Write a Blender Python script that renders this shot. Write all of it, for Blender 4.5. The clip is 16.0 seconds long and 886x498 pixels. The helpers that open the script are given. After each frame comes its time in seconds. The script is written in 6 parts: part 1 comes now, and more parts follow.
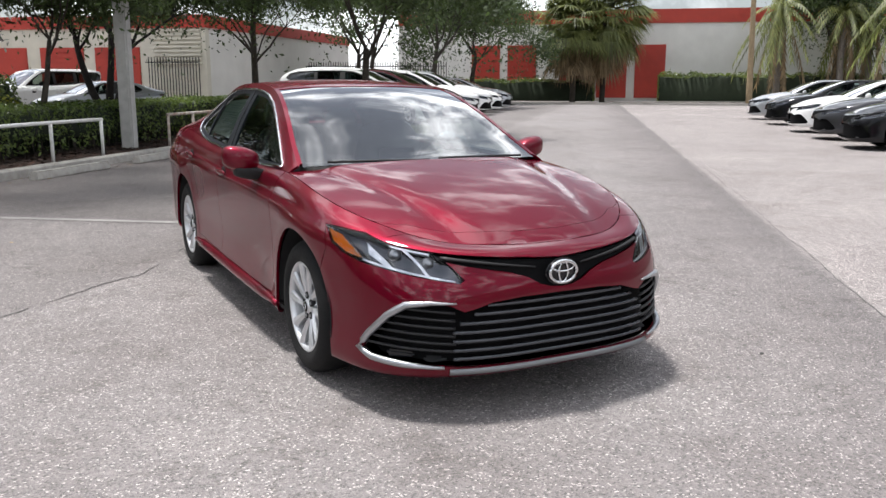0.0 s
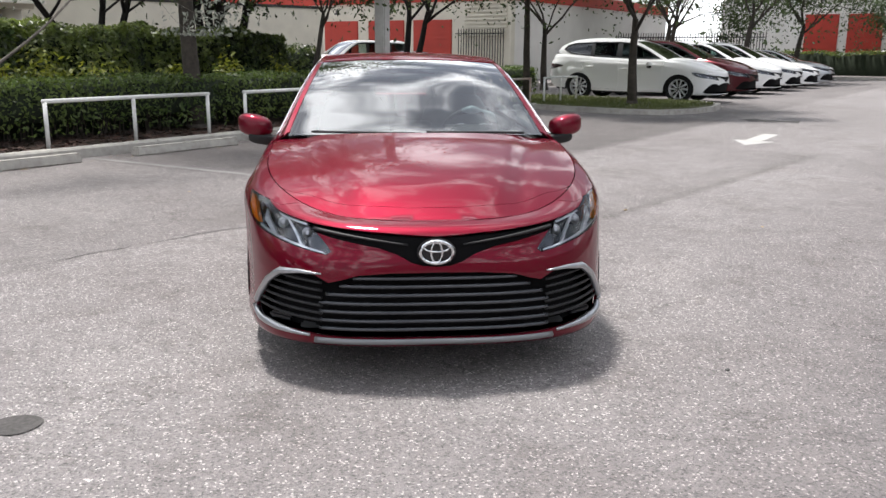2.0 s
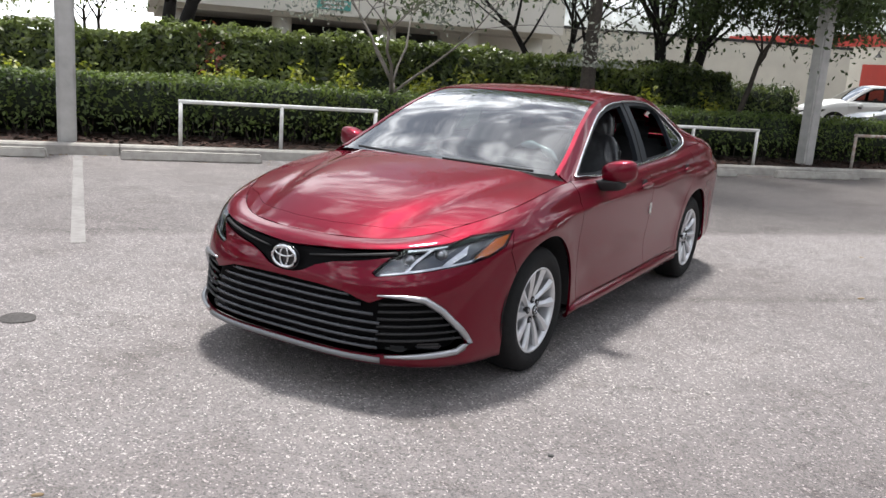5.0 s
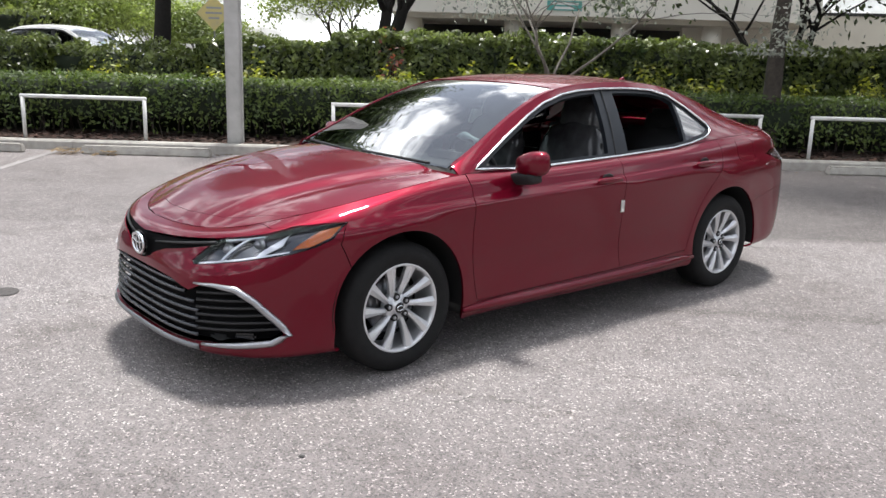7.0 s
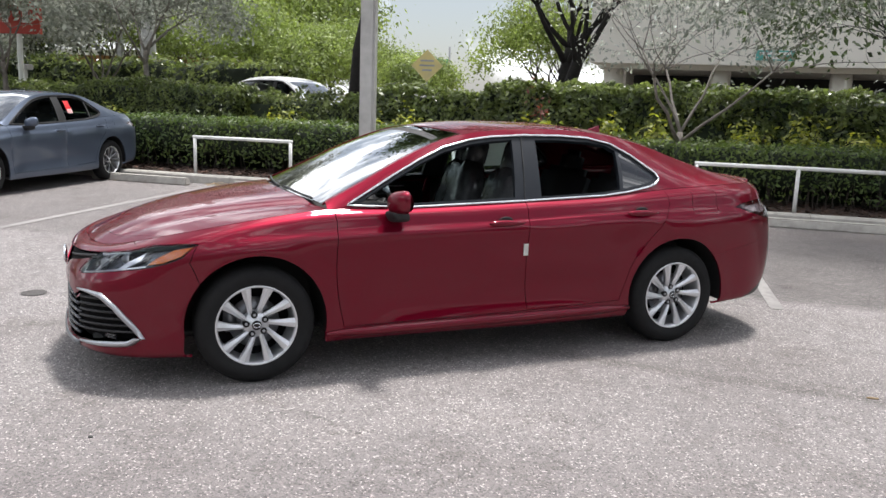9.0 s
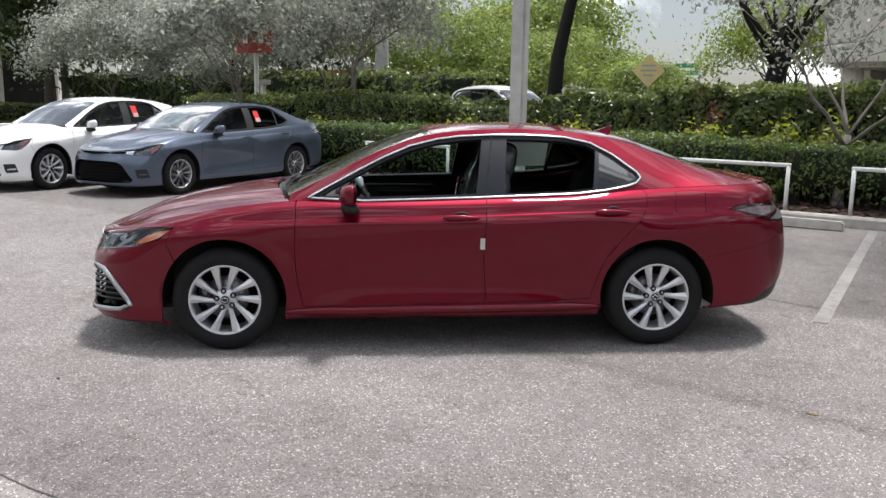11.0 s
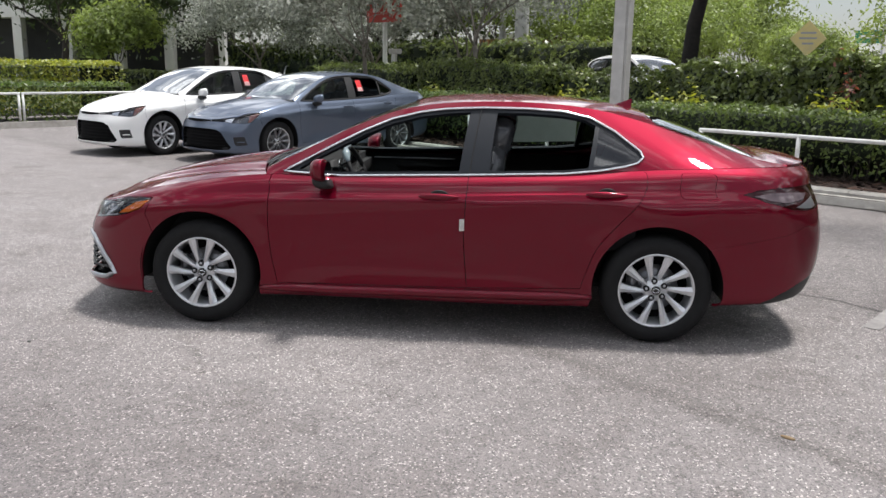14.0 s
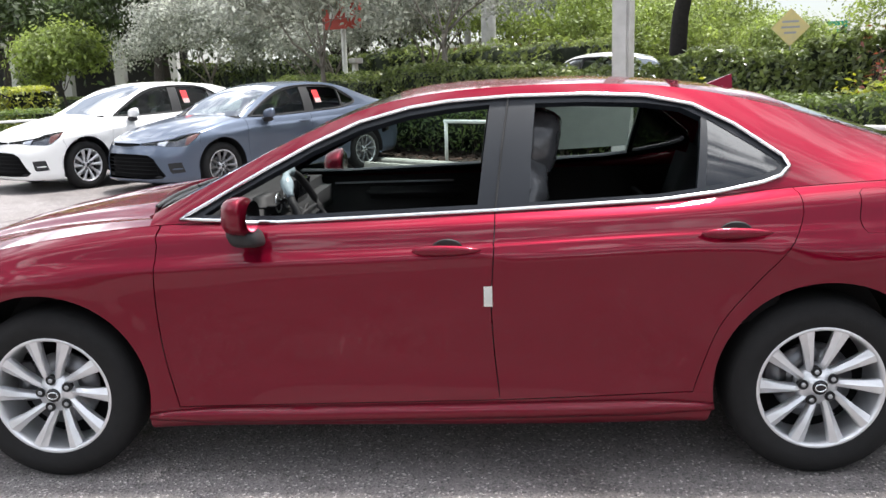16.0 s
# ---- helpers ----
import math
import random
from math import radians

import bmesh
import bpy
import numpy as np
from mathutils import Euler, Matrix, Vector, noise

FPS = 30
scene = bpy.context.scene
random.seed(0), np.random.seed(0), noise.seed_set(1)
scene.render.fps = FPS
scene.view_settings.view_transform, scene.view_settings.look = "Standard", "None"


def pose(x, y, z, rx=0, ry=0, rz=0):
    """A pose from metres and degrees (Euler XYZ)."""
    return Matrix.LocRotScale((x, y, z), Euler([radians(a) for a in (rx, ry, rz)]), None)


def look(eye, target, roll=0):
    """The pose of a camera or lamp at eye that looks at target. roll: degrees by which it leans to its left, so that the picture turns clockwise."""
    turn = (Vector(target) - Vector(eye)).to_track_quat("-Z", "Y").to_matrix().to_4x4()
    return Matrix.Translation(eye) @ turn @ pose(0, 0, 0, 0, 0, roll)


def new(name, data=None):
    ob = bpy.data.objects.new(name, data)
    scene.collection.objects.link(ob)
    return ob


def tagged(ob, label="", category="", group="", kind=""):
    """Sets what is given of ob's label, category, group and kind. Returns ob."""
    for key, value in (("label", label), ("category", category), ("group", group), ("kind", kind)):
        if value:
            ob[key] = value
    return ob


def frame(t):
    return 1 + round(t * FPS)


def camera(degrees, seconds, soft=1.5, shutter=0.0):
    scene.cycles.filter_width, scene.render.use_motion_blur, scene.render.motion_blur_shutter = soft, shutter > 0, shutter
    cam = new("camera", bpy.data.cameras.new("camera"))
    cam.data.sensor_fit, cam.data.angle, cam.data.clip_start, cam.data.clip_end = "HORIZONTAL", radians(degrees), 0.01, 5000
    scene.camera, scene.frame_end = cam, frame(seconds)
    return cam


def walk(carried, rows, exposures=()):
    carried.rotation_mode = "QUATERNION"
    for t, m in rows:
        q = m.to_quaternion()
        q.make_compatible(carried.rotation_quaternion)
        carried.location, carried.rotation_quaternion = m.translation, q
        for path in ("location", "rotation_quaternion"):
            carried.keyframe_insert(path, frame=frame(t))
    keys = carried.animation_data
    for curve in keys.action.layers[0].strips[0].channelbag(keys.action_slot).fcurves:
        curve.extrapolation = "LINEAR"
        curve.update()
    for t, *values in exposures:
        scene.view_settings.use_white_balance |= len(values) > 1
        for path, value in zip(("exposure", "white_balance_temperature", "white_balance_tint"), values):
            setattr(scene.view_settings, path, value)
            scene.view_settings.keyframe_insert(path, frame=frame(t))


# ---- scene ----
cam = camera(55.2, 16.0, 1.5)
PATH = [
    (0, (-2.193, -5.356, 1.442), (-1.272, -3.624, 1.054), 0.1),
    (0.5, (-1.73, -5.489, 1.444), (-0.956, -3.692, 1.032), 1.3),
    (1, (-1.334, -5.73, 1.466), (-0.752, -3.867, 1.03), 1.2),
    (1.5, (-0.86, -5.807, 1.454), (-0.464, -3.897, 1.01), 1.5),
    (2, (-0.349, -5.916, 1.465), (-0.148, -3.979, 1.01), 0.4),
    (2.5, (0.138, -5.908, 1.471), (0.115, -3.961, 1.013), 0.9),
    (3, (0.662, -5.952, 1.493), (0.423, -4.014, 1.062), 2.2),
    (3.5, (1.134, -5.894, 1.52), (0.712, -3.982, 1.113), 3.6),
    (4, (1.655, -5.77, 1.535), (1.044, -3.91, 1.123), 3.8),
    (4.5, (2.119, -5.657, 1.541), (1.312, -3.876, 1.118), 3.8),
    (5, (2.574, -5.366, 1.554), (1.596, -3.674, 1.128), 4.1),
    (5.2, (2.776, -5.298, 1.546), (1.735, -3.645, 1.118), 3.7),
    (7.3, (4.301, -3.678, 1.594), (2.771, -2.468, 1.152), 1.1),
    (7.5, (4.459, -3.546, 1.61), (2.896, -2.374, 1.179), 0.7),
    (8, (4.726, -3.079, 1.596), (3.076, -2.016, 1.208), 1.1),
    (8.5, (5.163, -2.699, 1.605), (3.432, -1.764, 1.243), 1.1),
    (8.7, (5.278, -2.558, 1.62), (3.518, -1.679, 1.261), 1.6),
    (10.8, (6.22, -0.746, 1.619), (4.269, -0.475, 1.276), 0.3),
    (11, (6.252, -0.602, 1.628), (4.295, -0.393, 1.276), 0.9),
    (11.5, (6.143, -0.214, 1.63), (4.182, -0.145, 1.245), 2.2),
    (12, (6.133, 0.126, 1.636), (4.175, 0.117, 1.231), 1.9),
    (12.5, (6.04, 0.341, 1.651), (4.081, 0.287, 1.253), 0.7),
    (13, (6.091, 0.496, 1.669), (4.133, 0.383, 1.279), 0.5),
    (13.5, (6.056, 0.538, 1.677), (4.103, 0.389, 1.272), 0.4),
    (14, (5.937, 0.532, 1.647), (3.99, 0.369, 1.221), 1.0),
    (14.5, (5.532, 0.444, 1.592), (3.585, 0.307, 1.156), 0.7),
    (15, (5.021, 0.401, 1.573), (3.071, 0.279, 1.145), 0.1),
    (15.5, (4.45, 0.311, 1.531), (2.492, 0.235, 1.128), -2.2),
    (16, (3.826, 0.21, 1.464), (1.868, 0.115, 1.067), -1.8),
]
walk(cam, [(t, look(eye, target, roll)) for t, eye, target, roll in PATH],
     [(0, 0.06), (5.2, 0.08), (7.3, 0.18), (8.7, 0.18), (10.8, -0.04), (14, -0.04), (15, 0.08), (15.5, 0.24), (16, 0.70)])

# ---- light ----
SUN_FROM = Vector((-0.15, 0.215, 1.0)).normalized()      # towards the sun
world = bpy.data.worlds.new("sky")
scene.world = world
world.use_nodes = True
wn, wl = world.node_tree.nodes, world.node_tree.links
sky = wn.new("ShaderNodeTexSky")
sky.sky_type, sky.sun_disc = "NISHITA", False
sky.sun_elevation = math.asin(SUN_FROM.z)
sky.sun_rotation = math.atan2(SUN_FROM.x, SUN_FROM.y)
sky.dust_density, sky.air_density = 1.5, 1.0
coord = wn.new("ShaderNodeTexCoord")
stretch = wn.new("ShaderNodeMapping")
stretch.inputs["Scale"].default_value = (1.0, 1.0, 1.25)
clouds = wn.new("ShaderNodeTexNoise")
clouds.inputs["Scale"].default_value, clouds.inputs["Detail"].default_value, clouds.inputs["Roughness"].default_value = 5.6, 10.0, 0.58
clouds.inputs["Distortion"].default_value = 0.35
edge = wn.new("ShaderNodeValToRGB")
edge.color_ramp.elements[0].position, edge.color_ramp.elements[1].position = 0.455, 0.64
edge.color_ramp.elements.new(0.515).color = (0.22, 0.22, 0.22, 1)
edge.color_ramp.elements[0].color = (0.10, 0.10, 0.10, 1)
mix = wn.new("ShaderNodeMix")
mix.data_type = "RGBA"
mix.inputs["B"].default_value = (45.5, 46.3, 48.0, 1)
wl.new(coord.outputs["Generated"], stretch.inputs["Vector"])
wl.new(stretch.outputs["Vector"], clouds.inputs["Vector"])
wl.new(clouds.outputs["Fac"], edge.inputs["Fac"])
wl.new(edge.outputs["Color"], mix.inputs["Factor"])
wl.new(sky.outputs["Color"], mix.inputs["A"])
wl.new(mix.outputs["Result"], wn["Background"].inputs["Color"])
wn["Background"].inputs["Strength"].default_value = 0.066
sun = bpy.data.lights.new("sun", "SUN")
sun.energy, sun.angle, sun.color = 5.0, radians(8.0), (1.0, 0.972, 0.945)
new("sun", sun).matrix_world = look(SUN_FROM * 60, (0, 0, 0))


# ---- materials ----
def material(name, color=(0.5, 0.5, 0.5), rough=0.5, metal=0.0, spread=0.0, scale=20.0, bump=0.0, bump_scale=60.0, tint=None,
             coat=0.0, islands=0.0, emit=0.0, spec=0.5, detail=5.0, low=0.35, high=0.65):
    """A principled surface: colour varied by coarse and fine noise, with bump and optional variation per object or island."""
    m = bpy.data.materials.new(name)
    m.use_nodes = True
    n, l = m.node_tree.nodes, m.node_tree.links
    b = n["Principled BSDF"]
    b.inputs["Roughness"].default_value, b.inputs["Metallic"].default_value = rough, metal
    b.inputs["Coat Weight"].default_value, b.inputs["Coat Roughness"].default_value = coat, 0.03
    b.inputs["Specular IOR Level"].default_value = spec
    b.inputs["Base Color"].default_value = (*color, 1)
    if emit:
        b.inputs["Emission Color"].default_value, b.inputs["Emission Strength"].default_value = (*color, 1), emit
    tc = n.new("ShaderNodeTexCoord")
    out = None
    if spread or tint:
        other = tint or tuple(c * (1 - spread) for c in color)
        n1, n2 = n.new("ShaderNodeTexNoise"), n.new("ShaderNodeTexNoise")
        n1.inputs["Scale"].default_value, n1.inputs["Detail"].default_value = scale, detail
        n2.inputs["Scale"].default_value, n2.inputs["Detail"].default_value = scale * 0.13, 3
        ramp, mixer, mean = n.new("ShaderNodeMapRange"), n.new("ShaderNodeMix"), n.new("ShaderNodeMath")
        ramp.inputs["From Min"].default_value, ramp.inputs["From Max"].default_value = low, high
        mean.operation = "MULTIPLY_ADD"
        mean.inputs[1].default_value = 0.45
        half = n.new("ShaderNodeMath")
        half.operation = "MULTIPLY"
        half.inputs[1].default_value = 0.55
        mixer.data_type = "RGBA"
        mixer.inputs["A"].default_value, mixer.inputs["B"].default_value = (*color, 1), (*other, 1)
        l.new(tc.outputs["Object"], n1.inputs["Vector"]), l.new(tc.outputs["Object"], n2.inputs["Vector"])
        l.new(n1.outputs["Fac"], half.inputs[0])
        l.new(n2.outputs["Fac"], mean.inputs[0]), l.new(half.outputs[0], mean.inputs[2])
        l.new(mean.outputs[0], ramp.inputs["Value"]), l.new(ramp.outputs[0], mixer.inputs["Factor"])
        out = mixer.outputs["Result"]
    if islands:
        hsv, rnd, rng = n.new("ShaderNodeHueSaturation"), n.new("ShaderNodeNewGeometry"), n.new("ShaderNodeMapRange")
        rng.inputs["To Min"].default_value, rng.inputs["To Max"].default_value = 1 - islands, 1 + islands
        l.new(rnd.outputs["Random Per Island"], rng.inputs["Value"]), l.new(rng.outputs[0], hsv.inputs["Value"])
        if out:
            l.new(out, hsv.inputs["Color"])
        else:
            hsv.inputs["Color"].default_value = (*color, 1)
        out = hsv.outputs["Color"]
    if out:
        l.new(out, b.inputs["Base Color"])
    if bump:
        nb, bp = n.new("ShaderNodeTexNoise"), n.new("ShaderNodeBump")
        nb.inputs["Scale"].default_value, nb.inputs["Detail"].default_value = bump_scale, 4
        bp.inputs["Strength"].default_value, bp.inputs["Distance"].default_value = bump, 0.01
        l.new(tc.outputs["Object"], nb.inputs["Vector"]), l.new(nb.outputs["Fac"], bp.inputs["Height"]), l.new(bp.outputs["Normal"], b.inputs["Normal"])
    return m


def paint(name, color, rough=0.28, metal=0.55):
    """Car paint: a metallic flake base under a clear coat."""
    m = material(name, color, rough, metal, coat=0.85, spec=0.0)
    m.node_tree.nodes["Principled BSDF"].inputs["Coat IOR"].default_value = 1.43
    m.node_tree.nodes["Principled BSDF"].inputs["Coat Roughness"].default_value = 0.03
    n, l = m.node_tree.nodes, m.node_tree.links
    flake, bp = n.new("ShaderNodeTexNoise"), n.new("ShaderNodeBump")
    flake.inputs["Scale"].default_value = 900
    bp.inputs["Strength"].default_value, bp.inputs["Distance"].default_value = 0.025, 0.001
    l.new(n["Texture Coordinate"].outputs["Object"], flake.inputs["Vector"])
    l.new(flake.outputs["Fac"], bp.inputs["Height"]), l.new(bp.outputs["Normal"], n["Principled BSDF"].inputs["Normal"])
    return m


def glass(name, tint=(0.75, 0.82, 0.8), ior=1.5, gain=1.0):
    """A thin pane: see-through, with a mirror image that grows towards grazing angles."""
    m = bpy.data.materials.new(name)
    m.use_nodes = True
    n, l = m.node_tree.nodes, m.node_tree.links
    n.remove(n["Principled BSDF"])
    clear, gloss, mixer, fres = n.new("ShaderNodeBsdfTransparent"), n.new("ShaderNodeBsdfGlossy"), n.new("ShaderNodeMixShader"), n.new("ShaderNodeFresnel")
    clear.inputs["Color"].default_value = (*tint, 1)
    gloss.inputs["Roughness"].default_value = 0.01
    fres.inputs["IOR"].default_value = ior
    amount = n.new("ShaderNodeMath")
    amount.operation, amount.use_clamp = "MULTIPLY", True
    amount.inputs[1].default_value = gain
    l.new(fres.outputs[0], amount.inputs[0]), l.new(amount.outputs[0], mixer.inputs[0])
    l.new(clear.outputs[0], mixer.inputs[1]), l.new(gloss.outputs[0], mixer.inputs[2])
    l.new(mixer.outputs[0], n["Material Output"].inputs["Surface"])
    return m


def leafy(m, amount=0.4):
    """Lets part of the light through a leaf material."""
    n, l = m.node_tree.nodes, m.node_tree.links
    b, out = n["Principled BSDF"], n["Material Output"]
    tr, mixer, gain = n.new("ShaderNodeBsdfTranslucent"), n.new("ShaderNodeMixShader"), n.new("ShaderNodeHueSaturation")
    gain.inputs["Value"].default_value, gain.inputs["Saturation"].default_value = 1.6, 1.1
    src = b.inputs["Base Color"].links[0].from_socket
    l.new(src, gain.inputs["Color"]), l.new(gain.outputs[0], tr.inputs["Color"])
    mixer.inputs[0].default_value = amount
    l.new(b.outputs[0], mixer.inputs[1]), l.new(tr.outputs[0], mixer.inputs[2]), l.new(mixer.outputs[0], out.inputs["Surface"])
    return m


RED = paint("red_paint", (0.140, 0.0023, 0.0140), 0.46, 0.75)
WHITE_PAINT = paint("white_paint", (0.80, 0.80, 0.79), 0.3, 0.0)
GREY_BLUE = paint("grey_blue_paint", (0.115, 0.140, 0.190))
SILVER_PAINT = paint("silver_paint", (0.42, 0.43, 0.45))
BLACK_PAINT = paint("black_paint", (0.012, 0.012, 0.014))
DARK_GREY_PAINT = paint("dark_grey_paint", (0.06, 0.06, 0.065))
MAROON = paint("maroon_paint", (0.07, 0.012, 0.016))
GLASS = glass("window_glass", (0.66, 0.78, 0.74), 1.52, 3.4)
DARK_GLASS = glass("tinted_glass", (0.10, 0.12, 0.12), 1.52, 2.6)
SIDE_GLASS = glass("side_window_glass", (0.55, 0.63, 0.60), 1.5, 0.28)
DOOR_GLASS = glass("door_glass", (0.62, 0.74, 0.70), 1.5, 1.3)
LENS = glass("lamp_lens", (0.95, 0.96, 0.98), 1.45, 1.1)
CHROME = material("chrome", (0.75, 0.76, 0.78), 0.12, 1.0)
SATIN = material("satin_metal", (0.42, 0.43, 0.45), 0.32, 0.9)
ALLOY = material("alloy", (0.66, 0.67, 0.69), 0.36, 0.65, spread=0.08, scale=40)
DARK_ALLOY = material("dark_alloy", (0.17, 0.172, 0.18), 0.3, 0.8)
BLACK_TRIM = material("black_trim", (0.010, 0.010, 0.011), 0.5, spread=0.2, scale=60)
SLAT = material("grille_slat", (0.075, 0.078, 0.086), 0.26, 0.6)
LIP = material("dark_lip", (0.20, 0.204, 0.212), 0.30, 0.5)
GLOSS_BLACK = material("gloss_black", (0.01, 0.01, 0.012), 0.10)
RUBBER = material("tyre_rubber", (0.013, 0.013, 0.0135), 0.8, spec=0.25, spread=0.3, scale=30, bump=0.2, bump_scale=200)
PILLAR = material("pillar_film", (0.010, 0.0125, 0.017), 0.42, spec=0.35)
CABIN = material("cabin_plastic", (0.012, 0.012, 0.013), 0.65, spread=0.3, scale=50)
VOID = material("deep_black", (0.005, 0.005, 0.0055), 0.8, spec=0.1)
SEAT = material("seat_cloth", (0.035, 0.036, 0.04), 0.85, spread=0.3, scale=80)
PLASTIC_COVER = material("clear_cover", (0.09, 0.093, 0.10), 0.16, spread=0.6, scale=12, bump=0.6, bump_scale=14)
FILM = material("protective_film", (0.34, 0.42, 0.46), 0.25, spread=0.4, scale=20, bump=0.5, bump_scale=30)
BACKLIT_PAPER = leafy(material("backlit_paper", (0.46, 0.47, 0.43), 0.6, spread=0.08, scale=20), 0.4)
AMBER = material("amber_lens", (0.82, 0.20, 0.01), 0.12, coat=0.6)
MARKER = material("side_marker", (0.34, 0.085, 0.055), 0.15, coat=0.6)
LAMP_RED = material("smoked_red_lens", (0.020, 0.003, 0.004), 0.06, spec=0.4)
LAMP_SMOKE = material("smoked_clear_lens", (0.13, 0.10, 0.11), 0.12, 0.3, spread=0.4, scale=30)
LAMP_DARK = material("lamp_housing", (0.13, 0.135, 0.15), 0.22, 0.9, spread=0.6, scale=24)
LAMP_CLEAR = material("lamp_reflector", (0.82, 0.84, 0.88), 0.18, 0.5)
UNSEEN_WALL_DARK = material("unseen_wall_dark", (0.24, 0.24, 0.22), 0.9, tint=(0.18, 0.18, 0.17), scale=1.0)
STICKER = material("paper", (0.75, 0.76, 0.74), 0.6, spread=0.06, scale=30)
STICKER = leafy(STICKER, 0.55)
STICKER_RED = material("red_paper", (0.62, 0.03, 0.035), 0.5)
STICKER_INK = material("ink", (0.30, 0.31, 0.32), 0.6)


# ---- mesh helpers ----
def part(name, bm, mat, parent=None, label="", smooth=True):
    """Links a bmesh as one mesh object, under a thing or a part."""
    me = bpy.data.meshes.new(name)
    bm.to_mesh(me)
    bm.free()
    if smooth:
        me.shade_smooth()
    for m in mat if isinstance(mat, (list, tuple)) else [mat]:
        me.materials.append(m)
    ob = new(name, me)
    if parent:
        ob.parent = parent
    if label:
        tagged(ob, label)
    return ob


def mesh_part(name, verts, faces, mat, parent=None, label="", smooth=False, normals=None):
    me = bpy.data.meshes.new(name)
    me.from_pydata([tuple(v) for v in verts], [], faces)
    me.update()
    if smooth:
        me.shade_smooth()
    if normals is not None:
        me.normals_split_custom_set_from_vertices([tuple(v) for v in normals])
    for m in mat if isinstance(mat, (list, tuple)) else [mat]:
        me.materials.append(m)
    ob = new(name, me)
    if parent:
        ob.parent = parent
    if label:
        tagged(ob, label)
    return ob


def thing(name, label, category, m=None, group="", kind=""):
    ob = new(name)
    if m is not None:
        ob.matrix_world = m
    return tagged(ob, label, category, group, kind)


def add_box(bm, size, m=Matrix(), bevel=0.0):
    geo = bmesh.ops.create_cube(bm, size=1, matrix=m @ Matrix.Diagonal((*size, 1)))
    if bevel:
        edges = list({e for v in geo["verts"] for e in v.link_edges})
        bmesh.ops.bevel(bm, geom=edges, offset=bevel, segments=2, affect="EDGES")


def box_part(name, size, at, mat, parent=None, label="", bevel=0.004, rot=(0, 0, 0), smooth=False):
    bm = bmesh.new()
    add_box(bm, size, pose(*at, *rot), bevel)
    return part(name, bm, mat, parent, label, smooth)


def tube(points, radius, sides=8, closed=False, flat=1.0):
    """Vertices and faces of a tube along points; radius may be a list."""
    pts = [Vector(p) for p in points]
    n = len(pts)
    rs = radius if isinstance(radius, (list, tuple)) else [radius] * n
    verts, faces = [], []
    for i, p in enumerate(pts):
        a, b = pts[(i - 1) % n if closed else max(i - 1, 0)], pts[(i + 1) % n if closed else min(i + 1, n - 1)]
        d = (b - a).normalized() if (b - a).length > 1e-9 else Vector((0, 0, 1))
        ref = Vector((0, 0, 1)) if abs(d.z) < 0.9 else Vector((1, 0, 0))
        u = d.cross(ref).normalized()
        v = u.cross(d)
        for k in range(sides):
            w = 2 * math.pi * k / sides
            verts.append(p + u * math.cos(w) * rs[i] + v * math.sin(w) * rs[i] * flat)
    for i in range(n if closed else n - 1):
        j = (i + 1) % n
        for k in range(sides):
            k2 = (k + 1) % sides
            faces.append((i * sides + k, i * sides + k2, j * sides + k2, j * sides + k))
    if not closed:
        faces.append(tuple(range(sides))[::-1])
        faces.append(tuple(range((n - 1) * sides, n * sides)))
    return verts, faces


def lathe(profile, steps=48, axis="x"):
    """Turns (radius, along) pairs round the x axis."""
    verts, faces = [], []
    n = len(profile)
    for i in range(steps):
        w = 2 * math.pi * i / steps
        for r, h in profile:
            verts.append((h, r * math.cos(w), r * math.sin(w)) if axis == "x" else (r * math.cos(w), r * math.sin(w), h))
    for i in range(steps):
        j = (i + 1) % steps
        for k in range(n - 1):
            faces.append((i * n + k, j * n + k, j * n + k + 1, i * n + k + 1))
    return verts, faces


def curve(points):
    """A smooth function through (x, value) pairs, held flat past its ends."""
    xs, ys = np.array([p[0] for p in points], float), np.array([p[1] for p in points], float)
    d = np.diff(ys) / np.diff(xs)
    m = np.concatenate(([d[0]], (d[1:] + d[:-1]) / 2, [d[-1]]))
    for i in range(len(d)):
        if d[i] == 0:
            m[i] = m[i + 1] = 0

    def f(x):
        x = np.clip(np.asarray(x, float), xs[0], xs[-1])
        i = np.clip(np.searchsorted(xs, x) - 1, 0, len(d) - 1)
        h = xs[i + 1] - xs[i]
        s = (x - xs[i]) / h
        return ((2 * s**3 - 3 * s**2 + 1) * ys[i] + (s**3 - 2 * s**2 + s) * h * m[i]
                + (-2 * s**3 + 3 * s**2) * ys[i + 1] + (s**3 - s**2) * h * m[i + 1])
    return f


def inside(pts, poly):
    """Which of the points lie in the polygon."""
    x, y = pts[:, 0], pts[:, 1]
    r = np.zeros(len(pts), bool)
    n = len(poly)
    for i in range(n):
        (x1, y1), (x2, y2) = poly[i], poly[(i + 1) % n]
        if y1 != y2:
            r ^= ((y1 > y) != (y2 > y)) & (x < (x2 - x1) * (y - y1) / (y2 - y1) + x1)
    return r


def shrink(poly, d):
    """Moves a closed outline inwards by d (outwards if negative)."""
    p = np.array(poly, float)
    area = np.sum(p[:, 0] * np.roll(p[:, 1], -1) - np.roll(p[:, 0], -1) * p[:, 1])
    t = np.roll(p, -1, 0) - np.roll(p, 1, 0)
    t /= np.maximum(np.linalg.norm(t, axis=1), 1e-9)[:, None]
    nrm = np.stack([-t[:, 1], t[:, 0]], 1) * (1 if area > 0 else -1)
    return p + nrm * d


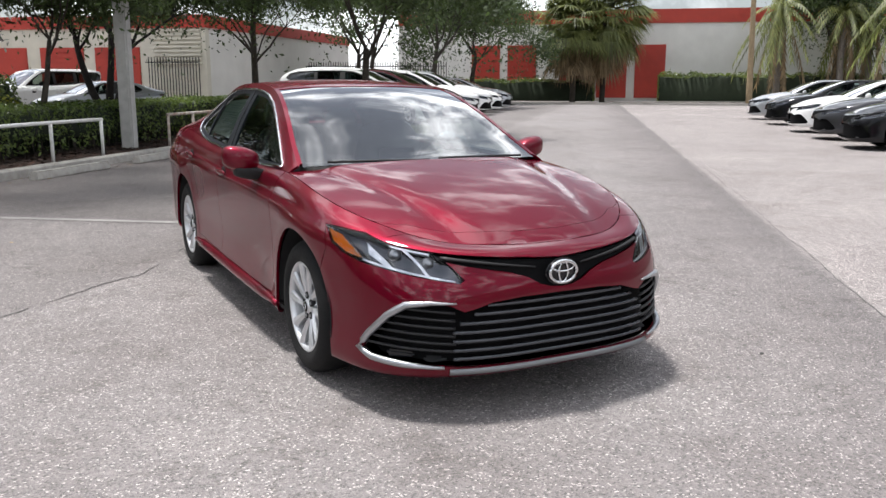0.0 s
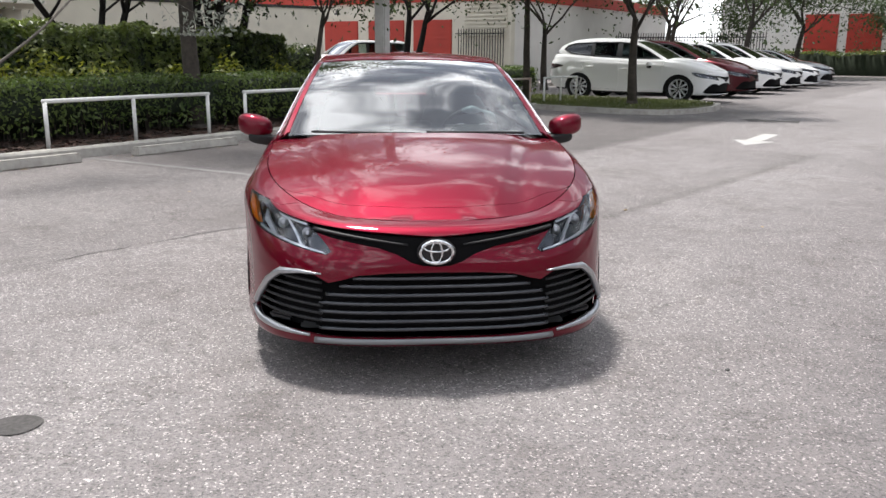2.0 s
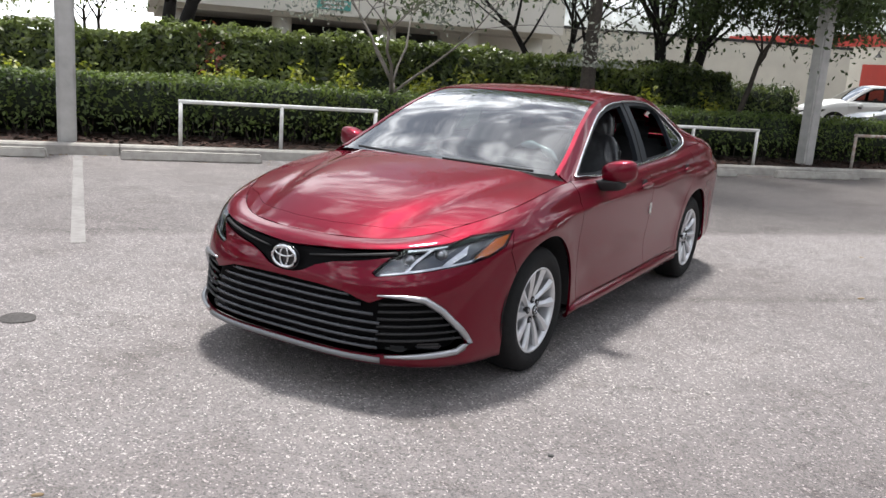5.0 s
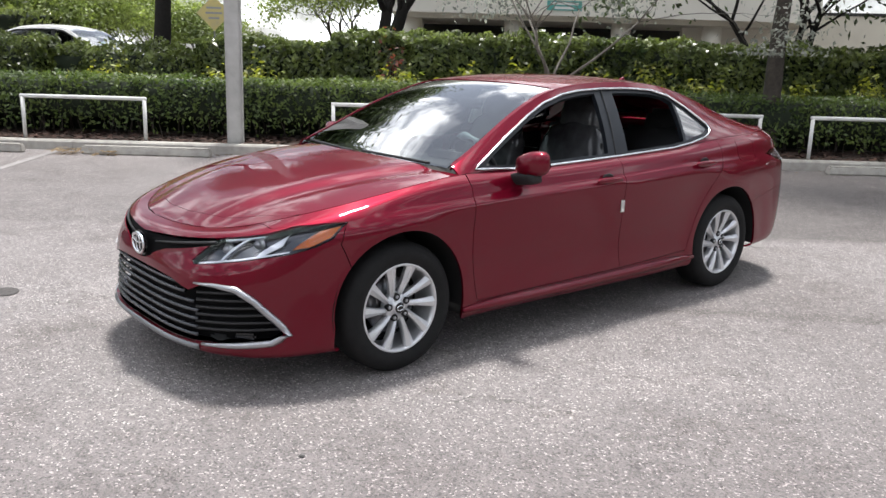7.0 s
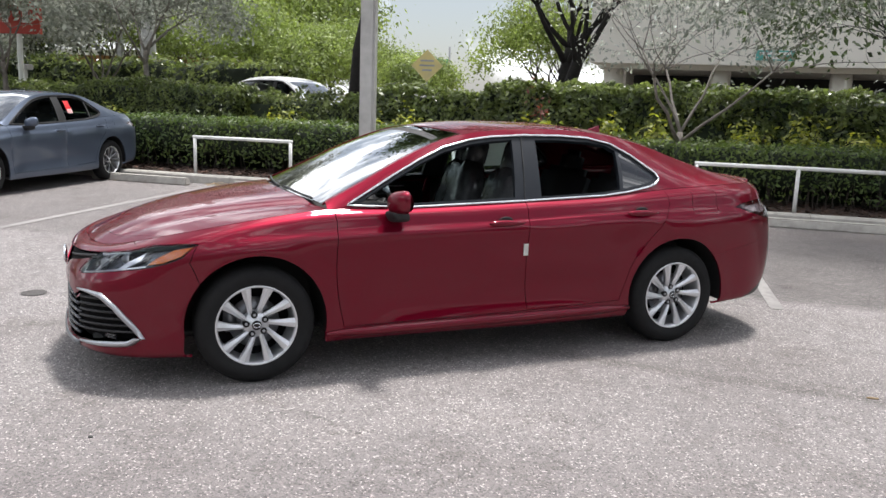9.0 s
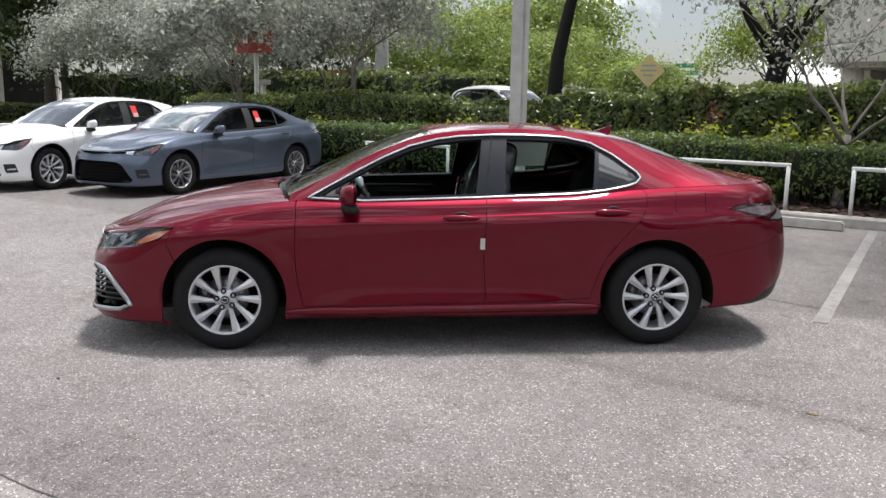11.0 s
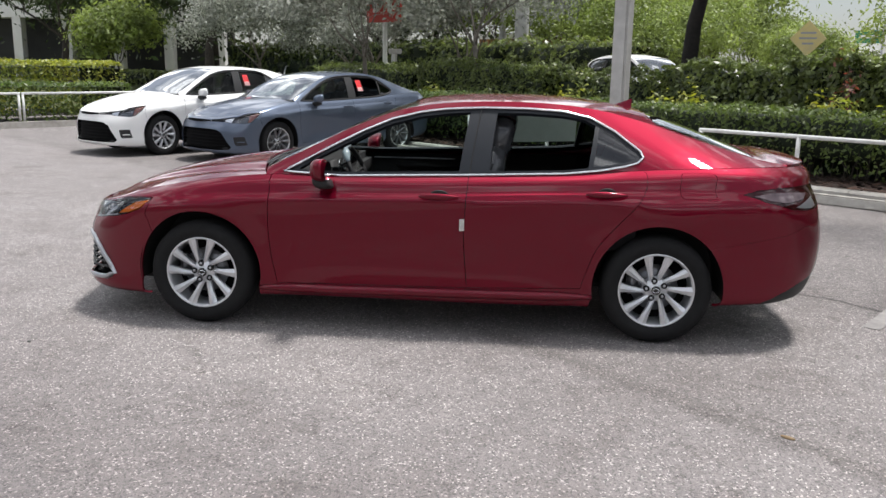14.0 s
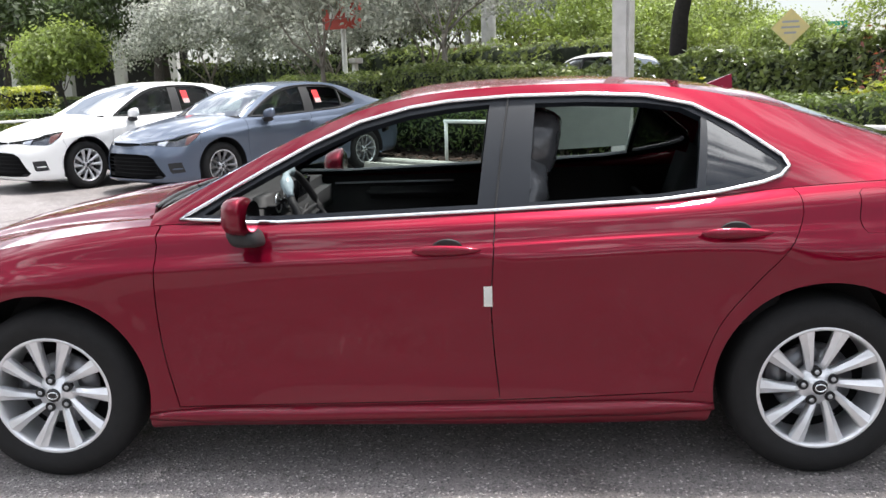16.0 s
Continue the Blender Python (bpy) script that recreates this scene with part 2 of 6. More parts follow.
def dense(poly, step, closed=True):
    out = []
    p = [np.array(q, float) for q in poly]
    for i in range(len(p) if closed else len(p) - 1):
        a, b = p[i], p[(i + 1) % len(p)]
        k = max(1, int(np.ceil(np.linalg.norm(b - a) / step)))
        out += [a + (b - a) * j / k for j in range(k)]
    if not closed:
        out.append(p[-1])
    return out


def fill(outer, holes, step):
    """Triangles over a flat outline less its holes: points and triples."""
    from mathutils.geometry import delaunay_2d_cdt
    loops = [dense(outer, step)] + [dense(h, step) for h in holes]
    verts, edges = [], []
    for lp in loops:
        k = len(verts)
        verts += [Vector((float(a), float(b))) for a, b in lp]
        edges += [(k + i, k + (i + 1) % len(lp)) for i in range(len(lp))]
    o = np.array(loops[0])
    lo, hi = o.min(0), o.max(0)
    gx, gy = np.arange(lo[0] + step / 2, hi[0], step), np.arange(lo[1] + step / 2, hi[1], step)
    if len(gx) and len(gy):
        g = np.array([(a + (step / 2 if j % 2 else 0), b) for j, b in enumerate(gy) for a in gx])
        keep = inside(g, o)
        allb = np.concatenate([np.array(lp) for lp in loops])
        dist = np.array([np.min(np.hypot(allb[:, 0] - q[0], allb[:, 1] - q[1])) for q in g]) if len(g) else np.array([])
        keep &= dist > step * 0.55
        verts += [Vector((float(a), float(b))) for a, b in g[keep]]
    vs, _, fs, *_ = delaunay_2d_cdt(verts, edges, [], 0, 1e-6)
    v = np.array([(p.x, p.y) for p in vs])
    f = np.array([t for t in fs if len(t) == 3])
    c = v[f].mean(1)
    ok = inside(c, o)
    for lp in loops[1:]:
        ok &= ~inside(c, np.array(lp))
    return v, f[ok]


def largest(v, f):
    """Drops the slivers of a cut outline: keeps the pieces with a tenth of the triangles or more."""
    root = np.arange(len(v))
    while True:
        low = root[f].min(1)
        nxt = root.copy()
        for k in range(3):
            np.minimum.at(nxt, f[:, k], low)
        nxt = nxt[nxt]
        if (nxt == root).all():
            break
        root = nxt
    lab = root[f[:, 0]]
    names, count = np.unique(lab, return_counts=True)
    f = f[np.isin(lab, names[count >= 0.1 * len(f)])]
    used, f = np.unique(f, return_inverse=True)
    return v[used], f.reshape(-1, 3)


def sheet(name, outer, holes, place, mat, parent, label="", step=0.04, flange=0.014, both=False, gap=0.0, centre=(0, 0, 0.6), flip=False, sink=0.0):
    """A body panel: a flat outline laid onto the surface place(uv), with its edges turned in. both: also its mirror image, in the same mesh; flip: the mirror image alone."""
    if gap:
        outer, holes = shrink(outer, gap), [shrink(h, -gap) for h in holes]
    v, f = largest(*fill(outer, holes, step))
    p = place(v)
    e = 2e-3
    du, dv = place(v + np.array([e, 0])) - place(v - np.array([e, 0])), place(v + np.array([0, e])) - place(v - np.array([0, e]))
    nrm = np.cross(du, dv)
    nrm /= np.maximum(np.linalg.norm(nrm, axis=1), 1e-12)[:, None]
    c = np.array(centre)
    away = np.stack([p[:, 0] - c[0], (p[:, 1] - c[1]) * 0.25, p[:, 2] - c[2]], 1)
    side = np.sign(np.sum(nrm * away))
    nrm *= side
    if side < 0:
        f = f[:, ::-1]
    p = p - nrm * sink
    if both:                                         # close the panel on the car's middle line
        mid = np.abs(p[:, 0]) < 0.009
        p[mid, 0] = 0
        nrm[mid, 0] = 0
        nrm /= np.maximum(np.linalg.norm(nrm, axis=1), 1e-12)[:, None]
    edge = {}
    for t in f:
        for a, b in ((t[0], t[1]), (t[1], t[2]), (t[2], t[0])):
            if (b, a) in edge:
                del edge[(b, a)]
            else:
                edge[(a, b)] = 1
    verts, norms, faces = list(p), list(nrm), [tuple(int(i) for i in t) for t in f]
    if flange:
        for a, b in edge:
            if both and p[a, 0] == 0 and p[b, 0] == 0:
                continue
            d = p[b] - p[a]
            out = np.cross(d, nrm[a])
            out = out / max(np.linalg.norm(out), 1e-9)
            k = len(verts)
            verts += [p[a], p[b], p[b] - nrm[b] * flange, p[a] - nrm[a] * flange]
            norms += [out] * 4
            faces.append((k, k + 3, k + 2, k + 1))
    verts, norms = np.array(verts), np.array(norms)
    m = np.array([-1, 1, 1])
    if flip:
        verts, norms, faces = verts * m, norms * m, [q[::-1] for q in faces]
    elif both:
        k = len(verts)
        faces = faces + [tuple(i + k for i in q[::-1]) for q in faces]
        verts, norms = np.concatenate([verts, verts * m]), np.concatenate([norms, norms * m])
    return mesh_part(name, verts, faces, mat, parent, label, True, norms)


# ---- cars ----
class Shell:
    """The lower body: plan outlines stacked from the sill to the belt. u runs round the plan from nose to tail, v upwards."""
    LA, LT = 3.4, 0.13

    def __init__(self, levels, flare):
        self.flare = flare
        self.tab = []
        for lv in levels:
            w, yf, yr, df, nf, dr, nr, zf = lv
            th = np.linspace(0, math.pi / 2, 160)
            fx, fy = w * np.sin(th) ** (2 / nf), yf + df * (1 - np.cos(th) ** (2 / nf))
            rx, ry = w * np.sin(th) ** (2 / nr), yr - dr * (1 - np.cos(th) ** (2 / nr))
            sy = np.linspace(yf + df, yr - dr, 120)[1:-1]
            x, y = np.concatenate([fx, np.full(len(sy), w), rx[::-1]]), np.concatenate([fy, sy, ry[::-1]])
            x = x * (1 - 0.010 * ((y - 0.2) / 1.6) ** 2)
            s = np.concatenate([[0], np.cumsum(np.hypot(np.diff(x), np.diff(y)))])
            a = np.linspace(0, s[-1], 500)
            x, y = np.interp(a, s, x), np.interp(a, s, y)
            self.tab.append(np.stack([x, y, curve(zf)(y)], 1))
        self.tab = np.array(self.tab)
        self.k = len(levels)
        aa, tt = np.meshgrid(np.linspace(0, 1, 260), np.linspace(0, self.k - 1, 64), indexing="ij")
        self.grid_uv = np.stack([aa.ravel() * self.LA, tt.ravel() * self.LT], 1)
        self.grid = self(self.grid_uv)

    def __call__(self, uv):
        a = np.clip(uv[:, 0] / self.LA, -0.02, 1.02)
        t = np.clip(uv[:, 1] / self.LT, 0, self.k - 1)
        sgn = np.where(a < 0, -1, 1)
        i = np.clip(np.abs(a) * 499, 0, 498.999)
        i0, fr = i.astype(int), (i - i.astype(int))[:, None]
        j = np.minimum(t.astype(int), self.k - 2)
        s = (t - j)[:, None]

        def lev(k):
            k = np.clip(k, 0, self.k - 1)
            return self.tab[k, i0] * (1 - fr) + self.tab[k, i0 + 1] * fr
        p0, p1, p2, p3 = lev(j - 1), lev(j), lev(j + 1), lev(j + 2)
        p = 0.5 * (2 * p1 + (p2 - p0) * s + (2 * p0 - 5 * p1 + 4 * p2 - p3) * s**2 + (3 * p1 - p0 - 3 * p2 + p3) * s**3)
        p = p * np.stack([sgn, np.ones_like(sgn), np.ones_like(sgn)], 1)
        return self.flare(p)

    def at(self, pts):
        """uv of points given as ('s', y, z) on the side, ('f', x, z) on the nose, ('u', y) on the belt, or ('r', x, z) on the tail."""
        out = []
        g, guv = self.grid, self.grid_uv
        for q in pts:
            if q[0] == "u":
                d = (g[:, 1] - q[1]) ** 2 + 100 * (guv[:, 1] - (self.k - 1) * self.LT) ** 2
            elif q[0] == "s":
                d = (g[:, 1] - q[1]) ** 2 + (g[:, 2] - q[2]) ** 2
            elif q[0] == "f":
                d = (g[:, 0] - q[1]) ** 2 + (g[:, 2] - q[2]) ** 2 + 100 * (guv[:, 0] > self.LA * 0.32)
            else:
                d = (g[:, 0] - q[1]) ** 2 + (g[:, 2] - q[2]) ** 2 + 100 * (guv[:, 0] < self.LA * 0.7)
            uv = guv[np.argmin(d)].copy()
            axes = [1] if q[0] == "u" else ([1, 2] if q[0] == "s" else [0, 2])
            want = np.array(q[1:1 + len(axes)], float)
            for _ in range(5):
                e = 1e-3
                p = self(np.array([uv, uv + [e, 0], uv + [0, e]]))
                if len(axes) == 1:
                    step = np.array([(want[0] - p[0, 1]) / max(1e-6, (p[1, 1] - p[0, 1]) / e), 0])
                else:
                    jac = np.array([[(p[1, a] - p[0, a]) / e, (p[2, a] - p[0, a]) / e] for a in axes])
                    if abs(np.linalg.det(jac)) < 1e-4:
                        break
                    step = np.linalg.solve(jac, want - p[0, axes])
                uv = uv + np.clip(step, -0.03, 0.03)
                uv[0], uv[1] = np.clip(uv[0], 0, self.LA), np.clip(uv[1], 0, (self.k - 1) * self.LT)
            out.append(uv)
        return out


def wheel_parts(parent, m, r=0.334, rim=0.228, width=0.215, spokes=10, dark=False):
    """A tyre on an alloy rim with slender spokes; the face looks along +x. Returns the wheel."""
    w = new("wheel")
    w.parent = parent
    w.matrix_local = m
    h = width / 2
    prof = [(rim - 0.012, -h + 0.03), (rim + 0.02, -h + 0.005), (r - 0.05, -h - 0.004), (r - 0.02, -h + 0.012), (r - 0.004, -h + 0.035), (r, 0),
            (r - 0.004, h - 0.035), (r - 0.02, h - 0.012), (r - 0.05, h + 0.004), (rim + 0.03, h + 0.002), (rim + 0.012, h - 0.006), (rim - 0.002, h - 0.012)]
    mesh_part("tyre", *lathe(prof, 56), RUBBER, w, smooth=True)
    prof = [(rim + 0.001, h - 0.012), (rim - 0.004, h - 0.008), (rim - 0.012, h - 0.012), (rim - 0.018, h - 0.035), (rim - 0.022, -h + 0.03)]
    mesh_part("rim", *lathe(prof, 56), ALLOY, w, smooth=True)
    for lead, off in ((radians(28), 0.020), (radians(-3.5), 0.012)):     # spokes in pairs, swept off the centre
        rows = []
        for rr, wd, x in ((0.050, 0.012, h - 0.044), (0.085, 0.014, h - 0.032), (0.14, 0.0185, h - 0.021), (rim - 0.012, 0.030, h - 0.013)):
            u, t = Vector((0, math.cos(lead), math.sin(lead))), Vector((0, -math.sin(lead), math.cos(lead)))
            mid = u * math.sqrt(max(rr * rr - off * off, 1e-6)) + t * off
            rows.append([mid + t * wd + Vector((x - 0.010, 0, 0)), mid + t * wd * 0.15 + Vector((x + 0.003, 0, 0)), mid - t * wd * 0.8 + Vector((x - 0.003, 0, 0)),
                         mid - t * wd + Vector((x - 0.016, 0, 0)), mid - t * wd * 0.75 + Vector((x - 0.040, 0, 0)), mid + t * wd * 0.75 + Vector((x - 0.040, 0, 0))])
        bm = bmesh.new()
        vs = [[bm.verts.new(v) for v in row] for row in rows]
        for a, b in zip(vs, vs[1:]):
            for k in range(6):
                bm.faces.new((a[k], a[(k + 1) % 6], b[(k + 1) % 6], b[k]))
        bm.faces.new(vs[-1])
        bmesh.ops.recalc_face_normals(bm, faces=bm.faces)
        first = part("spoke", bm, DARK_ALLOY if dark else ALLOY, w, smooth=False)
        for i in range(1, spokes // 2):
            sp = new("spoke", first.data)
            sp.parent = w
            sp.rotation_euler = (4 * math.pi * i / spokes, 0, 0)
    mesh_part("hub", *lathe([(0.0, h - 0.022), (0.028, h - 0.023), (0.034, h - 0.028), (0.036, h - 0.036), (0.062, h - 0.040), (0.075, h - 0.055), (0.078, h - 0.08)], 40), ALLOY, w, smooth=True)
    mesh_part("hub_cap", *lathe([(0.0, h - 0.016), (0.024, h - 0.017), (0.028, h - 0.022)], 28), GLOSS_BLACK, w, smooth=True)
    ring = [(h - 0.0155, 0.019 * math.cos(a), 0.013 * math.sin(a)) for a in np.linspace(0, 2 * math.pi, 20, endpoint=False)]
    mesh_part("badge", *tube(ring, 0.0028, 6, True), CHROME, w, smooth=True)
    for i in range(5):
        a = radians(29) + 2 * math.pi * i / 5
        v, f = lathe([(0.0, h - 0.027), (0.006, h - 0.027), (0.009, h - 0.029), (0.009, h - 0.038), (0.0, h - 0.038)], 6)
        mesh_part("lug_nut", [(p[0], p[1] + 0.056 * math.cos(a), p[2] + 0.056 * math.sin(a)) for p in v], f, SATIN, w)
        v, f = lathe([(0.0, h - 0.0345), (0.0150, h - 0.0345), (0.0170, h - 0.030), (0.0185, h - 0.032), (0.0185, h - 0.06)], 18)
        mesh_part("lug_pocket", [(p[0], p[1] + 0.056 * math.cos(a), p[2] + 0.056 * math.sin(a)) for p in v], f, BLACK_TRIM, w, smooth=True)
    mesh_part("brake_disc", *lathe([(0.06, h - 0.10), (0.142, h - 0.10), (0.142, h - 0.12)], 40), DARK_ALLOY, w, smooth=True)
    bm = bmesh.new()
    add_box(bm, (0.06, 0.07, 0.15), pose(h - 0.105, -0.135, 0.03), 0.012)
    part("brake_caliper", bm, DARK_ALLOY, w)
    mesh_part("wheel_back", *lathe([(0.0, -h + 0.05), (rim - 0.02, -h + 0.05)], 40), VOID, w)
    return w


SEDAN = dict(
    levels=[
        (0.862, -2.32, 2.36, 0.82, 3.2, 0.50, 3.2, [(-2.4, 0.178), (-1.9, 0.176), (-1.0, 0.205), (1.0, 0.215), (1.8, 0.255), (2.5, 0.30)]),
        (0.895, -2.382, 2.42, 0.88, 3.15, 0.55, 3.2, [(-2.4, 0.212), (-1.9, 0.208), (-1.0, 0.235), (1.0, 0.245), (1.8, 0.285), (2.5, 0.335)]),
        (0.895, -2.386, 2.475, 0.92, 3.1, 0.58, 3.2, [(-2.4, 0.37), (-1.0, 0.40), (1.0, 0.42), (2.5, 0.48)]),
        (0.903, -2.380, 2.485, 0.93, 2.9, 0.62, 3.2, [(-2.4, 0.535), (-1.9, 0.58), (-1.0, 0.62), (1.0, 0.64), (2.5, 0.66)]),
        (0.912, -2.360, 2.45, 0.93, 2.6, 0.65, 3.2, [(-2.4, 0.615), (-1.9, 0.70), (-1.0, 0.80), (0, 0.835), (1.0, 0.87), (1.8, 0.87), (2.5, 0.84)]),
        (0.893, -2.350, 2.41, 0.93, 2.5, 0.70, 3.1, [(-2.4, 0.665), (-1.9, 0.755), (-1.4, 0.835), (-1.0, 0.865), (0, 0.885), (1.0, 0.925), (1.8, 0.95), (2.5, 0.95)]),
        (0.868, -2.310, 2.40, 0.93, 2.5, 0.75, 3.0, [(-2.4, 0.695), (-1.9, 0.79), (-1.4, 0.885), (-1.0, 0.925), (0, 0.945), (1.0, 0.985), (1.8, 1.025), (2.5, 1.03)]),
        (0.822, -2.250, 2.37, 0.95, 2.4, 0.82, 2.9, [(-2.4, 0.715), (-2.15, 0.745), (-1.9, 0.815), (-1.4, 0.915), (-1.0, 0.962), (-0.5, 0.966), (0, 0.980), (0.26, 0.990), (0.84, 1.012), (1.3, 1.05), (1.8, 1.075), (2.1, 1.08), (2.5, 1.06)])],
    rail_z=[(-1.06, 0.972), (-0.8, 1.095), (-0.5, 1.245), (-0.2, 1.360), (0, 1.400), (0.3, 1.424), (0.7, 1.422), (1.0, 1.393), (1.35, 1.310), (1.6, 1.228), (1.9, 1.140), (2.1, 1.098), (2.4, 1.075)],
    rail_x=[(-1.06, 0.765), (-0.8, 0.725), (-0.5, 0.665), (-0.2, 0.612), (0, 0.590), (0.3, 0.575), (0.7, 0.570), (1.0, 0.568), (1.35, 0.572), (1.6, 0.585), (1.9, 0.615), (2.1, 0.64), (2.4, 0.66)],
    top_z=[(-1.22, 0.955), (-1.06, 1.012), (-0.8, 1.134), (-0.4, 1.316), (-0.1, 1.416), (0.1, 1.442), (0.4, 1.452), (0.7, 1.450), (1.0, 1.428), (1.3, 1.380), (1.6, 1.295), (1.9, 1.185), (2.05, 1.128), (2.2, 1.115), (2.4, 1.085)],
    hood_z=[(-2.26, 0.715), (-2.2, 0.752), (-2.04, 0.822), (-1.83, 0.888), (-1.47, 0.960), (-1.2, 0.997), (-1.0, 1.018)],
    dlo=[(-0.885, 0.985), (-0.53, 0.968), (0.26, 0.994), (0.84, 1.018), (1.04, 1.040), (1.2, 1.070), (1.265, 1.091), (1.300, 1.122), (1.284, 1.155), (1.13, 1.268), (0.99, 1.340), (0.82, 1.376), (0.60, 1.388), (0.33, 1.388), (0.1, 1.376), (-0.05, 1.356), (-0.23, 1.311), (-0.4, 1.240), (-0.57, 1.155), (-0.74, 1.063)],
    wheels=(-1.4125, 1.4125), r=0.334, arch=0.388, ws=(-1.09, -0.06), bl=(1.37, 2.0), nose=True)


def sedan(spec, paint_mat, m, name, label, category="car", group="", detail=True, windows_down=False, step=0.05, dark_wheels=False, scale=(1, 1, 1)):
    car = thing(name, label, category, m @ Matrix.Diagonal((*scale, 1)), group)
    wy0, wy1 = spec["wheels"]

    def flare(p):
        x, y, z = p[:, 0], p[:, 1], p[:, 2]
        add = np.zeros_like(x)
        for c in (wy0, wy1):
            d = np.hypot(y - c, z - 0.345) - spec["arch"]
            add += 0.011 * np.exp(-(d / 0.075) ** 2)
        mid = 1 / (1 + np.exp(-(y + 0.75) / 0.11)) / (1 + np.exp((y - 0.82) / 0.11))
        add += mid * (-0.013 * np.exp(-((z - 0.46) / 0.12) ** 2) + 0.006 * np.exp(-((z - 0.27) / 0.05) ** 2))
        long = 1 / (1 + np.exp(-(y + 1.5) / 0.2)) / (1 + np.exp((y - 2.1) / 0.1))
        crease = 0.855 + 0.022 * y
        add += long * 0.005 * np.tanh((crease - z) / 0.010)
        add += 0.020 * np.exp(-((y - 1.62) / 0.42) ** 2) * np.exp(-((z - 0.80) / 0.095) ** 2)
        add += 0.012 * np.exp(-((y + 1.45) / 0.34) ** 2) * np.exp(-((z - 0.76) / 0.08) ** 2)
        add -= 0.010 * np.exp(-((y - 1.05) / 0.22) ** 2) * np.exp(-((z - 0.74) / 0.10) ** 2)
        k = np.clip(np.abs(x) / 0.6, 0, 1) ** 2 * np.sign(x)
        return np.stack([x + add * k, y, z], 1)

    sh = Shell(spec["levels"], flare)
    rz, rx, tz, hz = curve(spec["rail_z"]), curve(spec["rail_x"]), curve(spec["top_z"]), curve(spec["hood_z"])
    top = sh(np.stack([np.linspace(0, 1, 300) * sh.LA, np.full(300, (sh.k - 1) * sh.LT)], 1))
    ex = lambda y: np.interp(y, top[:, 1], top[:, 0])
    ez = lambda y: np.interp(y, top[:, 1], top[:, 2])
    y_nose, y_tail = top[0, 1], top[-1, 1]

    def cabin(uv):                                   # side of the greenhouse over (y, z)
        y, z = uv[:, 0], uv[:, 1]
        b, r = ez(y), np.maximum(rz(y), ez(y) + 0.012)
        s = np.clip((z - b) / (r - b), -0.2, 1.2)
        return np.stack([ex(y) + (rx(y) - ex(y)) * s + 0.022 * 4 * s * (1 - s) * np.clip((r - b) / 0.3, 0, 1), y, z], 1)

    def roof(uv):                                    # windscreen, roof, rear window and boot lid over (x, y)
        x, y = uv[:, 0], uv[:, 1]
        q = np.clip(np.abs(x) / rx(y), 0, 1.3)
        zr = np.maximum(rz(y), ez(y) + 0.012)
        return np.stack([x, y, zr + (np.maximum(tz(y), zr) - zr) * (1 - q**2.3)], 1)

    def bonnet(uv):
        x, y = uv[:, 0], uv[:, 1]
        e = np.maximum(ex(y), 0.05)
        q = np.clip(np.abs(x) / e, 0, 1.1)
        z = ez(y) + (np.maximum(hz(y), ez(y)) - ez(y)) * (1 - q**2.2)
        f = np.clip((y - y_nose) / (-1.0 - y_nose), 0, 1)
        xc = 0.30 + 0.30 * f
        z += 0.013 * np.clip(f * 5, 0, 1) * (1 / (1 + np.exp((np.abs(x) - xc) / 0.022)))
        z -= 0.005 * np.clip(f * 4, 0, 1) * np.exp(-((np.abs(x) - xc - 0.07) / 0.05) ** 2)
        return np.stack([x, y, z], 1)

    S = lambda *pts: [("s", a, b) for a, b in pts]

    def C(*pts):                                     # a smooth line through side points
        q = np.array(pts, float)
        s = np.concatenate([[0], np.cumsum(np.hypot(*np.diff(q, axis=0).T))])
        t = np.linspace(0, s[-1], 26)
        return [("s", float(a), float(b)) for a, b in zip(curve(list(zip(s, q[:, 0])))(t), curve(list(zip(s, q[:, 1])))(t))]
    belt = lambda a, b, n=24: [("u", y) for y in np.linspace(a, b, n)]
    arch = lambda c: [("s", c + spec["arch"] * math.cos(t), 0.345 + spec["arch"] * math.sin(t)) for t in np.linspace(-0.12, math.pi + 0.12, 30)]
    tmax = (sh.k - 1) * sh.LT

    def arch_hole(c):
        pts = sh.at(arch(c))
        return [np.array([pts[0][0], -0.05])] + pts + [np.array([pts[-1][0], -0.05])]
    hole_f, hole_r = arch_hole(wy0), arch_hole(wy1)
    line_f = C((-0.958, 0.90), (-0.964, 0.80), (-0.968, 0.65), (-0.955, 0.48), (-0.918, 0.295))
    line_b = C((0.259, 0.93), (0.250, 0.80), (0.243, 0.69), (0.250, 0.5), (0.268, 0.312))
    line_r = C((1.318, 1.03), (1.322, 0.97), (1.285, 0.88), (1.165, 0.735), (1.045, 0.585), (0.985, 0.43), (0.955, 0.336))
    door_f = sh.at(belt(-0.958, 0.262) + line_b + line_f[::-1])
    door_r = sh.at(belt(0.262, 1.30) + line_r + line_b[::-1])
    slim = spec.get("slim_lamps", False)             # narrow lamps joined by a bar over one wide grille
    lamp = sh.at(S((-1.70, 0.822), (-1.84, 0.806), (-1.96, 0.785)) + [("f", 0.70, 0.752), ("f", 0.52, 0.722), ("f", 0.33, 0.700), ("f", 0.33, 0.672), ("f", 0.52, 0.672), ("f", 0.68, 0.650)] + S((-2.00, 0.640), (-1.92, 0.655), (-1.80, 0.74))) if slim else sh.at(S((-1.715, 0.800), (-1.82, 0.796), (-1.93, 0.785)) + [("f", 0.70, 0.752), ("f", 0.56, 0.725), ("f", 0.455, 0.612), ("f", 0.475, 0.598), ("f", 0.60, 0.618), ("f", 0.72, 0.645)] + S((-1.98, 0.668), (-1.88, 0.695), (-1.80, 0.728)))
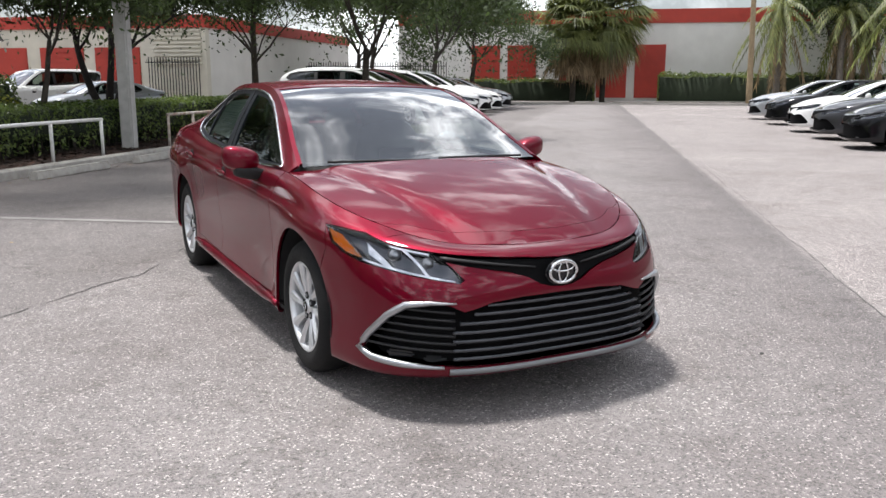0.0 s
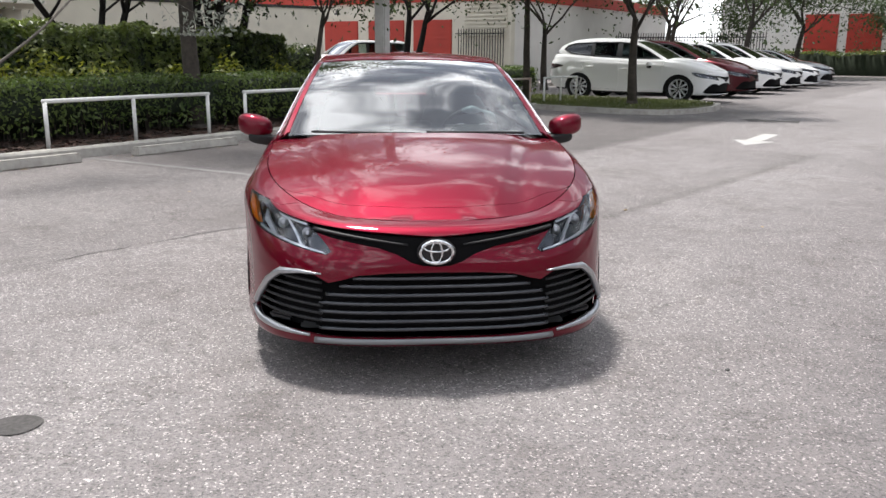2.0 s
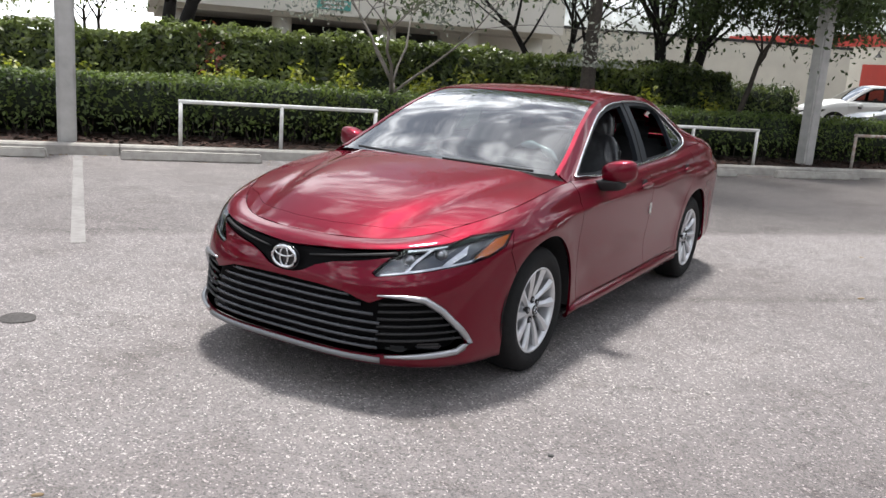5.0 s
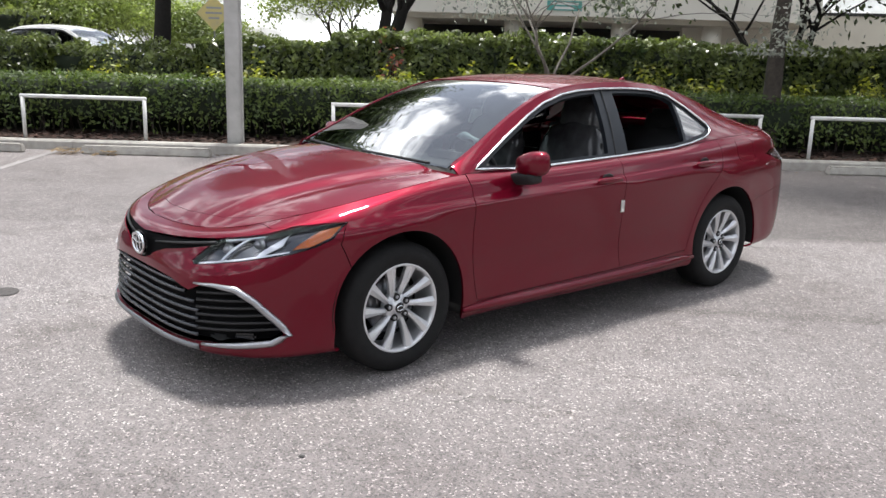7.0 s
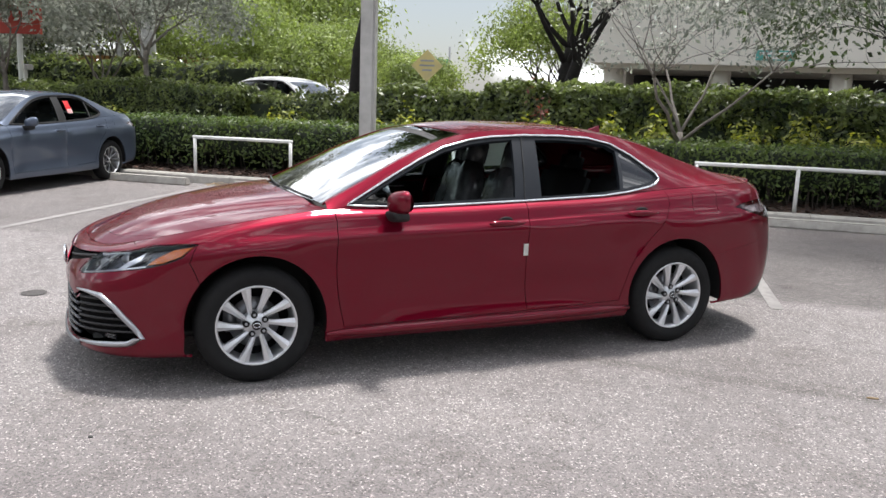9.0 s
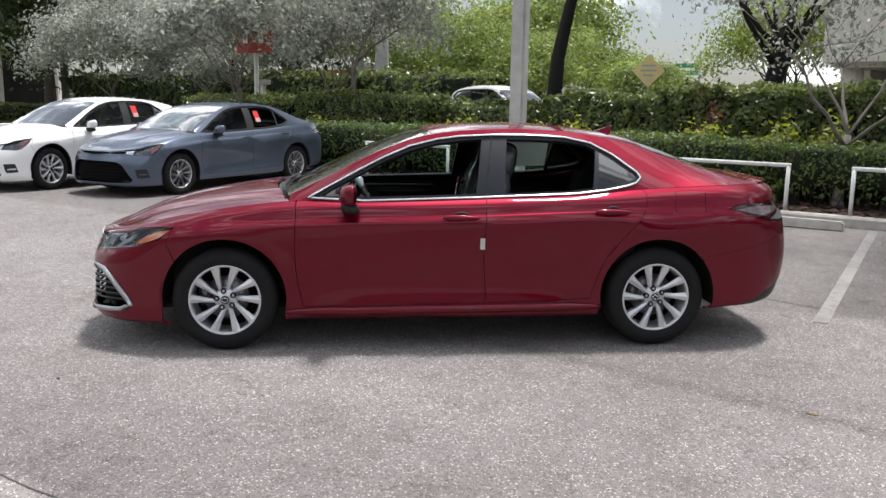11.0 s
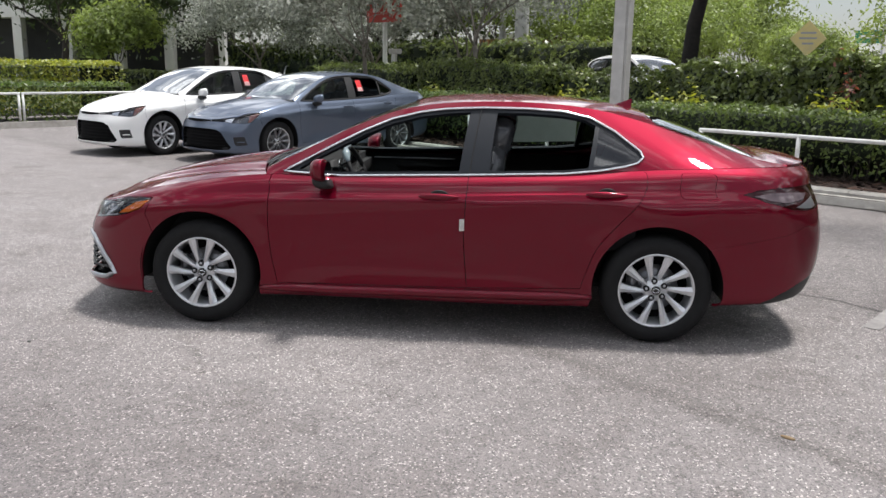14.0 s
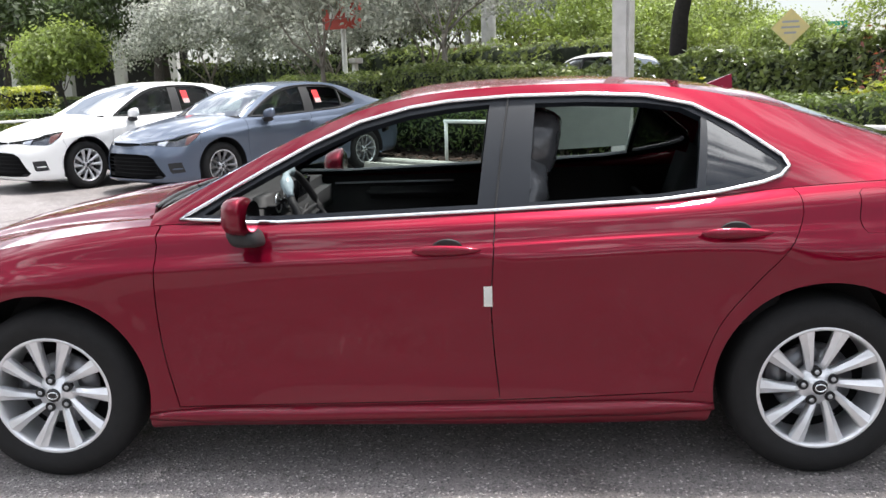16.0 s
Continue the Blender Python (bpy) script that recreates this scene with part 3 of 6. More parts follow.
    seam_f = S((wy0 - 0.30, 0.575), (-1.765, 0.70), (-1.715, 0.800), (-1.93, 0.785), (-2.02, 0.770))
    fender = sh.at(belt(-2.03, -0.962, 30) + line_f) + [np.array([sh.at(S((-0.90, 0.29)))[0][0], 0.02])] + sh.at(S((-1.2, 0.25), (-1.45, 0.45), (-1.6, 0.55)) + seam_f)
    u0 = sh.at(S((wy0 - 0.28, 0.3)))[0][0]
    bumper = [np.array([0, tmax]), np.array([0, 0])] + [np.array([u, 0]) for u in np.linspace(0.05, u0, 20)] + sh.at(seam_f + belt(-2.03, y_nose + 0.004, 14))
    grille = sh.at([("f", x, z) for x, z in ((0.0, 0.560), (0.30, 0.560), (0.47, 0.548), (0.56, 0.50), (0.645, 0.36), (0.70, 0.275), (0.66, 0.240), (0.40, 0.232), (0.0, 0.230))]) if slim else sh.at([("f", x, z) for x, z in ((0.0, 0.530), (0.20, 0.527), (0.34, 0.515), (0.42, 0.490), (0.47, 0.478), (0.53, 0.508), (0.60, 0.512), (0.68, 0.502), (0.735, 0.455), (0.79, 0.36), (0.815, 0.30), (0.795, 0.268), (0.70, 0.258), (0.56, 0.248), (0.50, 0.240), (0.30, 0.236), (0.0, 0.236))])
    vee = sh.at([("f", x, z) for x, z in ((0.0, 0.700), (0.18, 0.700), (0.315, 0.698), (0.315, 0.672), (0.15, 0.660), (0.0, 0.655))]) if slim else sh.at([("f", x, z) for x, z in ((0.0, 0.682), (0.2, 0.695), (0.4, 0.708), (0.56, 0.724), (0.545, 0.692), (0.40, 0.660), (0.25, 0.634), (0.17, 0.608), (0.11, 0.575), (0.06, 0.560), (0.0, 0.554))])
    tail = sh.at(S((1.865, 0.932), (1.95, 0.958), (2.1, 0.972), (2.25, 0.978)) + [("r", 0.62, 0.975), ("r", 0.45, 0.965), ("r", 0.45, 0.87), ("r", 0.62, 0.845)] + S((2.27, 0.838), (2.16, 0.850), (2.0, 0.893)))
    clear = sh.at(S((2.19, 0.862), (2.25, 0.888), (2.31, 0.912)) + [("r", 0.70, 0.90), ("r", 0.70, 0.86)] + S((2.30, 0.850), (2.24, 0.854)))
    valance = sh.at(S((2.04, 0.29), (2.13, 0.335), (2.26, 0.40), (2.38, 0.445)) + [("r", 0.60, 0.47), ("r", 0.02, 0.48)]) + [np.array([sh.LA + 0.02, sh.at([("r", 0.02, 0.48)])[0][1]]), np.array([sh.LA + 0.02, -0.03])] + [np.array([u, -0.03]) for u in np.linspace(sh.LA - 0.05, sh.at(S((2.02, 0.275)))[0][0], 14)]
    fuel = sh.at(S((1.515, 1.03), (1.53, 1.045), (1.70, 1.045), (1.72, 1.03), (1.72, 0.915), (1.70, 0.90), (1.53, 0.90), (1.515, 0.915)))
    sill0 = [np.array([u, 0]) for u in np.linspace(sh.at(S((wy0 + 0.3, 0.25)))[0][0], sh.at(S((wy1 - 0.3, 0.25)))[0][0], 40)]
    rocker = sill0 + sh.at(S((1.05, 0.339), (0.955, 0.336), (0.268, 0.312), (-0.918, 0.295), (-1.05, 0.290)))
    seam_r = S((wy1 + 0.30, 0.60), (1.95, 0.655), (2.15, 0.70), (2.3, 0.76)) + [("r", 0.5, 0.80), ("r", 0.02, 0.80)]
    quarter = sh.at(belt(1.30, y_tail - 0.004, 24)) + [np.array([sh.LA, tmax])] + sh.at(seam_r[::-1] + S((wy1 + 0.1, 0.5), (1.2, 0.3))) + [np.array([sh.at(S((1.03, 0.26)))[0][0], 0.02])] + sh.at(line_r[::-1])
    u1 = sh.at(S((wy1 + 0.28, 0.4)))[0][0]
    bumper_r = sh.at(seam_r) + [np.array([sh.LA, sh.at([("r", 0.02, 0.80)])[0][1]]), np.array([sh.LA, 0])] + [np.array([u, 0]) for u in np.linspace(sh.LA - 0.05, u1, 16)]
    g = 0.0012
    for flip in (False, True):
        kw = dict(parent=car, step=step, gap=g, flip=flip)
        sheet("fender", fender, [hole_f, lamp], sh, paint_mat, **kw)
        sheet("front_door", door_f, [], sh, paint_mat, **kw)
        sheet("rear_door", door_r, [hole_r], sh, paint_mat, **kw)
        sheet("quarter_panel", quarter, [hole_r, tail, fuel], sh, paint_mat, **{**kw, "gap": 0.0005})
        sheet("rocker_panel", rocker, [hole_f, hole_r], sh, paint_mat, **kw)
        sheet("fuel_door", fuel, [], sh, paint_mat, **kw) if not flip else sheet("quarter_cover", fuel, [], sh, paint_mat, parent=car, step=step, flip=flip)
        hl = sheet("headlight", lamp, [], sh, LENS, parent=car, step=step, gap=0.002, flip=flip, flange=0)
        sheet("housing", lamp, [], sh, LAMP_DARK, parent=hl, step=step, gap=0.002, flip=flip, flange=0, sink=0.045)
        amber = sh.at(S((-1.73, 0.806), (-1.83, 0.790), (-1.90, 0.765), (-1.955, 0.665), (-1.915, 0.670), (-1.82, 0.742))) if slim else sh.at(S((-1.745, 0.786), (-1.84, 0.768), (-1.925, 0.724), (-1.975, 0.686), (-1.90, 0.698), (-1.81, 0.735)))
        sheet("indicator", amber, [], sh, AMBER if detail else (MARKER if slim else LAMP_DARK), parent=hl, step=step, flip=flip, flange=0.02, sink=0.006)
        tl = sheet("tail_lamp", tail, [], sh, LAMP_RED, parent=car, step=step, gap=0.002, flip=flip)
        sheet("lamp_band", sh.at(S((1.93, 0.925), (2.03, 0.942), (2.15, 0.945), (2.27, 0.935), (2.24, 0.905), (2.12, 0.888), (2.02, 0.903))), [], sh, LAMP_SMOKE, parent=tl, step=step, flip=flip, flange=0.004, sink=-0.002)
        sheet("reversing_light", clear, [], sh, SATIN, parent=tl, step=step, flip=flip, flange=0.004, sink=-0.003)
        if detail:
            sx = -1 if flip else 1
            bars = ([("f", 0.488, 0.604), ("f", 0.60, 0.624), ("f", 0.72, 0.651), ("s", -1.99, 0.674), ("s", -1.987, 0.682), ("f", 0.72, 0.660), ("f", 0.60, 0.633), ("f", 0.493, 0.612)],
                    [("f", 0.586, 0.630), ("f", 0.600, 0.632), ("f", 0.664, 0.735), ("f", 0.650, 0.733)],
                    [("f", 0.712, 0.660), ("f", 0.736, 0.662), ("f", 0.775, 0.705), ("s", -1.97, 0.752), ("f", 0.752, 0.722)],
                    [("f", 0.565, 0.722), ("f", 0.70, 0.748), ("f", 0.70, 0.741), ("f", 0.57, 0.714)])
            for row in bars:
                sheet("light_guide", sh.at(row), [], sh, LAMP_CLEAR, parent=hl, step=step, flip=flip, flange=0.012, sink=0.010)
            for lx, lz in ((0.560, 0.668), (0.672, 0.698)):
                ly = float(sh(np.array(sh.at([("f", lx, lz)])))[0, 1]) + 0.035
                v, f = lathe([(0.0, 0.022), (0.013, 0.018), (0.020, 0.009), (0.024, 0.0), (0.030, 0.004), (0.032, -0.02)], 24)
                mesh_part("projector", [(sx * (lx + q[1] * 0.9), ly - q[0] + 0.02, lz + q[2] * 0.85) for q in v], f, SATIN, hl, smooth=True)
    # nose
    sheet("front_bumper", bumper, [hole_f, lamp, grille, vee], sh, paint_mat, car, step=step, gap=g, both=True)
    sheet("rear_bumper", bumper_r, [hole_r, tail, valance], sh, paint_mat, car, step=step, gap=0.0004, both=True)
    sheet("rear_valance", valance, [], sh, BLACK_TRIM, car, step=step, gap=0.0007, both=True, sink=0.004)
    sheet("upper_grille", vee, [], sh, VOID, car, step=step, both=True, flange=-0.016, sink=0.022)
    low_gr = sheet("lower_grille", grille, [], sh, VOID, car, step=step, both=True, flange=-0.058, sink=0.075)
    if slim:
        for flip in (False, True):
            sheet("lamp_unit", sh.at([("f", 0.56, 0.716), ("f", 0.66, 0.735), ("f", 0.66, 0.662), ("f", 0.56, 0.680)]), [], sh, LAMP_CLEAR, car, step=step, flip=flip, flange=0.01, sink=0.02)
            vent = sheet("side_vent", sh.at([("f", 0.715, 0.435), ("f", 0.775, 0.440)] + S((-2.03, 0.44), (-1.99, 0.31)) + [("f", 0.755, 0.30), ("f", 0.735, 0.33)]), [], sh, BLACK_TRIM, car, "black side vent", step=step, flip=flip, flange=0.006, sink=-0.002)
            sheet("vent_bar", sh.at([("f", 0.755, 0.365), ("f", 0.785, 0.368)] + S((-2.03, 0.368), (-2.02, 0.352)) + [("f", 0.755, 0.350)]), [], sh, paint_mat, vent, step=step, flip=flip, flange=0.004, sink=-0.006)
        for z in (0.50, 0.45, 0.40, 0.35, 0.30):
            xs = np.linspace(-0.60 + 0.25 * abs(z - 0.30), 0.60 - 0.25 * abs(z - 0.30), 16)
            p = sh(np.array(sh.at([("f", abs(x), z) for x in xs])))
            p[:, 0], p[:, 1] = np.sign(xs) * np.abs(p[:, 0]), p[:, 1] + 0.03
            mesh_part("slat", *tube([tuple(q) for q in p], 0.008, 5), VOID, low_gr)
    if detail:
        def front_line(x0, x1, z0, z1, n=26, inset=0.02):
            xs = np.linspace(x0, x1, n)
            uv = np.array(sh.at([("f", abs(x), z0 + (z1 - z0) * abs((x - x0) / (x1 - x0 + 1e-9))) for x in xs]))
            p = sh(uv)
            p[:, 0] = np.sign(xs) * np.abs(p[:, 0])
            p[:, 1] += inset
            return [tuple(q) for q in p]
        for i, z in enumerate((0.500, 0.463, 0.424, 0.385, 0.346, 0.307, 0.270)):
            half = 0.36 + 0.15 * min(1, i / 2.5) if i else 0.36
            mesh_part("slat", *tube(front_line(-half, half, z, z, 30, 0.022), 0.0125, 6, flat=0.75), SLAT, low_gr, smooth=True)
        for i, z in enumerate((0.478, 0.444, 0.410, 0.376, 0.342, 0.310)):
            for s in (-1, 1):
                outer = 0.735 if i == 0 else 0.755 + 0.012 * i
                mesh_part("side_fin", *tube(front_line(s * 0.50, s * outer, z - 0.006, z + 0.016, 12, 0.020), 0.0085, 6, flat=0.8), BLACK_TRIM, low_gr, smooth=True)
        for s in (-1, 1):
            pts = [("f", 0.50, 0.517), ("f", 0.60, 0.519), ("f", 0.685, 0.508), ("f", 0.745, 0.455), ("f", 0.80, 0.36), ("f", 0.825, 0.296), ("f", 0.795, 0.262), ("f", 0.70, 0.249), ("f", 0.555, 0.238)]
            uv = np.array(dense(sh.at(pts), 0.03, False))
            p = sh(uv)
            p[:, 0] *= s
            p[:, 1] -= 0.002
            n = len(p)
            wd = [0.004 + 0.013 * min(1, i / n * 4) * (1 if i < n * 0.78 else max(0.3, (n - i) / (n * 0.22))) for i in range(n)]
            mesh_part("chrome_trim", *tube([tuple(q) for q in p], wd, 8), SATIN, car, "satin chrome trim", True)
            box_part("fog_cover", (0.12, 0.03, 0.03), (s * 0.69, -2.16, 0.282), GLOSS_BLACK, low_gr, bevel=0.01, rot=(0, -8 * s, 25 * s))
        for s in (-1, 1):
            ys = np.linspace(wy0 + 0.385, wy1 - 0.385, 30)
            p = sh(np.array(sh.at([("s", y, 0.262 + 0.022 * (y - ys[0]) / (ys[-1] - ys[0])) for y in ys])))
            p[:, 0] = s * (np.abs(p[:, 0]) + 0.002)
            wd = [0.031 * min(1, 0.45 + i / 6, 0.45 + (29 - i) / 6) for i in range(30)]
            mesh_part("sill_moulding", *tube([tuple(q) for q in p], wd, 12), paint_mat, car, smooth=True)
        mesh_part("front_lip", *tube(front_line(-0.53, 0.53, 0.218, 0.218, 30, 0.010), 0.024, 8, flat=0.7), LIP, car, "dark grey lower lip", True)
        for s in (-1, 1):
            mesh_part("grille_wing", *tube(front_line(s * 0.12, s * 0.53, 0.645, 0.698, 14, 0.014), [0.004 + 0.006 * (i / 13) for i in range(14)], 6), BLACK_TRIM, car, smooth=True)
        ang = np.linspace(0, 2 * math.pi, 40, endpoint=False)
        em = mesh_part("badge", [(0.066 * math.cos(a), -2.376, 0.620 + 0.045 * math.sin(a)) for a in ang] + [(0, -2.381, 0.620)], [(i, (i + 1) % 40, 40) for i in range(40)], GLOSS_BLACK, car, "oval chrome badge on the grille")
        mesh_part("badge_ring", *tube([(0.071 * math.cos(a), -2.382, 0.620 + 0.049 * math.sin(a)) for a in ang], 0.0075, 8, True), CHROME, em, smooth=True)
        mesh_part("badge_ring", *tube([(0.024 * math.cos(a), -2.382, 0.620 + 0.045 * math.sin(a)) for a in ang], 0.005, 6, True), CHROME, em, smooth=True)
        mesh_part("badge_ring", *tube([(0.055 * math.cos(a), -2.382, 0.642 + 0.020 * math.sin(a)) for a in ang], 0.0048, 6, True), CHROME, em, smooth=True)
        mesh_part("badge_back", [(0.085 * math.cos(a), -2.370, 0.620 + 0.062 * math.sin(a)) for a in ang] + [(0, -2.374, 0.620)], [(i, (i + 1) % 40, 40) for i in range(40)], GLOSS_BLACK, em)
    # bonnet
    by = np.linspace(y_nose + 0.004, -1.0, 40)
    bon = [(float(ex(y)) - 0.004, y) for y in by]
    rear = [(x, -1.14 + 0.14 * (x / 0.80) ** 2) for x in np.linspace(bon[-1][0] - 0.02, -bon[-1][0] + 0.02, 24)]
    lip = [(x, y + 0.085 * min(1, max(0, (0.70 - x) / 0.14))) for x, y in bon]
    sheet("bonnet", lip + rear + [(-x, y) for x, y in lip[::-1]], [], bonnet, paint_mat, car, step=step, gap=0.0012)
    n0, n1 = [p for p in bon if p[0] < 0.69], [p for p in lip if p[0] < 0.69]
    sheet("nose_panel", [(-x, y) for x, y in n0[::-1]] + n0 + n1[::-1] + [(-x, y) for x, y in n1], [], bonnet, paint_mat, car, step=step, gap=0.0008)
    cowl = [(x, -1.13 + 0.14 * (x / 0.80) ** 2) for x in np.linspace(0.80, -0.80, 24)] + [(x, -1.02 + 0.10 * (x / 0.80) ** 2) for x in np.linspace(-0.80, 0.80, 24)]
    sheet("cowl", cowl, [], lambda uv: bonnet(uv) - np.array([0, 0, 0.022]), BLACK_TRIM, car, step=step, flange=0)
    # greenhouse
    y0, y1 = spec["ws"]
    b0, b1 = spec["bl"]
    edge_y = np.linspace(-1.02, 2.04, 60)
    outline = [(float(rx(y)), y) for y in edge_y] + [(x, 2.04) for x in np.linspace(0.6, -0.6, 12)] + [(-float(rx(y)), y) for y in edge_y[::-1]] + [(x, -1.10 + 0.12 * (x / 0.77) ** 2) for x in np.linspace(-0.74, 0.74, 24)]
    wy = np.linspace(y0 + 0.07, y1 - 0.02, 24)
    ws = [(float(rx(y)) - 0.026, y) for y in wy] + [(x, y1 - 0.06 + 0.04 * (x / 0.56) ** 2) for x in np.linspace(0.555, -0.555, 20)] + [(-float(rx(y)) + 0.026, y) for y in wy[::-1]] + [(x, y0 + 0.07 * (x / 0.72) ** 2 + 0.002) for x in np.linspace(-0.70, 0.70, 20)]
    ry = np.linspace(b0 + 0.03, b1 - 0.02, 20)
    bl = [(float(rx(y)) - 0.035, y) for y in ry] + [(x, b1) for x in np.linspace(0.55, -0.55, 14)] + [(-float(rx(y)) + 0.035, y) for y in ry[::-1]] + [(x, b0 - 0.03 + 0.05 * (x / 0.55) ** 2) for x in np.linspace(-0.5, 0.5, 14)]
    sheet("roof", outline, [ws, bl], roof, paint_mat, car, step=step, flange=0.012)
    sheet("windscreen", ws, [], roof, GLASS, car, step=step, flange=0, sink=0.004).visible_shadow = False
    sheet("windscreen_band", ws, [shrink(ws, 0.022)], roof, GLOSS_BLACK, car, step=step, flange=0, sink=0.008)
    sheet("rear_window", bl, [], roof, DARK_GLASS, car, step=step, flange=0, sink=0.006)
    ey = np.concatenate([np.linspace(2.045, y_tail - 0.10, 10), np.linspace(y_tail - 0.09, y_tail - 0.004, 16)])
    dx = [(min(float(rx(y)), float(ex(y)) - 0.004), y) for y in ey]
    deck = dx + [(-x, y) for x, y in dx[::-1]]
    sheet("boot_lid", deck, [], roof, paint_mat, car, step=step)
    dlo = spec["dlo"]
    y_end = float(max(y for y in np.linspace(1.8, y_tail, 80) if ex(y) > rx(y) + 0.012))
    hull_y = np.linspace(-1.0, y_end, 70)
    hull = [(y, float(ez(y)) + 0.002) for y in hull_y] + [(y, max(float(rz(y)), float(ez(y)) + 0.012)) for y in hull_y[::-1]]
    fw = [(-0.80, 1.000), (-0.53, 0.992), (0.20, 1.016), (0.225, 1.20), (0.250, 1.362), (0.1, 1.350), (-0.05, 1.330), (-0.23, 1.284), (-0.4, 1.214), (-0.57, 1.128), (-0.72, 1.050)]
    rw = [(0.385, 1.020), (0.84, 1.040), (0.975, 1.056), (1.0, 1.20), (1.018, 1.298), (0.95, 1.332), (0.82, 1.352), (0.60, 1.362), (0.42, 1.362), (0.40, 1.2)]
    qw = [(1.005, 1.062), (1.04, 1.066), (1.2, 1.096), (1.255, 1.115), (1.272, 1.132), (1.258, 1.148), (1.12, 1.24), (1.04, 1.29), (1.03, 1.2)]
    if "windows" in spec:
        fw, rw, qw = spec["windows"]
    for flip in (False, True):
        sheet("side_frame", hull, [dlo], cabin, paint_mat, car, step=step, flip=flip, flange=0.012)
        fr = sheet("window_frame", dlo, [fw, rw, qw], cabin, PILLAR if detail else CABIN, car, step=step, flip=flip, flange=0.03, sink=0.006, gap=0.001)
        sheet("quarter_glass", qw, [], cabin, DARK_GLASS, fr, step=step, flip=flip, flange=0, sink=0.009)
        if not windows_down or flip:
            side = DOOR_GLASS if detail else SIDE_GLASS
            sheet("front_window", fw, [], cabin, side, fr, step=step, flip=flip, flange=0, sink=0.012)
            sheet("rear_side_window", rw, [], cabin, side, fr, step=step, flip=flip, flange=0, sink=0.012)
        trim = cabin(np.array(dense(dlo, 0.04)))
        trim[:, 0] += 0.004
        if flip:
            trim[:, 0] *= -1
        mesh_part("window_trim", *tube([tuple(q) for q in trim], 0.0085, 6, True), CHROME if detail else BLACK_TRIM, car, "bright window surround", True)
        s = -1 if flip else 1
        if detail:
            lp = cabin(np.array([(0.262, 0.985), (0.29, 1.2), (0.322, 1.39)])) * np.array([s, 1, 1])
            mesh_part("door_gap", *tube([tuple(q) for q in lp], 0.004, 6), CABIN, fr)
        # mirror
        bm = bmesh.new()
        bmesh.ops.create_uvsphere(bm, u_segments=24, v_segments=14, radius=1)
        for v in bm.verts:
            x, y, z = v.co
            x, y, z = (math.copysign(abs(q) ** e, q) for q, e in ((x, 0.62), (y, 0.8), (z, 0.62)))
            f = 1 - 0.22 * max(0, -x) - (0.12 * max(0, x) if z < 0 else 0)
            v.co = (s * (0.965 + x * 0.105), -0.600 + (y * 0.085 if y < 0 else y * 0.026) * (1 - 0.35 * max(0, x)), 1.014 + z * 0.070 * f + 0.012 * x)
        mir = part("mirror", bm, paint_mat, car)
        bm = bmesh.new()
        bmesh.ops.create_uvsphere(bm, u_segments=16, v_segments=10, radius=1)
        for v in bm.verts:
            x, y, z = (math.copysign(abs(q) ** 0.6, q) for q in v.co)
            v.co = (s * (0.915 + x * 0.095), -0.615 + y * 0.055 - 0.012 * z, 0.932 + z * 0.036 + 0.014 * x)
        part("mirror_base", bm, CABIN, mir)
        mesh_part("mirror_glass", [(s * (0.965 + 0.088 * math.cos(a)), -0.571, 1.015 + 0.054 * math.sin(a)) for a in np.linspace(0, 2 * math.pi, 24, endpoint=False)], [tuple(range(24))], CHROME, mir)
        # door handles
        for y, z in ((0.09, 0.872), (1.085, 0.912)):
            base = float(sh(np.array(sh.at([("s", y, z)])))[0, 0])
            bm = bmesh.new()
            bmesh.ops.create_uvsphere(bm, u_segments=16, v_segments=10, radius=1)
            for v in bm.verts:
                v.co = (s * (base + 0.026 + v.co.x * 0.014), y + v.co.y * 0.122, z + v.co.z * (0.019 - 0.004 * v.co.y))
            hd = part("door_handle", bm, paint_mat, car)
            v, f = lathe([(0.0, 0.0035), (0.9, 0.003), (1.0, 0.0)], 20)
            mesh_part("handle_cup", [(s * (base + 0.001 + q[0]), y + 0.002 + q[1] * 0.055, z + 0.004 + q[2] * 0.034) for q in v], f, BLACK_TRIM if detail else paint_mat, hd)
    # wheels
    for y in (wy0, wy1):
        for s in (-1, 1):
            wheel_parts(car, pose(s * 0.785, y, spec["r"], 0, 0, 0 if s > 0 else 180), spec["r"], spec["r"] - 0.106, dark=dark_wheels)
            v, f = [], []
            for i, t in enumerate(np.linspace(-0.16, math.pi + 0.16, 24)):
                for x in (0.50, 0.885):
                    v.append((s * x, y + (spec["arch"] + 0.012) * math.cos(t), 0.345 + (spec["arch"] + 0.012) * math.sin(t)))
            f = [(2 * i, 2 * i + 1, 2 * i + 3, 2 * i + 2) for i in range(23)]
            mesh_part("wheel_liner", v, f, CABIN, car, smooth=True)
    bm = bmesh.new()
    add_box(bm, (1.69, 1.98, 0.05), pose(0, 0, 0.24), 0.01)
    add_box(bm, (1.2, 1.3, 0.05), pose(0, -1.6, 0.245), 0.01)
    add_box(bm, (1.2, 1.25, 0.05), pose(0, 1.6, 0.30), 0.01)
    part("underbody", bm, CABIN, car)
    for y in (-1.0, 1.0):
        box_part("bulkhead", (1.40, 0.03, 0.62), (0, y, 0.56), CABIN, car, bevel=0.005)
    box_part("grille_backing", (1.24, 0.06, 0.28), (0, -2.05, 0.38), VOID, car, bevel=0.01)
    box_part("engine_bay", (0.96, 1.2, 0.42), (0, -1.55, 0.48), CABIN, car, bevel=0.05)
    box_part("boot_floor", (0.96, 1.2, 0.6), (0, 1.65, 0.56), CABIN, car, bevel=0.05)
    # cabin
    bm = bmesh.new()
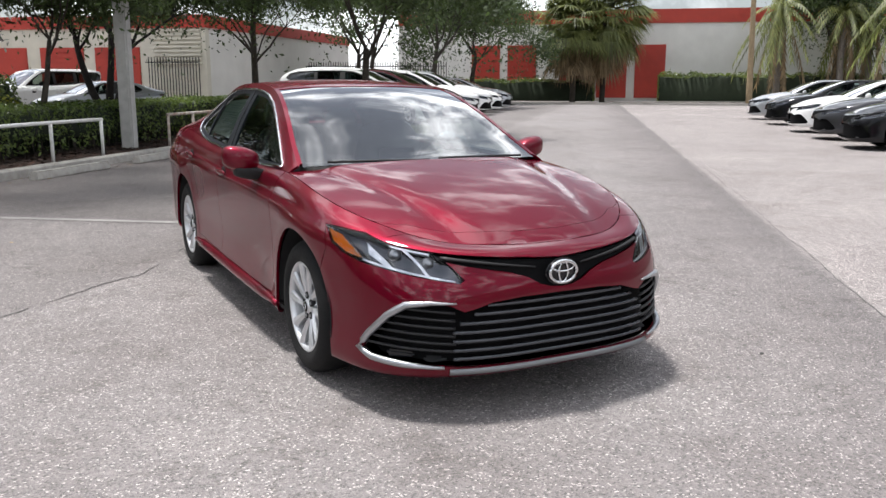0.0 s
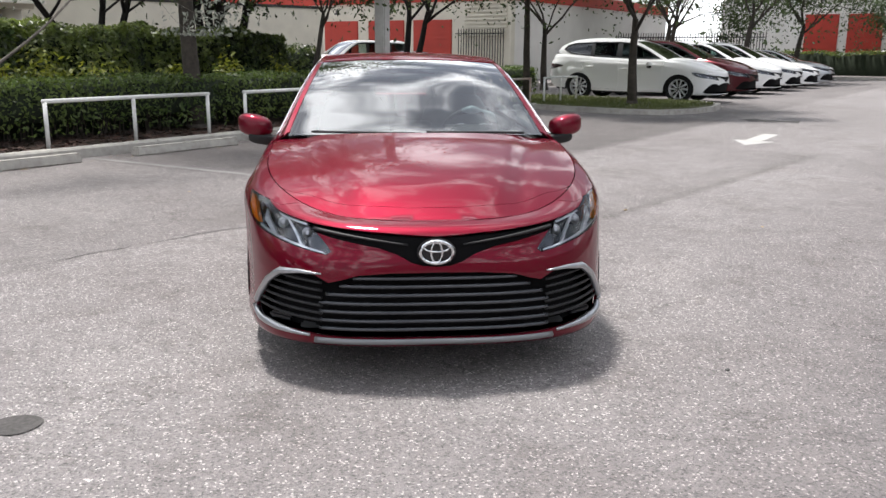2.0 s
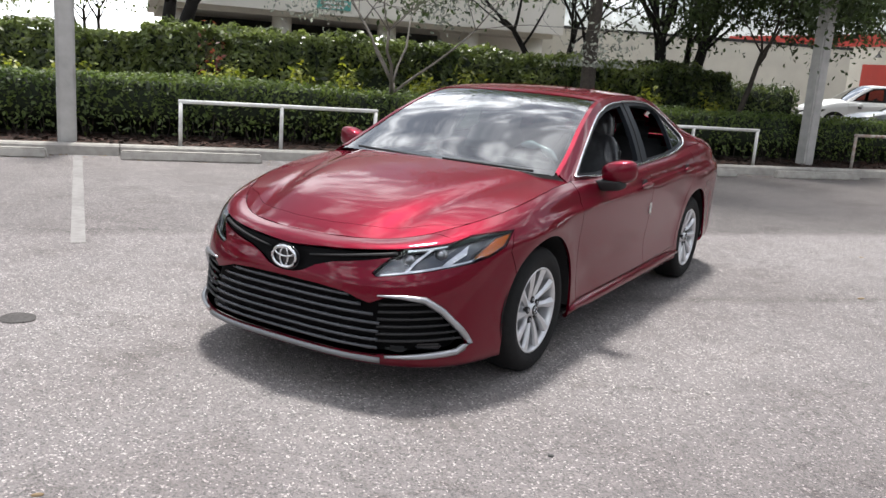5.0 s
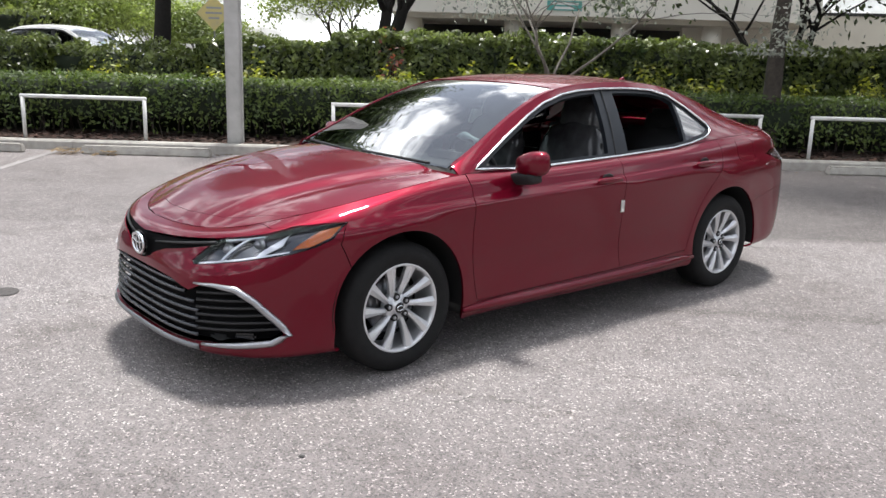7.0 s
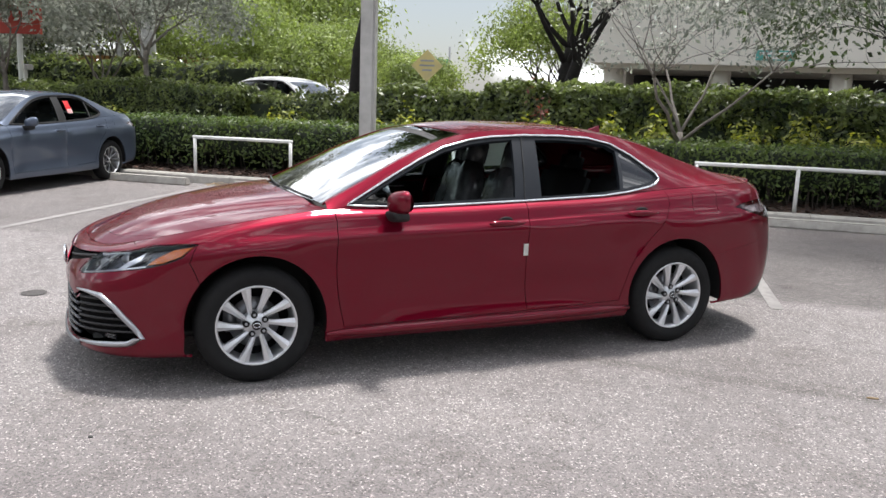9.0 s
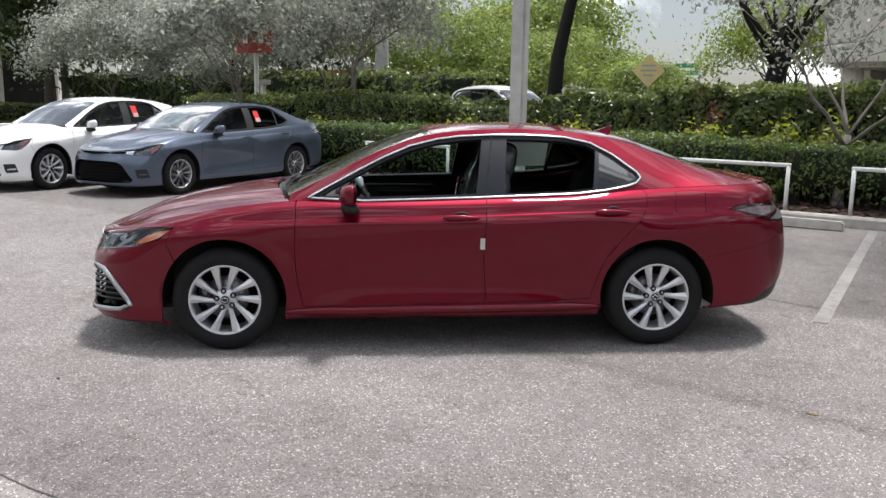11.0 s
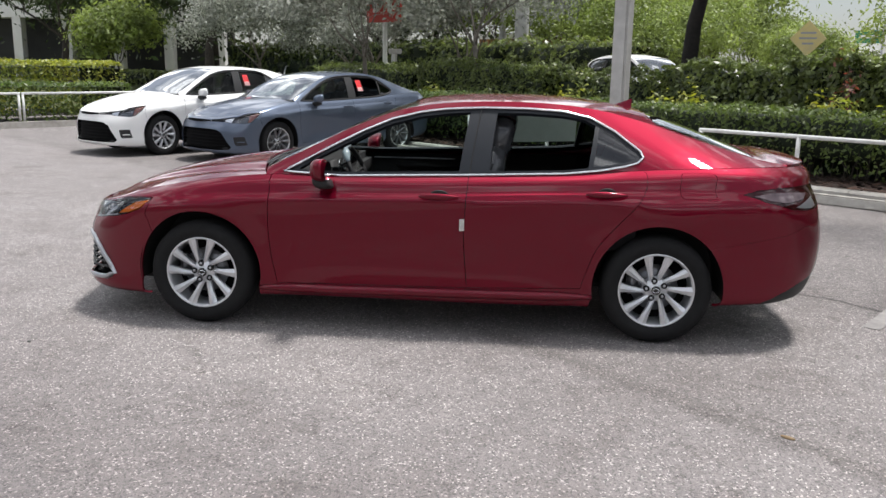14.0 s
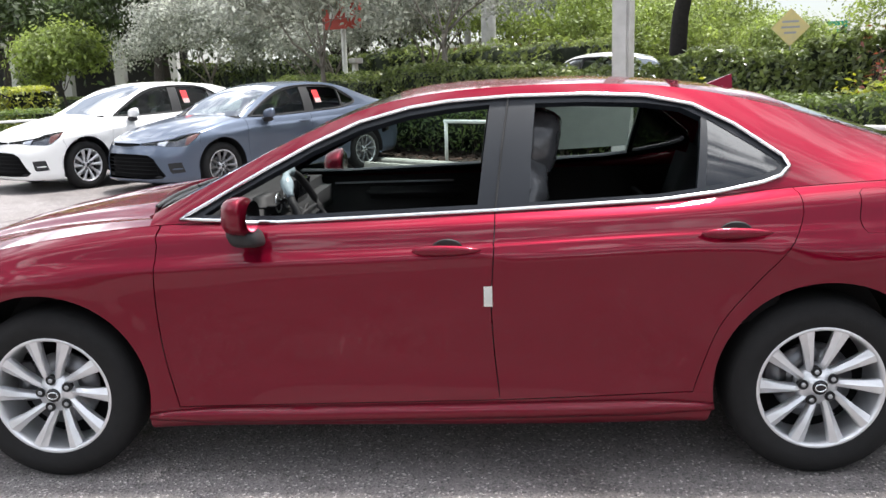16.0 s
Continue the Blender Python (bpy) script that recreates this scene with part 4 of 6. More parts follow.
    add_box(bm, (1.36, 0.42, 0.20), pose(0, -0.80, 0.88), 0.05)
    add_box(bm, (0.40, 0.12, 0.07), pose(0.37, -0.66, 0.985), 0.03)
    part("dashboard", bm, CABIN, car)
    if detail:
        for s in (-1, 1):
            bm = bmesh.new()
            add_box(bm, (0.04, 1.15, 0.42), pose(s * 0.80, -0.36, 0.74), 0.015)
            add_box(bm, (0.07, 0.55, 0.06), pose(s * 0.765, -0.15, 0.86), 0.02)
            add_box(bm, (0.04, 1.0, 0.42), pose(s * 0.79, 0.78, 0.76), 0.015)
            part("door_lining", bm, CABIN, car)
            mesh_part("lining_trim", *tube([(s * 0.775, y, 0.915) for y in np.linspace(-0.6, 0.05, 8)], 0.006, 6), SATIN, car)
        ring = [(0.37 + 0.185 * math.cos(a), -0.50 - 0.185 * math.sin(a) * 0.42, 0.935 + 0.185 * math.sin(a) * 0.9) for a in np.linspace(0, 2 * math.pi, 32, endpoint=False)]
        sw = mesh_part("steering_wheel", *tube(ring, 0.016, 8, True), CABIN, car, smooth=True)
        bm = bmesh.new()
        add_box(bm, (0.30, 0.05, 0.05), pose(0.37, -0.51, 0.93, -25), 0.02)
        add_box(bm, (0.10, 0.07, 0.11), pose(0.37, -0.53, 0.92, -25), 0.03)
        part("steering_hub", bm, CABIN, sw)
        box_part("centre_screen", (0.24, 0.03, 0.15), (0, -0.62, 0.97), GLOSS_BLACK, car, bevel=0.012, rot=(-12, 0, 0))
        arc = np.linspace(0.5, 1.9, 14)
        film = [(0.37 + 0.187 * math.cos(a), -0.50 - 0.187 * math.sin(a) * 0.42, 0.938 + 0.187 * math.sin(a) * 0.9) for a in arc]
        mesh_part("wheel_film", *tube(film, [0.021 + 0.007 * math.sin(9 * a) for a in arc], 9), FILM, sw, "pale blue protective film", True)
        for gx in (0.30, 0.44):
            mesh_part("gauge", *tube([(gx + 0.045 * math.cos(a), -0.612, 0.985 + 0.038 * math.sin(a)) for a in np.linspace(0, 2 * math.pi, 20, endpoint=False)], 0.004, 5, True), SATIN, car, smooth=True)
    for x, y in ((0.37, 0.12), (-0.37, 0.12)) + (((0.36, 1.0), (-0.36, 1.0)) if detail else ()):
        back = y > 0.5
        bm = bmesh.new()
        add_box(bm, (0.52 if not back else 0.66, 0.52, 0.18), pose(x, y - 0.12, 0.53, 8), 0.06)
        add_box(bm, (0.48 if not back else 0.62, 0.14, 0.62), pose(x, y + 0.19, 0.80, -18), 0.055)
        st = part("seat", bm, SEAT, car)
        bm = bmesh.new()
        add_box(bm, (0.27, 0.10, 0.19), pose(x, y + 0.31, 1.195 - (0.06 if back else 0), -14), 0.045)
        part("headrest", bm, SEAT, st)
        if detail and not back:
            for w, d, h, m in ((0.262, 0.098, 0.345, pose(x, y + 0.20, 0.82, -16)), (0.150, 0.072, 0.115, pose(x, y + 0.318, 1.205, -12))):
                bm = bmesh.new()
                bmesh.ops.create_uvsphere(bm, u_segments=36, v_segments=24, radius=1)
                for v in bm.verts:
                    q = Vector([math.copysign(abs(c) ** 0.55, c) for c in v.co])
                    q = Vector((q.x * w * (1 - 0.14 * max(0, q.z)), q.y * d, q.z * h))
                    q += v.co * 0.016 * noise.ridged_multi_fractal(q * 7 + Vector((x, y, 0)), 1.0, 2.0, 3, 0.9, 1.6)
                    v.co = m @ q
                part("seat_cover", bm, PLASTIC_COVER, st, "crumpled clear plastic protective cover")
    if detail:
        # fin, wipers, tag, price sheet
        v = [(-0.022, 1.17, 0), (0.022, 1.17, 0), (0.026, 1.30, 0), (-0.026, 1.30, 0), (-0.004, 1.30, 0.072), (0.004, 1.30, 0.072), (0.0, 1.20, 0.02)]
        zb = float(tz(1.24))
        v = [(x, y, zb - 0.012 - 0.17 * (y - 1.24) + z) for x, y, z in v]
        mesh_part("antenna_fin", v, [(0, 1, 6), (1, 2, 5), (1, 5, 6), (3, 0, 6), (3, 6, 4), (6, 5, 4), (2, 3, 4, 5)], paint_mat, car)
        for x0, x1 in ((0.62, 0.05), (-0.02, -0.60)):
            p = roof(np.array([(x, -1.098 + 0.075 * (x / 0.72) ** 2 + 0.016 * (x0 - x) / (x0 - x1)) for x in np.linspace(x0, x1, 10)])) + np.array([0, 0, 0.012])
            mesh_part("wiper", *tube([tuple(q) for q in p], 0.008, 6), BLACK_TRIM, car, smooth=True)
        base = float(sh(np.array(sh.at([("s", 0.23, 0.70)])))[0, 0])
        box_part("door_tag", (0.004, 0.030, 0.072), (base + 0.006, 0.232, 0.703), STICKER, car, "white paper tag on the door edge", bevel=0.0)
        zz = np.array([(0.46, 1.06), (0.98, 1.08), (0.98, 1.30), (0.46, 1.32)])
        p = cabin(zz)
        p[:, 0] = -(p[:, 0] - 0.022)
        st = mesh_part("price_sheet", p, [(0, 1, 2, 3)], BACKLIT_PAPER, car, "printed paper price sheet inside the window")
        for i in range(13):
            q = cabin(np.array([(0.50 + 0.2 * (i % 4 == 1), 1.095 + 0.016 * i), (0.72 + 0.2 * (i % 3) / 2, 1.095 + 0.016 * i), (0.72 + 0.2 * (i % 3) / 2, 1.100 + 0.016 * i), (0.50 + 0.2 * (i % 4 == 1), 1.100 + 0.016 * i)]))
            q[:, 0] = -(q[:, 0] - 0.026)
            mesh_part("print_line", q, [(0, 1, 2, 3)], STICKER_INK, st)
        bm = bmesh.new()
        add_box(bm, (0.22, 0.05, 0.065), pose(0, -0.22, 1.27, 10), 0.02)
        part("inside_mirror", bm, CABIN, car)
    return car


sedan(SEDAN, RED, pose(0, -1.4125, 0, 0, 0, -0.55) @ pose(0, 1.4125, 0), "red_sedan", "metallic dark red sedan with alloy wheels and chrome trim", windows_down=True, step=0.035)


# ---- the lot: u runs along the kerb, v towards the planting ----
KERB = pose(0, 0, 0, 0, 0, 50)


def lot(u, v, z=0.0, turn=0.0):
    return KERB @ pose(u, v, z, 0, 0, turn)


def asphalt():
    m = material("asphalt", (0.2, 0.2, 0.2), 0.85)
    n, l = m.node_tree.nodes, m.node_tree.links
    b, tc = n["Principled BSDF"], n["Texture Coordinate"]

    def noise_at(scale, detail=4.0, rough=0.55):
        t = n.new("ShaderNodeTexNoise")
        t.inputs["Scale"].default_value, t.inputs["Detail"].default_value, t.inputs["Roughness"].default_value = scale, detail, rough
        l.new(tc.outputs["Object"], t.inputs["Vector"])
        return t.outputs["Fac"]

    def ramp(src, stops):
        r = n.new("ShaderNodeValToRGB")
        while len(r.color_ramp.elements) < len(stops):
            r.color_ramp.elements.new(0.5)
        for e, (p, c) in zip(r.color_ramp.elements, stops):
            e.position, e.color = p, (*c, 1)
        l.new(src, r.inputs["Fac"])
        return r.outputs["Color"]

    def blend(kind, a, bb, fac=1.0):
        x = n.new("ShaderNodeMix")
        x.data_type, x.blend_type = "RGBA", kind
        x.inputs["Factor"].default_value = fac
        l.new(a, x.inputs["A"]), l.new(bb, x.inputs["B"])
        return x.outputs["Result"]
    big = ramp(noise_at(0.22, 5), [(0.30, (0.196, 0.180, 0.179)), (0.55, (0.227, 0.210, 0.209)), (0.75, (0.262, 0.244, 0.242))])
    stain = ramp(noise_at(0.8, 9, 0.72), [(0.32, (0.74, 0.72, 0.705)), (0.42, (0.93, 0.92, 0.915)), (0.52, (1.0, 1.0, 1.0)), (0.66, (1.09, 1.085, 1.08))])
    worn = ramp(noise_at(3.2, 8, 0.75), [(0.34, (0.88, 0.875, 0.87)), (0.46, (1.0, 1.0, 1.0)), (0.66, (1.05, 1.05, 1.045))])
    mottle = ramp(noise_at(14, 5, 0.7), [(0.30, (0.88, 0.875, 0.87)), (0.52, (1.0, 1.0, 1.0)), (0.72, (1.08, 1.08, 1.075))])
    vor = n.new("ShaderNodeTexVoronoi")
    vor.inputs["Scale"].default_value = 120
    l.new(tc.outputs["Object"], vor.inputs["Vector"])
    sep = n.new("ShaderNodeSeparateColor")
    l.new(vor.outputs["Color"], sep.inputs["Color"])
    grit = ramp(sep.outputs["Red"], [(0.0, (0.50, 0.50, 0.50)), (0.28, (0.88, 0.88, 0.88)), (0.80, (1.12, 1.11, 1.09)), (0.935, (1.26, 1.24, 1.21)), (0.955, (2.35, 2.31, 2.25))])
    fine = ramp(noise_at(330, 3), [(0.30, (0.58, 0.58, 0.58)), (0.7, (1.42, 1.42, 1.42))])
    geo = n.new("ShaderNodeNewGeometry")

    def across(slope, ragged, scale=2.5):
        """Distance from the middle line towards the kerb, -6 to 10 m as 0 to 1, on lines that slope against the kerb and fray a little."""
        dot = n.new("ShaderNodeVectorMath")
        dot.operation = "DOT_PRODUCT"
        a = radians(50)
        dot.inputs[1].default_value = (-math.sin(a) - slope * math.cos(a), math.cos(a) - slope * math.sin(a), 0)
        l.new(geo.outputs["Position"], dot.inputs[0])
        wav = n.new("ShaderNodeMath")
        wav.operation = "MULTIPLY_ADD"
        wav.inputs[1].default_value = ragged
        l.new(noise_at(scale, 7, 0.7), wav.inputs[0]), l.new(dot.outputs["Value"], wav.inputs[2])
        rg = n.new("ShaderNodeMapRange")
        rg.inputs["From Min"].default_value, rg.inputs["From Max"].default_value = -6.0 + ragged / 2, 10.0 + ragged / 2
        l.new(wav.outputs[0], rg.inputs["Value"])
        return rg.outputs[0]
    at = lambda v: (v + 6.0) / 16.0
    along = n.new("ShaderNodeVectorMath")
    along.operation = "DOT_PRODUCT"
    along.inputs[1].default_value = (math.cos(radians(50)), math.sin(radians(50)), 0)
    l.new(geo.outputs["Position"], along.inputs[0])
    ru = n.new("ShaderNodeMapRange")
    ru.inputs["From Min"].default_value, ru.inputs["From Max"].default_value = 0.0, 20.0
    l.new(along.outputs["Value"], ru.inputs["Value"])

    def only(mask, colour):                          # white where the mask is white
        x = n.new("ShaderNodeMix")
        x.data_type, x.blend_type = "RGBA", "LIGHTEN"
        x.inputs["Factor"].default_value = 1.0
        l.new(mask, x.inputs["A"]), l.new(colour, x.inputs["B"])
        return x.outputs["Result"]
    # the newer lane beyond the seam, with a worn dark band along it
    lane = ramp(across(0.04, 0.10, 6.0), [(at(-3.42), (1.16, 1.14, 1.125)), (at(-3.36), (0.64, 0.63, 0.635)), (at(-2.9), (0.78, 0.765, 0.765)), (at(-1.7), (1, 1, 1))])
    # a frayed joint in the middle of the aisle
    joint = ramp(across(-0.09, 0.22, 3.0), [(at(-0.42), (1, 1, 1)), (at(-0.30), (0.66, 0.65, 0.64)), (at(-0.18), (0.86, 0.855, 0.85)), (at(0.5), (1, 1, 1))])
    joint = only(ramp(ru.outputs[0], [(0.03, (1, 1, 1)), (0.10, (0, 0, 0)), (0.30, (0, 0, 0)), (0.45, (1, 1, 1))]), joint)
    # darker in the stalls, darker again from about 4 to 12 m along
    stall = ramp(across(0.0, 0.30, 1.5), [(at(1.80), (1, 1, 1)), (at(1.98), (0.80, 0.795, 0.79)), (at(5.0), (0.84, 0.835, 0.83)), (at(6.2), (0.92, 0.91, 0.90))])
    stall_span = ramp(ru.outputs[0], [(0.10, (1, 1, 1)), (0.20, (0, 0, 0)), (0.62, (0, 0, 0)), (0.74, (1, 1, 1))])
    aisle = ramp(across(0.0, 0.5, 1.3), [(at(1.7), (1, 1, 1)), (at(2.1), (0.70, 0.695, 0.69)), (at(5.2), (0.72, 0.715, 0.71)), (at(6.6), (0.80, 0.79, 0.78))])
    # hairline cracks in patches
    warp = n.new("ShaderNodeVectorMath")
    warp.operation = "ADD"
    swirl = n.new("ShaderNodeTexNoise")
    swirl.inputs["Scale"].default_value, swirl.inputs["Detail"].default_value, swirl.inputs["Roughness"].default_value = 2.2, 7, 0.65
    l.new(tc.outputs["Object"], swirl.inputs["Vector"])
    l.new(tc.outputs["Object"], warp.inputs[0]), l.new(swirl.outputs["Color"], warp.inputs[1])
    net = n.new("ShaderNodeTexVoronoi")
    net.feature = "DISTANCE_TO_EDGE"
    net.inputs["Scale"].default_value = 1.25
    l.new(warp.outputs[0], net.inputs["Vector"])
    crack = ramp(net.outputs["Distance"], [(0.0, (0.60, 0.59, 0.58)), (0.006, (0.76, 0.75, 0.74)), (0.014, (1, 1, 1))])
    crack = only(ramp(noise_at(0.45, 4, 0.6), [(0.50, (1, 1, 1)), (0.57, (0, 0, 0))]), crack)
    base = big
    for layer in (lane, joint, stall, only(stall_span, aisle), stain, worn, mottle, crack, grit, fine):
        base = blend("MULTIPLY", base, layer)
    l.new(base, b.inputs["Base Color"])
    bp = n.new("ShaderNodeBump")
    bp.inputs["Strength"].default_value, bp.inputs["Distance"].default_value = 0.9, 0.007
    l.new(vor.outputs["Distance"], bp.inputs["Height"]), l.new(bp.outputs["Normal"], b.inputs["Normal"])
    return m


ASPHALT = asphalt()
SEAM = material("seam_asphalt", (0.10, 0.098, 0.095), 0.95, spread=0.5, scale=60, bump=0.4)
FADED = material("faded_marking", (0.255, 0.243, 0.233), 0.85, tint=(0.19, 0.18, 0.175), scale=14, low=0.42, high=0.60)
GHOST = material("worn_marking", (0.30, 0.285, 0.275), 0.88, tint=(0.215, 0.202, 0.196), scale=7, low=0.38, high=0.58)
ARROW = material("arrow_paint", (0.44, 0.43, 0.41), 0.85, tint=(0.36, 0.35, 0.33), scale=14, low=0.45, high=0.65)
PATCH = material("tar_patch", (0.095, 0.088, 0.084), 0.95, spread=0.5, scale=50, bump=0.4)
CONCRETE = material("concrete", (0.46, 0.44, 0.40), 0.9, tint=(0.30, 0.28, 0.255), scale=9, bump=0.35, bump_scale=70)
POLE_MAT = material("pole_concrete", (0.50, 0.49, 0.47), 0.85, tint=(0.36, 0.35, 0.33), scale=6, bump=0.2, bump_scale=90)
RAIL_MAT = material("white_pipe", (0.72, 0.72, 0.70), 0.55, tint=(0.50, 0.47, 0.43), scale=11, low=0.52, high=0.75)
RUST_RAIL = material("worn_pipe", (0.55, 0.52, 0.48), 0.7, tint=(0.26, 0.15, 0.10), scale=9, low=0.40, high=0.62)
MULCH = material("mulch", (0.075, 0.038, 0.026), 0.95, tint=(0.030, 0.018, 0.014), scale=24, islands=0.5, bump=0.6, bump_scale=50)
SOIL = material("soil", (0.05, 0.035, 0.025), 0.95, tint=(0.028, 0.02, 0.015), scale=16, bump=0.5, bump_scale=40)
CORE = material("hedge_core_shade", (0.018, 0.028, 0.012), 0.95, spread=0.4, scale=12)
LEAF_LOW = material("hedge_leaf", (0.140, 0.185, 0.045), 0.45, tint=(0.050, 0.085, 0.020), scale=3, islands=0.45)
LEAF_TALL = material("shrub_leaf", (0.20, 0.24, 0.070), 0.30, tint=(0.040, 0.064, 0.022), scale=2.2, islands=0.5)
LEAF_LIME = material("croton_leaf", (0.34, 0.34, 0.05), 0.45, tint=(0.10, 0.15, 0.035), scale=5, islands=0.4)
LEAF_RED = material("red_croton_leaf", (0.17, 0.05, 0.035), 0.45, tint=(0.14, 0.05, 0.03), scale=5, islands=0.4)
LEAF_OAK = material("oak_leaf", (0.075, 0.105, 0.038), 0.5, tint=(0.034, 0.052, 0.020), scale=1.5, islands=0.45)
LEAF_BRIGHT = material("bright_leaf", (0.30, 0.37, 0.095), 0.5, tint=(0.075, 0.105, 0.033), scale=0.8, islands=0.4)
LEAF_GREY = material("silver_leaf", (0.44, 0.45, 0.40), 0.5, tint=(0.075, 0.09, 0.06), scale=1.2, islands=0.4)
FROND = material("palm_frond", (0.20, 0.215, 0.075), 0.5, tint=(0.10, 0.12, 0.045), scale=2, islands=0.4)
FROND_DRY = material("dry_frond", (0.26, 0.19, 0.11), 0.75, tint=(0.15, 0.11, 0.065), scale=3, islands=0.4)
BARK = material("bark", (0.075, 0.062, 0.050), 0.95, tint=(0.032, 0.027, 0.022), scale=14, bump=0.9, bump_scale=28)
BARK_DARK = material("dark_bark", (0.026, 0.022, 0.019), 0.95, tint=(0.012, 0.010, 0.009), scale=12, bump=0.9, bump_scale=26)
BARK_GREY = material("pale_bark", (0.24, 0.215, 0.185), 0.9, tint=(0.12, 0.105, 0.09), scale=12, bump=0.7, bump_scale=40)
GRASS = material("grass", (0.075, 0.105, 0.028), 0.8, tint=(0.12, 0.125, 0.05), scale=6, islands=0.35)
TURF = material("turf", (0.07, 0.085, 0.03), 0.95, tint=(0.11, 0.10, 0.05), scale=4, bump=0.6, bump_scale=60)
STUCCO = material("cream_stucco", (0.66, 0.63, 0.53), 0.9, tint=(0.56, 0.53, 0.45), scale=1.4, bump=0.2, bump_scale=60)
OFFICE = material("office_stucco", (0.80, 0.77, 0.69), 0.9, tint=(0.72, 0.69, 0.61), scale=0.9, bump=0.15, bump_scale=50)
WHITE_WALL = material("white_wall", (0.74, 0.73, 0.69), 0.9, tint=(0.62, 0.61, 0.57), scale=0.8)
RED_PAINT = material("red_wall_paint", (0.46, 0.045, 0.026), 0.6, tint=(0.36, 0.035, 0.022), scale=1.5)
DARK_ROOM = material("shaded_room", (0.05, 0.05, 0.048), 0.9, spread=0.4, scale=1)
IRON = material("black_iron", (0.012, 0.012, 0.012), 0.5)
TAN_WOOD = material("tan_wood", (0.33, 0.25, 0.15), 0.85, tint=(0.20, 0.15, 0.09), scale=8, bump=0.4, bump_scale=40)
SIGN_YELLOW = material("faded_yellow", (0.62, 0.52, 0.20), 0.6, tint=(0.50, 0.44, 0.24), scale=4)
SIGN_GREEN = material("sign_green", (0.02, 0.22, 0.12), 0.5)
SIGN_TEAL = material("sign_teal", (0.10, 0.38, 0.33), 0.6)
SIGN_WHITE = material("sign_white", (0.75, 0.75, 0.73), 0.6)
BROWN_WALL = material("tan_wall", (0.42, 0.22, 0.09), 0.9, spread=0.3, scale=1)

for m in (LEAF_LOW, LEAF_TALL, LEAF_LIME, LEAF_RED, LEAF_OAK, LEAF_BRIGHT, LEAF_GREY, FROND, FROND_DRY, GRASS):
    leafy(m)

# ---- ground, markings ----
bm = bmesh.new()
bmesh.ops.create_grid(bm, x_segments=2, y_segments=2, size=900)
tagged(part("ground", bm, ASPHALT, smooth=False), kind="structure")
rng = np.random.default_rng(3)


def ribbon(name, pts, width, mat, z=0.004, wobble=0.0, kind="structure", label=""):
    p = np.array(dense([np.array(q, float) for q in pts], 0.12, False))
    t = np.gradient(p, axis=0)
    t /= np.linalg.norm(t, axis=1)[:, None]
    nrm = np.stack([-t[:, 1], t[:, 0]], 1)
    shift = np.cumsum(rng.normal(0, wobble, len(p)))
    shift -= np.linspace(shift[0], shift[-1], len(p))
    w = width / 2 * (1 + (rng.uniform(-0.45, 0.6, (2, len(p))) if wobble else np.zeros((2, len(p)))))
    a, b = p + nrm * (shift + w[0])[:, None], p + nrm * (shift - w[1])[:, None]
    v = [(x, y, z) for x, y in a] + [(x, y, z) for x, y in b]
    k = len(p)
    ob = mesh_part(name, v, [(i, i + k, i + k + 1, i + 1)[::-1] for i in range(k - 1)][:], mat)
    for poly in ob.data.polygons:
        if poly.normal.z < 0:
            poly.flip()
    ob.matrix_world = KERB
    return tagged(ob, label, kind=kind)


ribbon("pavement_seam", [(-3.0, -3.51), (2.0, -3.31), (9.0, -3.05), (13.6, -2.88), (23, -2.47), (45, -1.6)], 0.006, SEAM, 0.004, 0.008)
for run in ([(-3.4, 2.10), (-2.3, 2.06)], [(-1.7, 2.02), (-0.9, 1.95)], [(-0.75, 1.93), (-0.2, 1.86), (0.1, 1.78), (0.5, 1.84)], [(1.0, 1.95), (1.95, 2.08), (2.4, 2.04)], [(2.9, 2.0), (3.4, 1.97)]):
    ribbon("pavement_crack", run, 0.010, SEAM, 0.004, 0.014)
ribbon("pavement_crack", [(7.0, 1.9), (8.5, 2.05), (10.5, 1.95), (14, 2.1)], 0.008, SEAM, 0.004, 0.010)
for i in range(-2, 2):
    u = -0.28 + 2.7 * i
    ribbon("stall_stripe", [(u + 0.05, 1.55), (u - 0.3, 7.0)] if i else [(u - 0.14, 4.6), (u - 0.3, 7.0)], 0.11, FADED if i in (-1, 1) else GHOST, 0.005)
arrow = [(9.45, 0.15), (10.3, -0.12), (10.3, 0.10), (11.7, 0.14), (11.7, 0.42), (10.3, 0.38), (10.3, 0.58)]
ob = mesh_part("road_arrow", [(u, v, 0.005) for u, v in arrow], [tuple(range(7))], ARROW)
ob.matrix_world = KERB
tagged(ob, kind="structure")
ribbon("dark_patch", [(15.1, 0.5), (15.0, 1.1), (15.1, 1.7)], 0.55, PATCH, 0.004, 0.03)
ang = np.linspace(0, 2 * math.pi, 28, endpoint=False)
ob = mesh_part("utility_cover", [(-1.715 + 0.10 * math.cos(a) * (1 + 0.06 * math.sin(3 * a)), -2.635 + 0.095 * math.sin(a), 0.005) for a in ang], [tuple(range(28))], PATCH)
tagged(ob, "dark round patch set in the asphalt", "cover")


def pebble(name, at, size, mat, label, category):
    bm = bmesh.new()
    bmesh.ops.create_icosphere(bm, subdivisions=2, radius=1)
    for v in bm.verts:
        v.co = Vector((v.co.x * size[0], v.co.y * size[1], max(v.co.z, -0.4) * size[2])) * (1 + 0.18 * noise.noise(v.co * 2))
    ob = part(name, bm, mat)
    ob.matrix_world = pose(at[0], at[1], size[2] * 0.4, 0, 0, at[2])
    return tagged(ob, label, category)


